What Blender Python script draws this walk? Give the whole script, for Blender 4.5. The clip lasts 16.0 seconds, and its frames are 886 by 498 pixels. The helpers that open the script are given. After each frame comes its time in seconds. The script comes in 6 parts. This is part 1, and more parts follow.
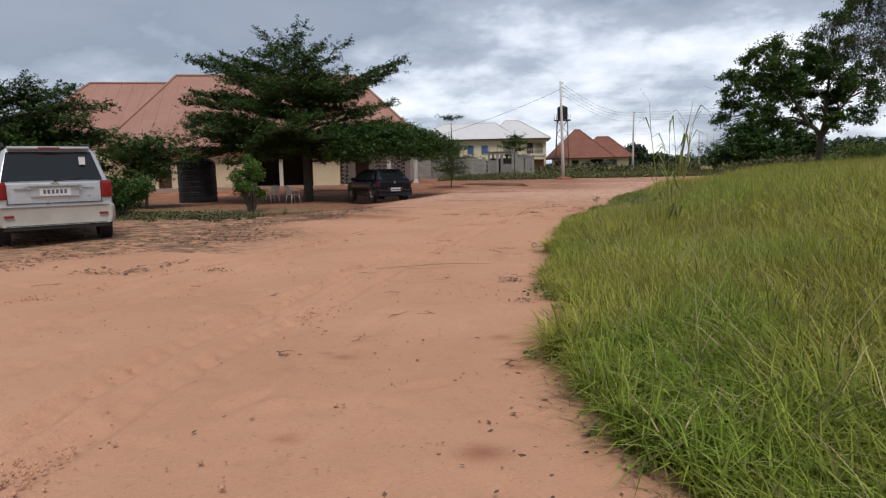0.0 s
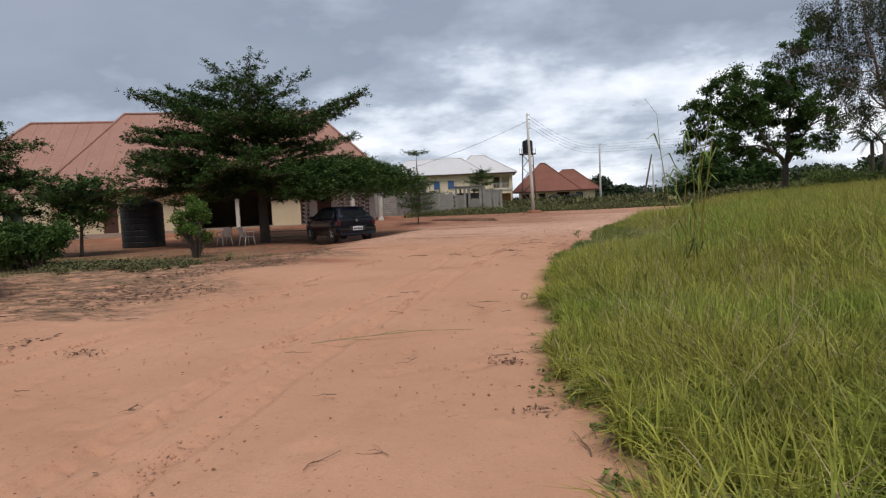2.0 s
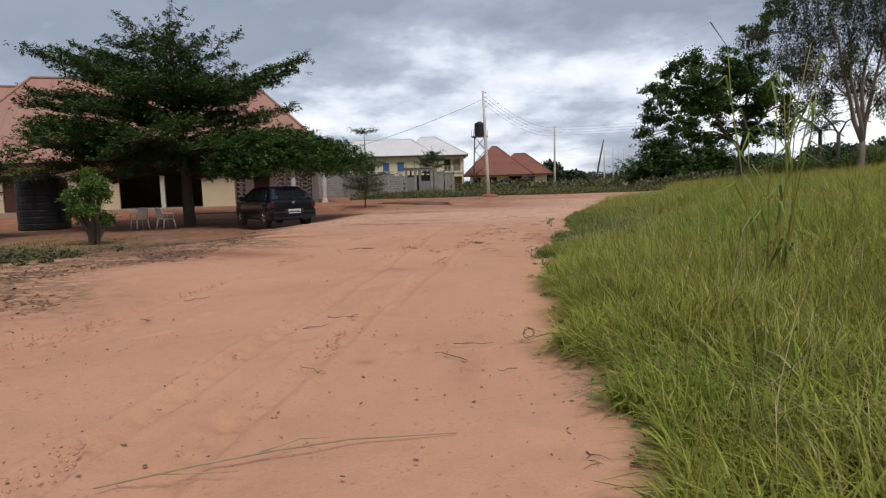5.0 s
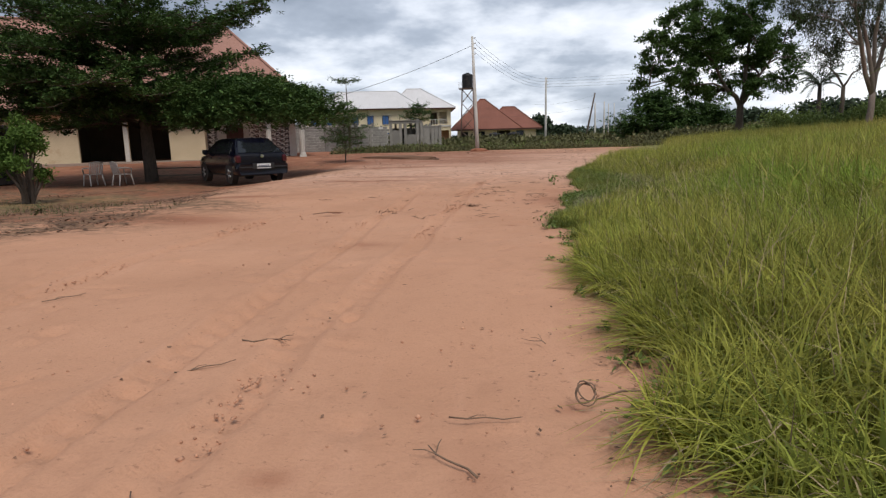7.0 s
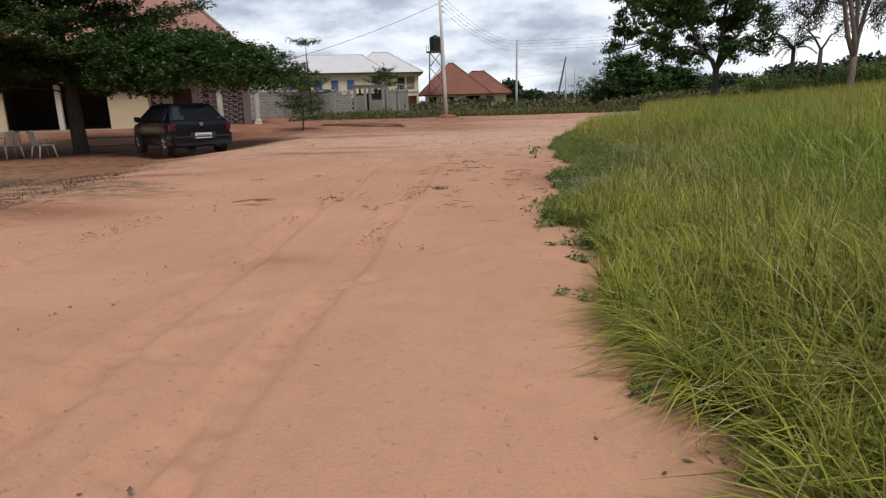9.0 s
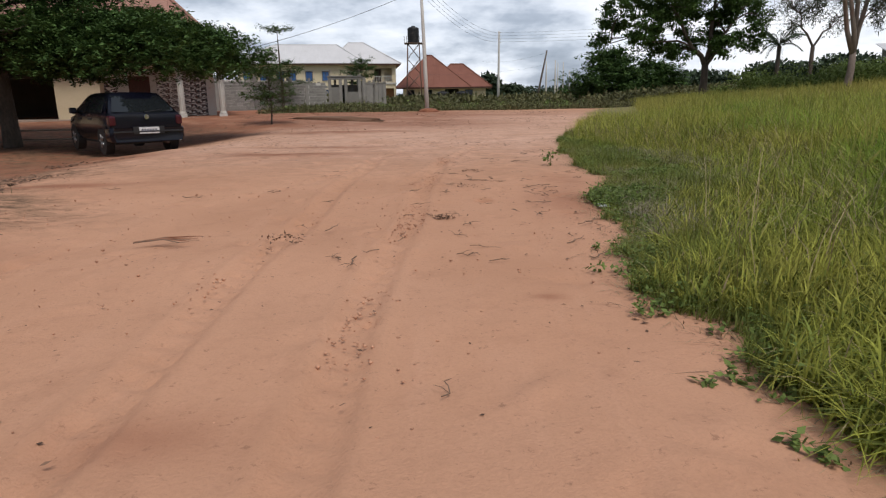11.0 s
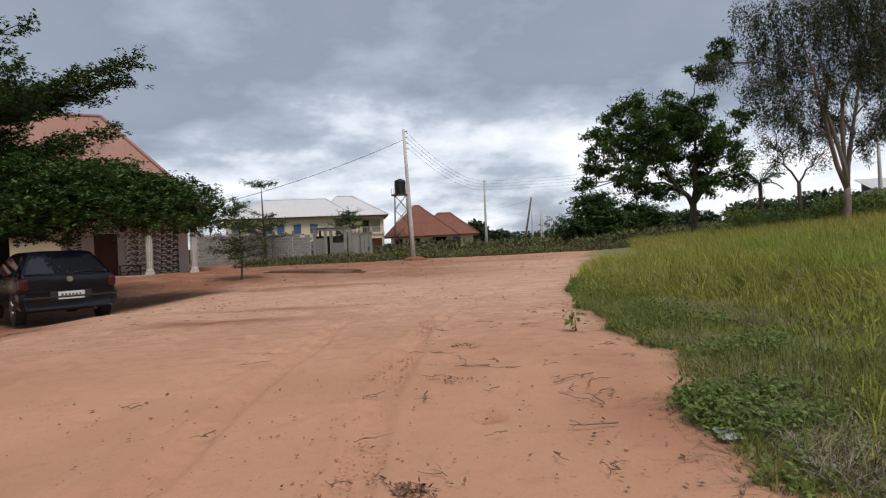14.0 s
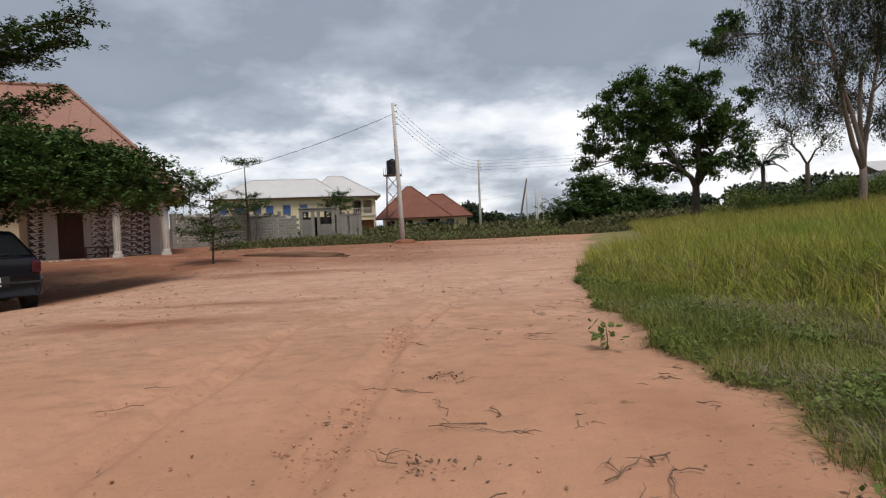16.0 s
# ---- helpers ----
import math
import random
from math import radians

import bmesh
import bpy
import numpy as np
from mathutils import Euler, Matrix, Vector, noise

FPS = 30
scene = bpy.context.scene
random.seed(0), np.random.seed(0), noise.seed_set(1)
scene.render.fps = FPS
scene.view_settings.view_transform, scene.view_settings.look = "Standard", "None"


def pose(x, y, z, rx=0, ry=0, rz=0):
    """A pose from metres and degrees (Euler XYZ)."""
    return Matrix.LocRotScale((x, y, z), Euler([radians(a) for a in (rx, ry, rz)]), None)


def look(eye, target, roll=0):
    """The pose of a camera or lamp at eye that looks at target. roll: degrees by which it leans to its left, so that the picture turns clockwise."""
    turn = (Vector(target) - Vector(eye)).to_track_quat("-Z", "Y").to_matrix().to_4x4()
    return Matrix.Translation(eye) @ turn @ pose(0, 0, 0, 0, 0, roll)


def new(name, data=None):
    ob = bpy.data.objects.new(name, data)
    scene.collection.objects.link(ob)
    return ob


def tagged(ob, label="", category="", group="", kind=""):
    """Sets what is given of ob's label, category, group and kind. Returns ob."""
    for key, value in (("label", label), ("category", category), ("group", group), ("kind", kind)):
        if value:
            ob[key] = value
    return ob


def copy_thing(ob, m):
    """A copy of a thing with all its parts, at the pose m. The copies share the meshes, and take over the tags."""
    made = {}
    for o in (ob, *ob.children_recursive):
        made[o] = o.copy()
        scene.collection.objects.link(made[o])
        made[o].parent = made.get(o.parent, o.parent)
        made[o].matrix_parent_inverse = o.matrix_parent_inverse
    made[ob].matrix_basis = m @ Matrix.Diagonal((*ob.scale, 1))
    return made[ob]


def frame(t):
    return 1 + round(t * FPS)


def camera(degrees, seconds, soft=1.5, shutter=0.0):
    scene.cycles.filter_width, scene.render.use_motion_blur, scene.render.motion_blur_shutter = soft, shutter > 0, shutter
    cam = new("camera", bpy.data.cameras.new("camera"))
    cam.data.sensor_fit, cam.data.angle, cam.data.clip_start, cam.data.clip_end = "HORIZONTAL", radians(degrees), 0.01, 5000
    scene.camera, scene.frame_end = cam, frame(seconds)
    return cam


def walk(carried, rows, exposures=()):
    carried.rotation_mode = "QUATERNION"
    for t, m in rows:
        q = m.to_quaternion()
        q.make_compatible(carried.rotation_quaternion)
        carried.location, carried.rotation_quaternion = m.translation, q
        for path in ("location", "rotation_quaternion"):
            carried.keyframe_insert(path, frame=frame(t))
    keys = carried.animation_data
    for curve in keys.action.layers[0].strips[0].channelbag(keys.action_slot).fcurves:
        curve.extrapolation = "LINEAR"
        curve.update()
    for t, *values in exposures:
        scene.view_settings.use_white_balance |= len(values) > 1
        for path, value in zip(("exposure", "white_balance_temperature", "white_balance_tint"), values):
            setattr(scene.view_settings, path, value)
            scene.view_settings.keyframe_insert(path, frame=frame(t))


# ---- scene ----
cam = camera(72.6, 16.0, soft=1.25)
PATH = [
    (0, (1.895, -3.855, 1.174), (1.454, -1.922, 0.912), -1.1),
    (0.5, (1.752, -3.332, 1.153), (1.314, -1.407, 0.833), -2.7),
    (1, (1.646, -2.88, 1.14), (1.183, -0.95, 0.894), -2.0),
    (1.5, (1.573, -2.437, 1.144), (1.181, -0.482, 0.992), -2.7),
    (2, (1.516, -1.917, 1.138), (1.178, 0.048, 0.991), -2.5),
    (2.5, (1.428, -1.435, 1.128), (1.128, 0.535, 0.968), -1.7),
    (3, (1.346, -0.966, 1.106), (1.137, 1.016, 0.941), -2.1),
    (3.2, (1.317, -0.779, 1.13), (1.106, 1.203, 0.964), -2.0),
    (5.3, (0.992, 1.133, 1.08), (0.829, 3.113, 0.848), -1.7),
    (5.5, (0.976, 1.344, 1.075), (0.81, 3.319, 0.812), -2.1),
    (6, (0.905, 1.83, 1.046), (0.708, 3.802, 0.778), -0.7),
    (6.5, (0.854, 2.307, 1.028), (0.671, 4.275, 0.722), -2.4),
    (7, (0.857, 2.794, 1.013), (0.729, 4.758, 0.658), -1.3),
    (7.5, (0.789, 3.28, 1.009), (0.725, 5.237, 0.598), -1.0),
    (8, (0.812, 3.754, 0.985), (0.762, 5.707, 0.561), -2.7),
    (8.5, (0.848, 4.209, 0.973), (0.809, 6.163, 0.546), -1.3),
    (8.7, (0.861, 4.406, 0.98), (0.825, 6.356, 0.539), -1.3),
    (10.8, (0.598, 6.719, 1.026), (0.641, 8.654, 0.525), -0.7),
    (11, (0.581, 6.95, 1.005), (0.63, 8.89, 0.52), -0.6),
    (11.5, (0.591, 7.412, 0.999), (0.623, 9.394, 0.737), -2.7),
    (12, (0.649, 7.865, 0.998), (0.687, 9.864, 0.952), -2.3),
    (12.5, (0.68, 8.311, 0.991), (0.743, 10.31, 1.0), -1.6),
    (13, (0.712, 8.766, 0.992), (0.808, 10.764, 0.984), -1.8),
    (13.5, (0.73, 9.192, 0.987), (0.819, 11.19, 0.976), -1.5),
    (14, (0.767, 9.636, 0.981), (0.859, 11.634, 0.97), -2.5),
    (14.5, (0.812, 10.094, 0.978), (0.88, 12.092, 0.943), -1.7),
    (15, (0.855, 10.558, 0.997), (0.948, 12.555, 0.936), -1.6),
    (15.5, (0.923, 11.061, 0.985), (1.05, 13.056, 0.909), -2.3),
    (16, (0.984, 11.552, 0.971), (1.094, 13.547, 0.9), -2.2),
]
LIGHT_KEYS = [(0, 0.24, 6450, 10), (3, 0.22, 6500, 10), (8.5, 0.26, 6500, 10), (11, 0.22, 6450, 10), (12, 0.20, 6250, 10), (13, 0.20, 6350, 10), (14, 0.20, 6550, 10), (15, 0.18, 6750, 10), (16, 0.18, 6750, 10)]
walk(cam, [(t, look(eye, target, roll)) for t, eye, target, roll in PATH], LIGHT_KEYS)

# ---------------------------------------------------------------- light
LOOK_SUN = (0.22, -0.48, 0.85)          # towards the veiled sun
sun = new("sun", bpy.data.lights.new("sun", "SUN"))
sun.data.energy, sun.data.angle, sun.data.color = 2.0, radians(24), (1.0, 0.94, 0.85)
sun.matrix_world = look((0, 0, 60), (-LOOK_SUN[0] * 60, -LOOK_SUN[1] * 60, 60 - LOOK_SUN[2] * 60))

world = bpy.data.worlds.new("overcast_sky")
scene.world = world
world.use_nodes = True
wn, wl = world.node_tree.nodes, world.node_tree.links
wn.clear()


def wnode(kind, **sets):
    n = wn.new(kind)
    for k, v in sets.items():
        n.inputs[k].default_value = v
    return n


def wmath(op, a, b=None):
    n = wn.new("ShaderNodeMath")
    n.operation = op
    for i, v in enumerate((a, b)):
        if v is None:
            continue
        if isinstance(v, (int, float)):
            n.inputs[i].default_value = v
        else:
            wl.new(v, n.inputs[i])
    return n.outputs[0]


def wramp(fac, stops):
    n = wn.new("ShaderNodeValToRGB")
    el = n.color_ramp.elements
    while len(el) < len(stops):
        el.new(0.5)
    for e, (p, c) in zip(el, stops):
        e.position, e.color = p, (*c, 1)
    wl.new(fac, n.inputs[0])
    return n.outputs[0]


def wmix(fac, a, b):
    n = wn.new("ShaderNodeMix")
    n.data_type = "RGBA"
    for i, v in ((0, fac), (6, a), (7, b)):
        if isinstance(v, (int, float)):
            n.inputs[i].default_value = v
        elif isinstance(v, tuple):
            n.inputs[i].default_value = (*v, 1)
        else:
            wl.new(v, n.inputs[i])
    return n.outputs[2]


tc = wn.new("ShaderNodeTexCoord")
sep = wn.new("ShaderNodeSeparateXYZ")
wl.new(tc.outputs["Generated"], sep.inputs[0])
up = wmath("MAXIMUM", sep.outputs[2], 0.0)
lift = wmath("ADD", up, 0.27)
comb = wn.new("ShaderNodeCombineXYZ")
wl.new(wmath("DIVIDE", sep.outputs[0], lift), comb.inputs[0])
wl.new(wmath("DIVIDE", sep.outputs[1], lift), comb.inputs[1])


def wnoise(scale, detail, rough, seed):
    mp = wn.new("ShaderNodeMapping")
    mp.inputs["Location"].default_value = (seed, seed * 0.7, seed * 1.3)
    wl.new(comb.outputs[0], mp.inputs[0])
    n = wnode("ShaderNodeTexNoise", Scale=scale, Detail=detail, Roughness=rough)
    wl.new(mp.outputs[0], n.inputs["Vector"])
    return n.outputs[0]


big = wnoise(1.15, 5.0, 0.52, 3.4)
fine = wnoise(3.2, 6.0, 0.58, 8.2)
mass = wmath("ADD", wmath("MULTIPLY", wmath("ADD", wmath("MULTIPLY", big, 0.70), wmath("MULTIPLY", fine, 0.30)), 1.7), -0.35)
# low over the horizon the deck thins and glows white, higher up it is slate grey
deck = wmath("ADD", mass, wmath("MULTIPLY", wmath("MINIMUM", wmath("MAXIMUM", wmath("SUBTRACT", up, 0.10), 0.0), 0.22), 1.15))
# the deck is thicker towards the west, where the street ends in houses
deck = wmath("ADD", deck, wmath("MULTIPLY", wmath("MINIMUM", wmath("MAXIMUM", wmath("ADD", wmath("MULTIPLY", sep.outputs[0], -1.0), -0.12), 0.0), 0.5), 0.42))
clouds = wramp(deck, ((0.36, (0.98, 1.0, 1.04)), (0.49, (0.74, 0.79, 0.88)), (0.60, (0.43, 0.485, 0.58)), (0.76, (0.28, 0.325, 0.405)), (1.0, (0.32, 0.36, 0.44))))
sky = wn.new("ShaderNodeTexSky")
sky.sky_type, sky.sun_disc = "NISHITA", False
sky.sun_elevation, sky.sun_rotation = math.asin(0.85), math.atan2(LOOK_SUN[0], LOOK_SUN[1])
skyc = wn.new("ShaderNodeVectorMath")
skyc.operation = "SCALE"
wl.new(sky.outputs[0], skyc.inputs[0])
skyc.inputs["Scale"].default_value = 0.07
bg = wnode("ShaderNodeBackground", Strength=1.0)
wl.new(wmix(0.88, skyc.outputs[0], clouds), bg.inputs[0])
wout = wn.new("ShaderNodeOutputWorld")
wl.new(bg.outputs[0], wout.inputs[0])

# ---------------------------------------------------------------- materials


def mat(name, c1, c2=None, scale=3.0, rough=0.8, bump=0.15, fine=40.0, metal=0.0, spread=0.0, stain=None, stain_scale=0.8, stain_at=0.58, island=False, coat=0.0, stretch=(1, 1, 1), translucent=0.0, spec=0.3):
    """Two-tone surface with coarse and fine grain, stains and relief; spread varies whole pieces."""
    m = bpy.data.materials.new(name)
    m.use_nodes = True
    nt = m.node_tree
    p = nt.nodes["Principled BSDF"]
    L = nt.links.new
    co = nt.nodes.new("ShaderNodeTexCoord")
    mp = nt.nodes.new("ShaderNodeMapping")
    mp.inputs["Scale"].default_value = stretch
    L(co.outputs["Object"], mp.inputs[0])

    def noise_at(s, d=5.0, r=0.6):
        n = nt.nodes.new("ShaderNodeTexNoise")
        n.inputs["Scale"].default_value, n.inputs["Detail"].default_value, n.inputs["Roughness"].default_value = s, d, r
        L(mp.outputs[0], n.inputs["Vector"])
        return n.outputs[0]

    def ramp(f, lo, hi):
        n = nt.nodes.new("ShaderNodeMapRange")
        n.inputs[1].default_value, n.inputs[2].default_value = lo, hi
        L(f, n.inputs[0])
        return n.outputs[0]

    def mix(f, a, b):
        n = nt.nodes.new("ShaderNodeMix")
        n.data_type = "RGBA"
        for i, v in ((0, f), (6, a), (7, b)):
            if isinstance(v, (int, float)):
                n.inputs[i].default_value = v
            elif isinstance(v, tuple):
                n.inputs[i].default_value = (*v, 1)
            else:
                L(v, n.inputs[i])
        return n.outputs[2]

    c2 = c2 or tuple(v * 0.75 for v in c1)
    coarse, grain = noise_at(scale), noise_at(fine, 3.0)
    col = mix(ramp(coarse, 0.32, 0.68), c1, c2)
    col = mix(ramp(grain, 0.3, 0.9), col, tuple(v * 0.6 for v in c2))
    if stain:
        col = mix(ramp(noise_at(stain_scale, 6.0, 0.65), stain_at, stain_at + 0.14), col, stain)
    if spread:
        g = nt.nodes.new("ShaderNodeNewGeometry" if island else "ShaderNodeObjectInfo")
        hs = nt.nodes.new("ShaderNodeHueSaturation")
        L(ramp(g.outputs["Random Per Island" if island else "Random"], 0.0, 1.0), hs.inputs["Value"])
        mr = hs.inputs["Value"].links[0].from_node
        mr.inputs[3].default_value, mr.inputs[4].default_value = 1 - spread, 1 + spread
        L(col, hs.inputs["Color"])
        col = hs.outputs[0]
    L(col, p.inputs["Base Color"])
    p.inputs["Metallic"].default_value = metal
    p.inputs["Coat Weight"].default_value = coat
    p.inputs["Specular IOR Level"].default_value = spec
    rr = nt.nodes.new("ShaderNodeMapRange")
    rr.inputs[3].default_value, rr.inputs[4].default_value = max(rough - 0.1, 0.02), min(rough + 0.1, 1.0)
    L(coarse, rr.inputs[0])
    L(rr.outputs[0], p.inputs["Roughness"])
    if bump:
        b = nt.nodes.new("ShaderNodeBump")
        b.inputs["Strength"].default_value, b.inputs["Distance"].default_value = bump, 0.02
        L(grain, b.inputs["Height"])
        L(b.outputs[0], p.inputs["Normal"])
    if translucent:
        t = nt.nodes.new("ShaderNodeBsdfTranslucent")
        L(col, t.inputs["Color"])
        ms = nt.nodes.new("ShaderNodeMixShader")
        ms.inputs[0].default_value = translucent
        L(p.outputs[0], ms.inputs[1])
        L(t.outputs[0], ms.inputs[2])
        L(ms.outputs[0], nt.nodes["Material Output"].inputs[0])
    return m


def glass(name, tint, rough=0.05):
    m = bpy.data.materials.new(name)
    m.use_nodes = True
    p = m.node_tree.nodes["Principled BSDF"]
    p.inputs["Base Color"].default_value = (*tint, 1)
    p.inputs["Roughness"].default_value = rough
    p.inputs["Specular IOR Level"].default_value = 0.5
    return m


M = {
    "roof": mat("weathered_red_sheet_roof", (0.43, 0.235, 0.185), (0.37, 0.195, 0.15), 0.5, 0.7, 0.1, 14, stain=(0.36, 0.18, 0.135), stain_scale=0.35),
    "roof_rust": mat("orange_red_sheet_roof", (0.28, 0.112, 0.078), (0.225, 0.09, 0.063), 0.5, 0.75, 0.1, 14, stain=(0.17, 0.07, 0.05), stain_scale=0.35),
    "roof_zinc": mat("pale_zinc_roof", (0.76, 0.74, 0.745), (0.68, 0.665, 0.67), 0.4, 0.55, 0.08, 10, stain=(0.55, 0.53, 0.52), stain_scale=0.3),
    "trim_dark": mat("brown_fascia", (0.12, 0.06, 0.045), None, 2, 0.7),
    "cream": mat("cream_painted_render", (0.68, 0.56, 0.39), (0.60, 0.49, 0.33), 1.2, 0.85, 0.12, 60, stain=(0.42, 0.29, 0.18), stain_scale=0.7, stain_at=0.6),
    "cream_pale": mat("pale_yellow_render", (0.82, 0.71, 0.49), (0.77, 0.65, 0.44), 0.8, 0.85, 0.1, 40),
    "white": mat("white_painted_concrete", (0.66, 0.63, 0.58), (0.56, 0.53, 0.49), 2, 0.7, 0.12, 50, stain=(0.4, 0.33, 0.27), stain_scale=1.5),
    "plinth": mat("dusty_plinth_concrete", (0.33, 0.25, 0.2), (0.4, 0.3, 0.24), 2, 0.9, 0.2),
    "block": mat("raw_sandcrete_block", (0.31, 0.29, 0.268), (0.235, 0.22, 0.205), 1.1, 0.95, 0.4, 30, spread=0.14, stain=(0.14, 0.125, 0.105), stain_scale=0.6),
    "concrete": mat("grey_cast_concrete", (0.68, 0.655, 0.62), (0.58, 0.55, 0.51), 2.2, 0.9, 0.2, 50, stain=(0.28, 0.25, 0.22), stain_scale=1.2),
    # indoor shade put into the base colour of the inner walls
    "dark_room": mat("shade_darkened_interior_render", (0.12, 0.095, 0.075), (0.08, 0.065, 0.05), 1.0, 0.9),
    "door": mat("dark_brown_door", (0.10, 0.04, 0.028), (0.07, 0.03, 0.022), 3, 0.5, 0.1, stretch=(1, 1, 0.15)),
    "frame": mat("dark_window_frame", (0.06, 0.055, 0.05), None, 4, 0.5),
    "blue_pane": glass("blue_tinted_pane", (0.06, 0.14, 0.34), 0.08),
    "pane": glass("dark_pane", (0.02, 0.022, 0.026), 0.05),
    "car_glass": glass("car_window_glass", (0.012, 0.014, 0.016), 0.04),
    "paint_black": mat("dark_blue_black_car_paint", (0.004, 0.0045, 0.011), (0.004, 0.004, 0.009), 2, 0.2, 0.0, 0.9, coat=0.18, stain=(0.012, 0.010, 0.012), stain_scale=2.5, spec=0.25),
    "paint_silver": mat("silver_car_paint", (0.52, 0.53, 0.57), (0.48, 0.49, 0.53), 2, 0.3, 0.0, 0.9, metal=0.3, coat=0.7, stain=(0.42, 0.39, 0.36), stain_scale=2.0, spec=0.5),
    "paint_beige": mat("beige_lower_cladding", (0.46, 0.44, 0.41), (0.42, 0.39, 0.35), 2, 0.4, 0.0, 1.5, coat=0.3),
    "black_plastic": mat("black_plastic", (0.022, 0.022, 0.024), (0.03, 0.028, 0.027), 3, 0.6, 0.1),
    "tyre": mat("dusty_tyre_rubber", (0.03, 0.026, 0.024), (0.07, 0.05, 0.04), 5, 0.9, 0.3),
    "rim": mat("grey_alloy_rim", (0.42, 0.42, 0.43), (0.34, 0.33, 0.32), 5, 0.35, 0.05, metal=0.8),
    "red_lens": glass("red_lamp_lens", (0.20, 0.010, 0.014), 0.12),
    "smoke_lens": glass("smoked_red_lamp_lens", (0.055, 0.008, 0.013), 0.12),
    "plate": mat("white_number_plate", (0.72, 0.72, 0.72), (0.66, 0.66, 0.66), 5, 0.4, 0.0),
    "ink": mat("dark_plate_ink", (0.12, 0.13, 0.17), None, 5, 0.5, 0.0),
    "chrome": mat("chrome_badge", (0.75, 0.76, 0.78), (0.7, 0.7, 0.72), 5, 0.15, 0.0, metal=1.0),
    "tank": mat("black_ribbed_tank_plastic", (0.012, 0.012, 0.014), (0.018, 0.017, 0.017), 1.5, 0.5, 0.1, stain=(0.06, 0.045, 0.04), stain_scale=1.5),
    "steel": mat("rusty_angle_steel", (0.12, 0.10, 0.09), (0.18, 0.10, 0.07), 3, 0.7, 0.1),
    "chair": mat("white_chair_plastic", (0.62, 0.58, 0.54), (0.55, 0.50, 0.46), 3, 0.45, 0.05),
    "bench": mat("worn_bench_wood", (0.36, 0.29, 0.23), (0.28, 0.22, 0.17), 4, 0.8, 0.2, stretch=(0.2, 3, 3)),
    "bark": mat("grey_brown_bark", (0.15, 0.115, 0.09), (0.09, 0.07, 0.055), 5, 0.95, 0.8, 25, stretch=(1, 1, 0.35)),
    "bark_pale": mat("pale_eucalyptus_bark", (0.27, 0.215, 0.185), (0.19, 0.14, 0.11), 2.2, 0.9, 0.5, 18, stretch=(1, 1, 0.3), stain=(0.20, 0.115, 0.085), stain_scale=1.2, stain_at=0.52),
    "wood_pole": mat("dark_timber_pole", (0.13, 0.10, 0.08), (0.18, 0.15, 0.13), 3, 0.9, 0.3),
    "wire": mat("dark_cable", (0.07, 0.07, 0.075), None, 3, 0.6, 0.0),
    "leaf_dark": mat("dark_tiered_leaves", (0.046, 0.094, 0.030), (0.088, 0.146, 0.040), 0.55, 0.55, 0.0, 9, spread=0.45, island=True, spec=0.1, translucent=0.16),
    "leaf_mid": mat("mid_green_leaves", (0.055, 0.104, 0.030), (0.085, 0.145, 0.037), 0.6, 0.5, 0.0, 9, spread=0.45, island=True, spec=0.1, translucent=0.25),
    "leaf_bright": mat("bright_bush_leaves", (0.095, 0.165, 0.038), (0.13, 0.205, 0.045), 0.9, 0.65, 0.0, 9, spread=0.4, island=True, spec=0.1, translucent=0.3),
    "leaf_olive": mat("olive_eucalyptus_leaves", (0.052, 0.064, 0.034), (0.072, 0.085, 0.045), 0.5, 0.5, 0.0, 9, spread=0.45, island=True, spec=0.1, translucent=0.2),
    "leaf_far": mat("far_tree_leaves", (0.040, 0.062, 0.036), (0.055, 0.082, 0.042), 0.2, 0.7, 0.0, 4, spread=0.4, island=True),
    "grass": mat("tall_green_grass", (0.335, 0.375, 0.070), (0.46, 0.43, 0.10), 0.45, 0.6, 0.0, 2.5, spread=0.55, island=True, spec=0.1, translucent=0.45, stain=(0.23, 0.33, 0.055), stain_scale=0.3, stain_at=0.5),
    "grass_far": mat("seeding_grass", (0.36, 0.34, 0.076), (0.42, 0.375, 0.11), 0.3, 0.65, 0.0, 2.0, spread=0.3, island=True, spec=0.1, translucent=0.4, stain=(0.25, 0.295, 0.065), stain_scale=0.15, stain_at=0.5),
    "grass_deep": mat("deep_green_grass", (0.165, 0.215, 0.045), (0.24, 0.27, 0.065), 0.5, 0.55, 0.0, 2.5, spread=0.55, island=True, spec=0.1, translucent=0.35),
    "dead_grass": mat("dead_brown_grass", (0.24, 0.155, 0.095), (0.33, 0.235, 0.14), 3, 0.9, 0.0, 10, spread=0.5, island=True),
    "straw": mat("dry_straw", (0.46, 0.37, 0.22), (0.36, 0.27, 0.16), 3, 0.85, 0.0, 10, spread=0.4, island=True),
    "dead_grey": mat("grey_dead_grass", (0.40, 0.33, 0.235), (0.30, 0.25, 0.18), 3, 0.9, 0.0, 10, spread=0.4, island=True),
    "grass_low": mat("short_margin_grass", (0.175, 0.22, 0.05), (0.255, 0.265, 0.072), 0.8, 0.55, 0.0, 2.5, spread=0.5, island=True, spec=0.1, translucent=0.35),
    "gate_paint": mat("orange_brown_gate_paint", (0.42, 0.20, 0.09), (0.34, 0.16, 0.07), 3, 0.6),
    "weed": mat("roadside_weed_leaves", (0.14, 0.205, 0.055), (0.20, 0.25, 0.075), 0.8, 0.55, 0.0, 6, spread=0.45, island=True, spec=0.1, translucent=0.25),
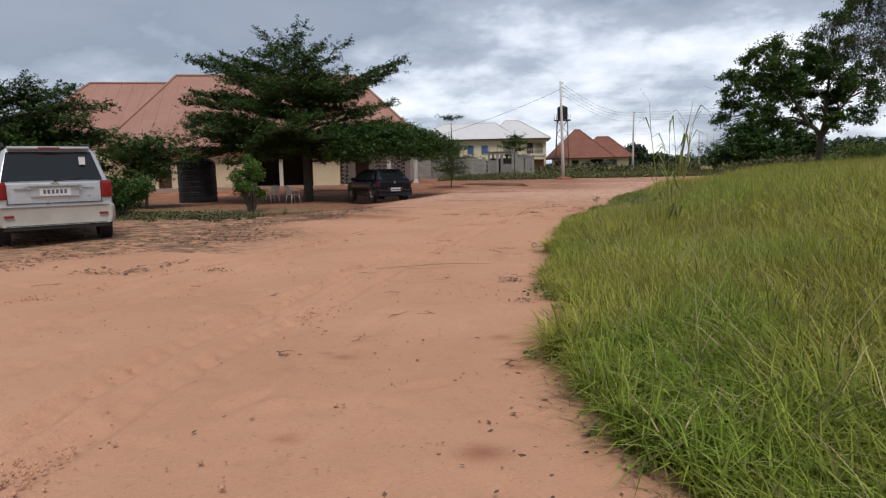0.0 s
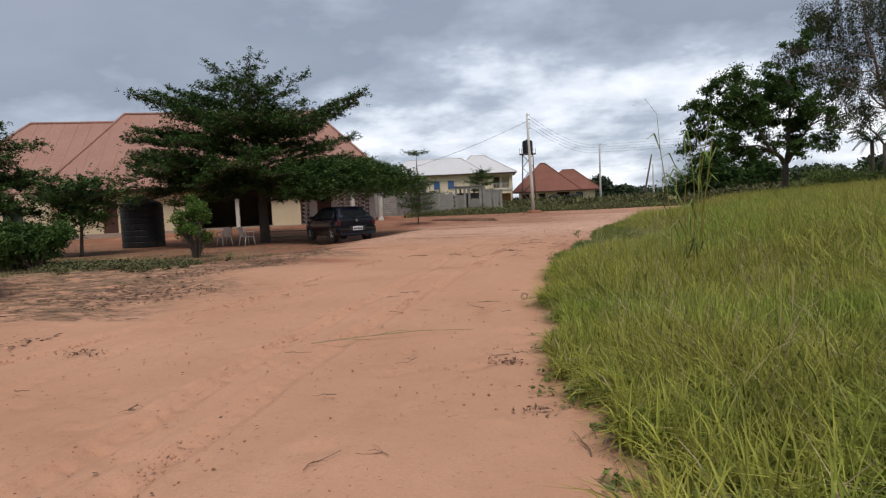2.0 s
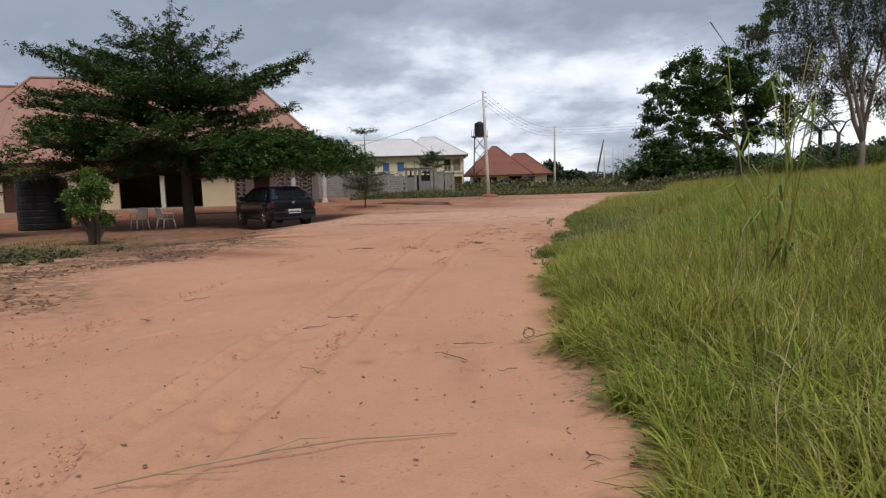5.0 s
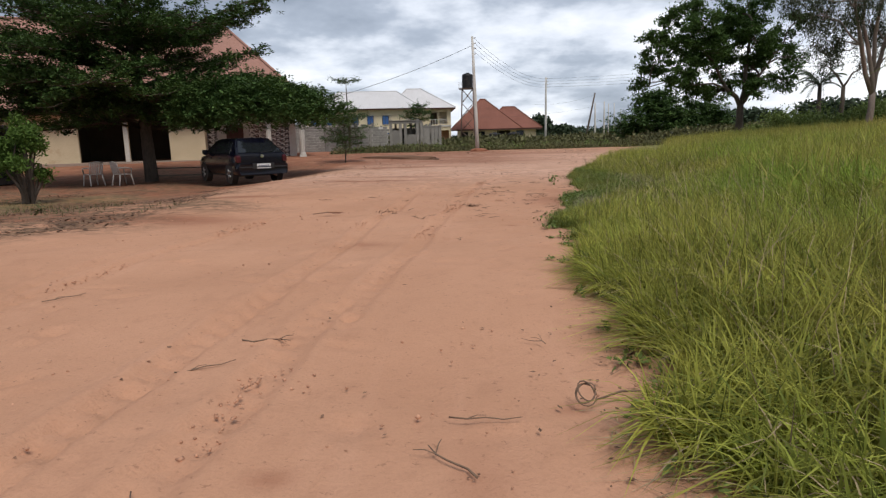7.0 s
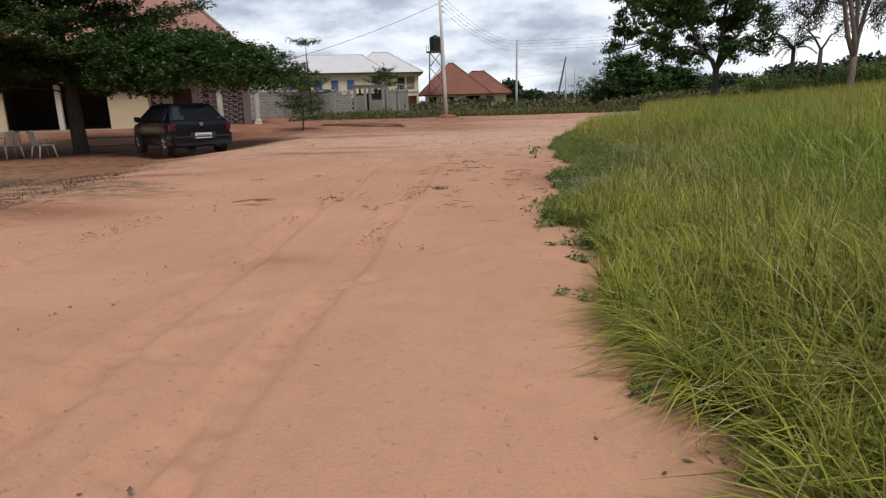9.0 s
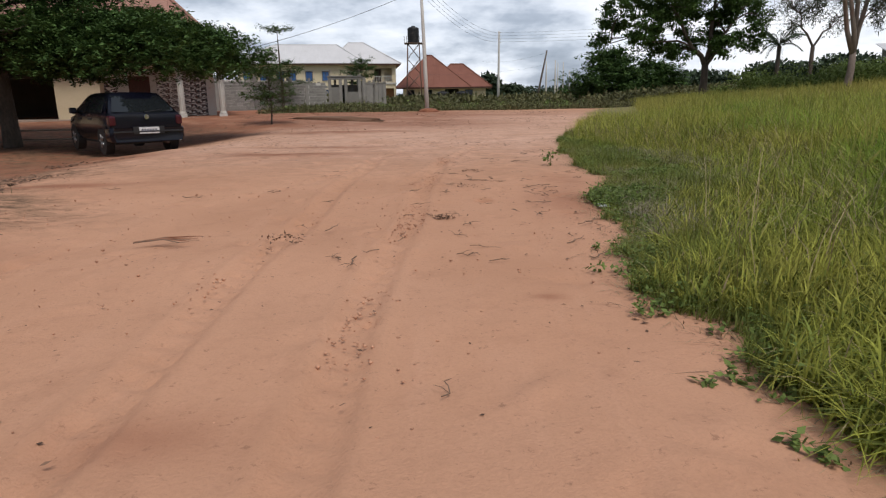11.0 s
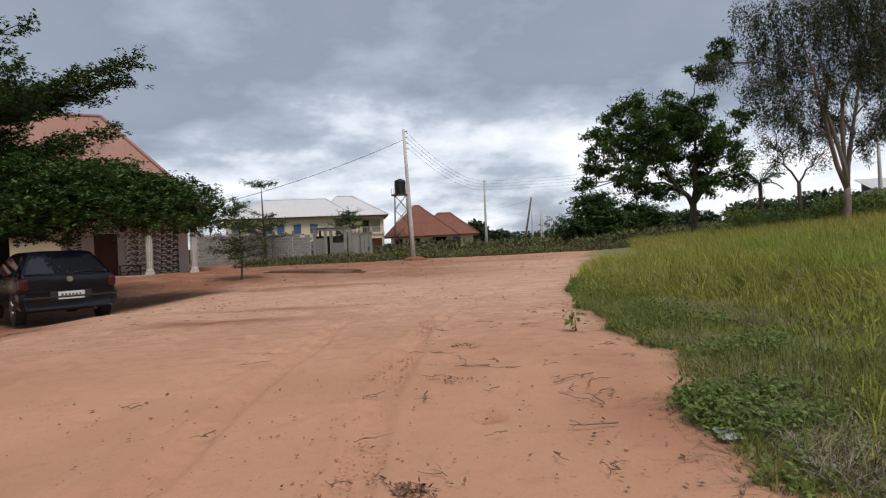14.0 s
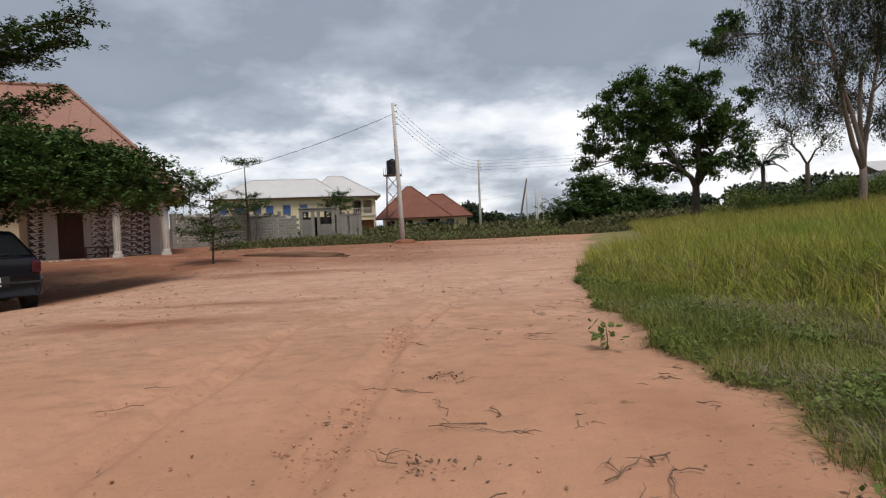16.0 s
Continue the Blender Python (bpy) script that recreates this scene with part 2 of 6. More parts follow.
    "weed_dull": mat("dull_roadside_weeds", (0.112, 0.118, 0.052), (0.155, 0.145, 0.07), 0.8, 0.6, 0.0, 6, spread=0.5, island=True, spec=0.1, translucent=0.2),
    "twig": mat("dry_twig", (0.17, 0.105, 0.07), (0.25, 0.17, 0.12), 8, 0.9, 0.2, spread=0.3, island=True),
    "litter": mat("dead_leaf_litter", (0.13, 0.072, 0.048), (0.22, 0.125, 0.08), 6, 0.9, 0.1, spread=0.55, island=True),
    "crumb": mat("sand_crumbs", (0.60, 0.33, 0.215), (0.54, 0.285, 0.18), 8, 0.95, 0.2, spread=0.15, island=True),
    "clay": mat("red_clay_heap", (0.36, 0.15, 0.085), (0.28, 0.11, 0.065), 3, 0.95, 0.4),
    "wrapper": mat("crumpled_plastic_litter", (0.52, 0.52, 0.50), (0.35, 0.38, 0.38), 14, 0.4, 0.3),
}


def ground_material():
    m = bpy.data.materials.new("sandy_ground")
    m.use_nodes = True
    nt = m.node_tree
    p, L = nt.nodes["Principled BSDF"], nt.links.new
    co = nt.nodes.new("ShaderNodeTexCoord")

    def noise_at(s, d=5.0, r=0.6, stretch=None):
        n = nt.nodes.new("ShaderNodeTexNoise")
        n.inputs["Scale"].default_value, n.inputs["Detail"].default_value, n.inputs["Roughness"].default_value = s, d, r
        if stretch:
            mp = nt.nodes.new("ShaderNodeMapping")
            mp.inputs["Scale"].default_value, mp.inputs["Rotation"].default_value = stretch, (0, 0, radians(-24))
            L(co.outputs["Object"], mp.inputs[0])
            L(mp.outputs[0], n.inputs["Vector"])
        else:
            L(co.outputs["Object"], n.inputs["Vector"])
        return n.outputs[0]

    def rng(f, lo, hi, a=0.0, b=1.0):
        n = nt.nodes.new("ShaderNodeMapRange")
        n.inputs[1].default_value, n.inputs[2].default_value, n.inputs[3].default_value, n.inputs[4].default_value = lo, hi, a, b
        L(f, n.inputs[0])
        return n.outputs[0]

    def mix(f, a, b):
        n = nt.nodes.new("ShaderNodeMix")
        n.data_type = "RGBA"
        for i, v in ((0, f), (6, a), (7, b)):
            if isinstance(v, (int, float)):
                n.inputs[i].default_value = v
            elif isinstance(v, tuple):
                n.inputs[i].default_value = (*v, 1)
            else:
                L(v, n.inputs[i])
        return n.outputs[2]

    def mul(a, b):
        n = nt.nodes.new("ShaderNodeMath")
        n.operation = "MULTIPLY"
        for i, v in enumerate((a, b)):
            if isinstance(v, (int, float)):
                n.inputs[i].default_value = v
            else:
                L(v, n.inputs[i])
        return n.outputs[0]

    at = nt.nodes.new("ShaderNodeAttribute")
    at.attribute_name = "soil_and_shade"
    se = nt.nodes.new("ShaderNodeSeparateColor")
    L(at.outputs["Color"], se.inputs[0])
    veg, red, litter_shade = se.outputs[0], se.outputs[1], se.outputs[2]
    fine = noise_at(70, 4, 0.7)
    dry = at.outputs["Alpha"]
    drift = noise_at(0.55, 5, 0.55)
    streak = noise_at(1.4, 5, 0.65, (2.6, 0.35, 1))
    col = mix(rng(drift, 0.35, 0.65), (0.56, 0.306, 0.195), (0.495, 0.263, 0.163))
    col = mix(mul(rng(streak, 0.55, 0.75), 0.25), col, (0.65, 0.375, 0.26))
    col = mix(mul(rng(noise_at(2.7, 6, 0.7), 0.56, 0.72), 0.40), col, (0.36, 0.185, 0.115))
    col = mix(mul(dry, rng(noise_at(0.9, 4, 0.6), 0.25, 0.6, 0.35, 0.9)), col, (0.70, 0.44, 0.33))
    col = mix(mul(rng(fine, 0.45, 0.8), 0.35), col, (0.33, 0.17, 0.105))
    col = mix(mul(rng(noise_at(24, 5, 0.75), 0.60, 0.67), 0.6), col, (0.27, 0.14, 0.09))
    col = mix(mul(rng(noise_at(7, 6, 0.7), 0.52, 0.75), 0.30), col, (0.42, 0.215, 0.135))
    # red soil, its colour deepened to hold the yard's tree shade
    col = mix(mul(red, rng(noise_at(0.7, 5, 0.6), 0.2, 0.5)), col, (0.30, 0.125, 0.075))
    # leaf litter, and the shade painted under the umbrella tree
    col = mix(mul(rng(noise_at(2.0, 6, 0.75, (0.75, 1.25, 1)), 0.42, 0.55), litter_shade), col, (0.215, 0.135, 0.085))
    col = mix(mul(rng(noise_at(5, 6, 0.75, (0.75, 1.3, 1)), 0.50, 0.58), mul(litter_shade, 0.95)), col, (0.085, 0.055, 0.036))
    col = mix(mul(veg, rng(noise_at(2.2, 5, 0.7), 0.2, 0.5)), col, (0.20, 0.19, 0.075))
    L(col, p.inputs["Base Color"])
    p.inputs["Roughness"].default_value = 0.95
    p.inputs["Specular IOR Level"].default_value = 0.12
    b1 = nt.nodes.new("ShaderNodeBump")
    b1.inputs["Strength"].default_value, b1.inputs["Distance"].default_value = 0.5, 0.012
    L(fine, b1.inputs["Height"])
    b2 = nt.nodes.new("ShaderNodeBump")
    b2.inputs["Strength"].default_value, b2.inputs["Distance"].default_value = 0.35, 0.02
    L(noise_at(9, 5, 0.65), b2.inputs["Height"])
    L(b1.outputs[0], b2.inputs["Normal"])
    L(b2.outputs[0], p.inputs["Normal"])
    return m


def tile_material():
    """Printed stone cladding: slanted pale, black and brown chips."""
    m = bpy.data.materials.new("stone_pattern_wall_tile")
    m.use_nodes = True
    nt = m.node_tree
    p, L = nt.nodes["Principled BSDF"], nt.links.new
    co = nt.nodes.new("ShaderNodeTexCoord")
    mp = nt.nodes.new("ShaderNodeMapping")
    mp.inputs["Rotation"].default_value, mp.inputs["Scale"].default_value = (0, radians(24), 0), (8.5, 8.5, 19.0)
    L(co.outputs["Object"], mp.inputs[0])
    ob = nt.nodes.new("ShaderNodeObjectInfo")
    sh = nt.nodes.new("ShaderNodeVectorMath")
    sh.operation = "ADD"
    L(mp.outputs[0], sh.inputs[0])
    L(ob.outputs["Location"], sh.inputs[1])
    v = nt.nodes.new("ShaderNodeTexVoronoi")
    v.inputs["Scale"].default_value = 1.0
    L(sh.outputs[0], v.inputs["Vector"])
    s = nt.nodes.new("ShaderNodeSeparateColor")
    L(v.outputs["Color"], s.inputs[0])
    r = nt.nodes.new("ShaderNodeValToRGB")
    r.color_ramp.interpolation = "CONSTANT"
    stops = ((0.0, (0.03, 0.028, 0.03)), (0.32, (0.11, 0.055, 0.045)), (0.50, (0.66, 0.63, 0.59)), (0.86, (0.32, 0.28, 0.26)))
    while len(r.color_ramp.elements) < 4:
        r.color_ramp.elements.new(0.5)
    for e, (q, c) in zip(r.color_ramp.elements, stops):
        e.position, e.color = q, (*c, 1)
    L(s.outputs[0], r.inputs[0])
    L(r.outputs[0], p.inputs["Base Color"])
    p.inputs["Roughness"].default_value = 0.35
    b = nt.nodes.new("ShaderNodeBump")
    b.inputs["Strength"].default_value, b.inputs["Distance"].default_value = 0.4, 0.01
    L(v.outputs["Distance"], b.inputs["Height"])
    L(b.outputs[0], p.inputs["Normal"])
    return m


M["ground"], M["tile"] = ground_material(), tile_material()

# ---------------------------------------------------------------- mesh helpers


def linked(name, me, material, parent=None, label=""):
    me.materials.append(material)
    ob = new(name, me)
    if parent:
        ob.parent = parent
    if label:
        ob["label"] = label
    return ob


def part(name, bm, material, parent=None, label="", smooth=False):
    me = bpy.data.meshes.new(name)
    bmesh.ops.recalc_face_normals(bm, faces=bm.faces)
    if smooth:
        for f in bm.faces:
            f.smooth = True
    bm.to_mesh(me)
    bm.free()
    return linked(name, me, material, parent, label)


def thing(name, label, category, m=None, group="", kind=""):
    ob = new(name)
    ob.matrix_world = m or Matrix()
    return tagged(ob, label, category, group, kind)


def box(x0, x1, y0, y1, z0, z1, bevel=0.0, bm=None):
    bm = bm or bmesh.new()
    made = bmesh.ops.create_cube(bm, size=1.0, matrix=Matrix.LocRotScale(((x0 + x1) / 2, (y0 + y1) / 2, (z0 + z1) / 2), None, (abs(x1 - x0), abs(y1 - y0), abs(z1 - z0))))
    if bevel:
        es = list({e for v in made["verts"] for e in v.link_edges})
        bmesh.ops.bevel(bm, geom=es, offset=bevel, segments=2, affect="EDGES", profile=0.6)
    return bm


def tube(pts, radii, sides=8, bm=None, cap=True):
    """A tapered round bar along pts."""
    bm = bm or bmesh.new()
    pts = [Vector(q) for q in pts]
    rings = []
    ref = Vector((0.31, 0.95, 0.05))
    for i, q in enumerate(pts):
        d = (pts[min(i + 1, len(pts) - 1)] - pts[max(i - 1, 0)]).normalized()
        a = d.cross(ref if abs(d.dot(ref)) < 0.95 else Vector((1, 0, 0))).normalized()
        b = d.cross(a)
        rings.append([bm.verts.new(q + radii[i] * (math.cos(2 * math.pi * k / sides) * a + math.sin(2 * math.pi * k / sides) * b)) for k in range(sides)])
    for r0, r1 in zip(rings, rings[1:]):
        for k in range(sides):
            bm.faces.new((r0[k], r0[(k + 1) % sides], r1[(k + 1) % sides], r1[k])).smooth = True
    if cap:
        bm.faces.new(rings[0])
        bm.faces.new(rings[-1])
    return bm


def lathe(profile, sides=24, bm=None, axis="z"):
    """Revolves (radius, height) pairs."""
    bm = bm or bmesh.new()
    rings = []
    for r, h in profile:
        ring = []
        for k in range(sides):
            a = 2 * math.pi * k / sides
            c, s = r * math.cos(a), r * math.sin(a)
            ring.append(bm.verts.new({"z": (c, s, h), "x": (h, c, s), "y": (c, h, s)}[axis]))
        rings.append(ring)
    for r0, r1 in zip(rings, rings[1:]):
        for k in range(sides):
            bm.faces.new((r0[k], r0[(k + 1) % sides], r1[(k + 1) % sides], r1[k]))
    bm.faces.new(rings[0])
    bm.faces.new(rings[-1])
    return bm


def poly(loops, bm=None):
    """Faces from lists of corner points."""
    bm = bm or bmesh.new()
    for lp in loops:
        bm.faces.new([bm.verts.new(q) for q in lp])
    return bm


def slab(loop, thick, bm=None):
    """A flat plate of a given thickness below its top loop."""
    bm = bm or bmesh.new()
    n = (Vector(loop[1]) - Vector(loop[0])).cross(Vector(loop[2]) - Vector(loop[0])).normalized()
    top = [bm.verts.new(q) for q in loop]
    low = [bm.verts.new(Vector(q) - n * thick) for q in loop]
    bm.faces.new(top)
    bm.faces.new(low[::-1])
    for i in range(len(loop)):
        j = (i + 1) % len(loop)
        bm.faces.new((top[i], low[i], low[j], top[j]))
    return bm


def mesh_np(name, verts, faces, smooth=False):
    """A mesh from arrays of corners (n, 3) and of equal-sided faces (m, k)."""
    me = bpy.data.meshes.new(name)
    n, k = faces.shape
    me.vertices.add(len(verts))
    me.vertices.foreach_set("co", np.ascontiguousarray(verts, dtype=np.float32).ravel())
    me.loops.add(n * k)
    me.loops.foreach_set("vertex_index", np.ascontiguousarray(faces, dtype=np.int32).ravel())
    me.polygons.add(n)
    me.polygons.foreach_set("loop_start", np.arange(0, n * k, k, dtype=np.int32))
    me.update(calc_edges=True)
    if smooth:
        me.polygons.foreach_set("use_smooth", np.ones(n, dtype=bool))
    return me

# ---------------------------------------------------------------- ground


def sstep(a, b, v):
    t = np.clip((np.asarray(v, float) - a) / (b - a), 0, 1)
    return t * t * (3 - 2 * t)


EDGE_Y = [-30, -6, -1.7, 0, 1.5, 4.6, 7.5, 10, 12, 13.5, 14.5, 17.5, 20.3, 25.7, 30, 42, 50, 70]
EDGE_X = [4.0, 2.6, 2.08, 1.79, 1.63, 1.57, 1.68, 1.78, 2.05, 2.5, 2.78, 3.0, 3.5, 5.0, 6.2, 10.0, 13.0, 17.5]


def grass_edge(y):
    """How far right of the middle the grass begins."""
    y = np.asarray(y, float)
    return np.interp(y, EDGE_Y, EDGE_X) + 0.09 * np.sin(y * 2.3) + 0.05 * np.sin(y * 6.1 + 1) + 0.04 * np.sin(y * 13.7 + 2 * np.sin(y * 3.1))


def gz(x, y):
    """The height of the ground, without its small relief."""
    x, y = np.asarray(x, float), np.asarray(y, float)
    yard = -0.36 * sstep(-4.0, -9.0, x) * sstep(8, 18, y) * (1 - sstep(27, 36, y)) - 0.13 * sstep(-3, -6, x) * sstep(12, 20, y) * sstep(-11, -7, x) * (1 - sstep(26, 32, y)) * 0.5
    back = 0.26 * sstep(30, 42, y)
    right = 0.075 * np.clip(x - np.interp(y, EDGE_Y, EDGE_X) - 1.5, 0, 40) * (1 - 0.6 * sstep(55, 110, y)) + 0.05 * sstep(0, 1.0, x - np.interp(y, EDGE_Y, EDGE_X))
    behind = 0.15 * sstep(4.6, -4.0, y)
    return yard + back + right + behind


def axis(lo, hi, step, far, grow=1.22):
    core = list(np.arange(lo, hi + step / 2, step))
    a, s = core[-1], step
    out = []
    while a < far:
        s *= grow
        a += s
        out.append(a)
    b, s, pre = core[0], step, []
    while b > -far:
        s *= grow
        b -= s
        pre.append(b)
    return np.array(pre[::-1] + core + out)


gx, gy = axis(-5.5, 3.0, 0.036, 1600, 1.10), axis(-3.0, 18.0, 0.040, 1600, 1.08)
XX, YY = np.meshgrid(gx, gy, indexing="ij")
relief = np.zeros_like(XX)
rng = np.random.RandomState(5)
open_sand = (1 - sstep(-0.35, 0.1, XX - grass_edge(YY))) * (1 - sstep(24, 30, YY))
for _ in range(46):      # gentle drifts
    k, a, ph = rng.uniform(0.5, 5.0), rng.uniform(0, 6.28), rng.uniform(0, 6.28)
    relief += 0.010 / (1 + k) * np.sin(k * (XX * math.cos(a) + YY * math.sin(a)) + ph + 0.7 * np.sin(0.6 * XX + ph))


def rut(x0, y0, x1, y1, bend, width, deep):
    """A wheel track: a soft groove with raised lips."""
    global relief
    t = np.clip((YY - y0) / (y1 - y0), 0, 1)
    mid = x0 + (x1 - x0) * t + bend * np.sin(math.pi * t) + 0.03 * np.sin(YY * 1.7 + x0)
    d = np.abs(XX - mid) / width
    on = sstep(0, 0.08, (YY - y0) / (y1 - y0)) * (1 - sstep(0.9, 1.0, (YY - y0) / (y1 - y0)))
    tread = 1 + 0.35 * np.sin(YY * 36 + XX * 20) * (d < 0.7)
    lumps = rng.normal(0, 0.30, XX.shape) * (np.sin(YY * 1.9 + x0 * 3) + 0.5 * np.sin(YY * 4.3) > 0.1)
    relief += on * deep * (lumps * np.exp(-d ** 4) - np.exp(-d ** 4) * tread + 0.55 * np.exp(-((d - 1.35) / 0.35) ** 2))


TRACKS = [(-0.30, -2.6, -0.55, 7.0, -0.28), (-0.02, -2.6, 0.0, 7.0, -0.22), (-0.5, 5.5, -0.2, 18.0, -0.15), (0.05, 5.5, 0.95, 18.0, -0.1), (-3.2, -1.0, -2.0, 12.0, 0.2), (-1.9, -2.6, -2.6, 9.0, 0.1), (0.3, 14.0, 3.0, 24.0, -0.2), (-0.9, 14.0, 1.6, 24.0, -0.2)]
for k, (xa, ya, xb, yb, bend) in enumerate(TRACKS):
    rut(xa, ya, xb, yb, bend, 0.10, (0.034, 0.026, 0.026, 0.022, 0.024, 0.018, 0.018, 0.018)[k])
for _ in range(620):     # footprints, scuffs and small heaps
    px, py = rng.uniform(-6.2, 2.6), rng.uniform(-2.5, 23.5)
    ang, lx, ly = rng.uniform(0, 3.14), rng.uniform(0.04, 0.10), rng.uniform(0.08, 0.22)
    i0, i1 = np.searchsorted(gx, (px - 0.6, px + 0.6))
    j0, j1 = np.searchsorted(gy, (py - 0.6, py + 0.6))
    dx, dy = XX[i0:i1, j0:j1] - px, YY[i0:i1, j0:j1] - py
    u, v = dx * math.cos(ang) + dy * math.sin(ang), -dx * math.sin(ang) + dy * math.cos(ang)
    d2 = (u / lx) ** 2 + (v / ly) ** 2
    relief[i0:i1, j0:j1] += rng.choice([-1, -1, 0.8]) * rng.uniform(0.012, 0.040) * (np.exp(-d2) - 0.45 * np.exp(-d2 / 3.2))
for px, py, pr in ((1.15, 13.09, 0.085), (0.30, 9.6, 0.05), (0.1, 6.1, 0.07), (-0.5, 2.2, 0.06)):      # dents with a rim
    d = np.hypot(XX - px, YY - py) / pr
    relief += 0.030 * (0.5 * np.exp(-((d - 1.3) / 0.35) ** 2) - np.exp(-d ** 4))
rough_soil = rng.normal(0, 1, XX.shape) * 0.0013
ZZ = gz(XX, YY) + relief * open_sand + rough_soil * (np.abs(XX) < 8) * (YY < 26) * (YY > -3)
ni, nj = XX.shape
ids = np.arange(ni * nj).reshape(ni, nj)
gfaces = np.stack([ids[:-1, :-1], ids[1:, :-1], ids[1:, 1:], ids[:-1, 1:]], -1).reshape(-1, 4)
gm = mesh_np("ground", np.stack([XX, YY, ZZ], -1).reshape(-1, 3), gfaces, smooth=True)
wav = 0.5 * np.sin(YY * 0.9) + 0.35 * np.sin(YY * 2.1 + XX)
veg = sstep(-0.05, 0.45, XX - grass_edge(YY))
far_edge = 44 + 0.22 * XX + 0.6 * np.sin(XX * 0.8)
veg = np.maximum(veg, sstep(0, 1.5, YY - far_edge) * (XX > -9))
veg = np.maximum(veg, sstep(60, 75, YY))
veg = np.maximum(veg, sstep(40, 60, np.abs(XX)))
track = np.exp(-((XX - (14 + 0.16 * (YY - 55))) / 1.1) ** 2) * sstep(46, 54, YY) * (1 - sstep(95, 110, YY))
veg = veg * (1 - track)
veg = np.maximum(veg, 0.4 * sstep(-7.5, -10.5, XX + wav) * sstep(7.5, 10.5, YY + 0.25 * XX + 2) * (1 - sstep(17, 20, YY + wav)))
# red soil; over the yard it also darkens for the shade there
red_mask = sstep(-4.5, -7.0, XX + wav) * sstep(9, 14, YY) + sstep(25, 33, YY + wav) * sstep(6, 0, XX) * 0.8
red_mask = np.clip(red_mask + 0.9 * np.exp(-((YY - 10.2 + 0.24 * XX) / 0.55) ** 2) * sstep(-1.8, -3.4, XX), 0, 1)
litter_shade_mask = sstep(-2.6, -5.4, XX + wav * 1.2 + (YY < 4) * 1.2) * sstep(1.0, 5, YY) * (1 - sstep(17, 24, YY + 0.6 * XX + 6)) * 0.95
litter_shade_mask = np.maximum(litter_shade_mask, 0.95 * sstep(-7.0, -9.5, XX + wav) * sstep(6, 9, YY) * (1 - sstep(21, 25, YY + wav)))
litter_shade_mask = np.maximum(litter_shade_mask, 0.22 * sstep(12, 18, YY) * (1 - sstep(40, 46, YY)))
# painted shade: dark patch centred on the umbrella tree's foot
litter_shade_mask = np.maximum(litter_shade_mask, 0.85 * np.exp(-((XX + 12.0) / 6.0) ** 4 - ((YY - 26.5) / 6.5) ** 4))
dry_sand = 0.85 * sstep(14, 22, YY) * (1 - sstep(36, 42, YY)) * sstep(-7, -4, XX)
for hx, hy, hr, hl, hk in ((1.41, -0.09, 0.07, 0.05, 0.7), (1.53, -0.57, 0.06, 0.04, 0.9), (1.58, -0.70, 0.06, 0.04, 0.9), (0.56, -0.66, 0.08, 0.05, 0.7), (0.42, -0.60, 0.04, 0.03, 0.7), (1.55, -1.75, 0.09, 0.07, 0.9), (0.75, -1.75, 0.06, 0.04, 0.6),
                           (0.85, 4.4, 0.10, 0.35, 0.35), (1.2, 5.0, 0.06, 0.05, 0.7), (0.2, 4.45, 0.07, 0.05, 0.6), (1.2, 9.9, 0.08, 0.05, 0.7), (1.15, 13.09, 0.08, 0.07, 0.5), (-0.3, 8.6, 0.25, 0.15, 0.5), (-4.2, 14.6, 1.2, 0.22, 0.9), (-2.2, 18.6, 1.3, 0.5, 1.0), (-1.4, 20.4, 1.6, 0.25, 0.9), (-2.5, 26.5, 2.6, 0.8, 1.0), (-5.5, 31.0, 3.0, 1.0, 1.0), (1.0, 31.0, 4.0, 0.5, 0.8), (2.0, 38.0, 6.0, 0.9, 1.0), (2.1, 12.9, 0.45, 0.9, 0.6), (2.3, 14.2, 0.35, 0.6, 0.5)):
    red_mask = np.maximum(red_mask, hk * np.exp(-((XX - hx) / hr) ** 2 - ((YY - hy) / hl) ** 2))
ca = gm.color_attributes.new("soil_and_shade", "FLOAT_COLOR", "POINT")
ca.data.foreach_set("color", np.stack([np.clip(veg, 0, 1), red_mask, np.clip(litter_shade_mask, 0, 1), dry_sand], -1).astype(np.float32).ravel())
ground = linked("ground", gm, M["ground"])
tagged(ground, "reddish sandy dirt ground with tyre tracks and litter", "ground", kind="structure")


def zat(x, y):
    return float(gz(x, y))


# ---------------------------------------------------------------- house with the tiled veranda


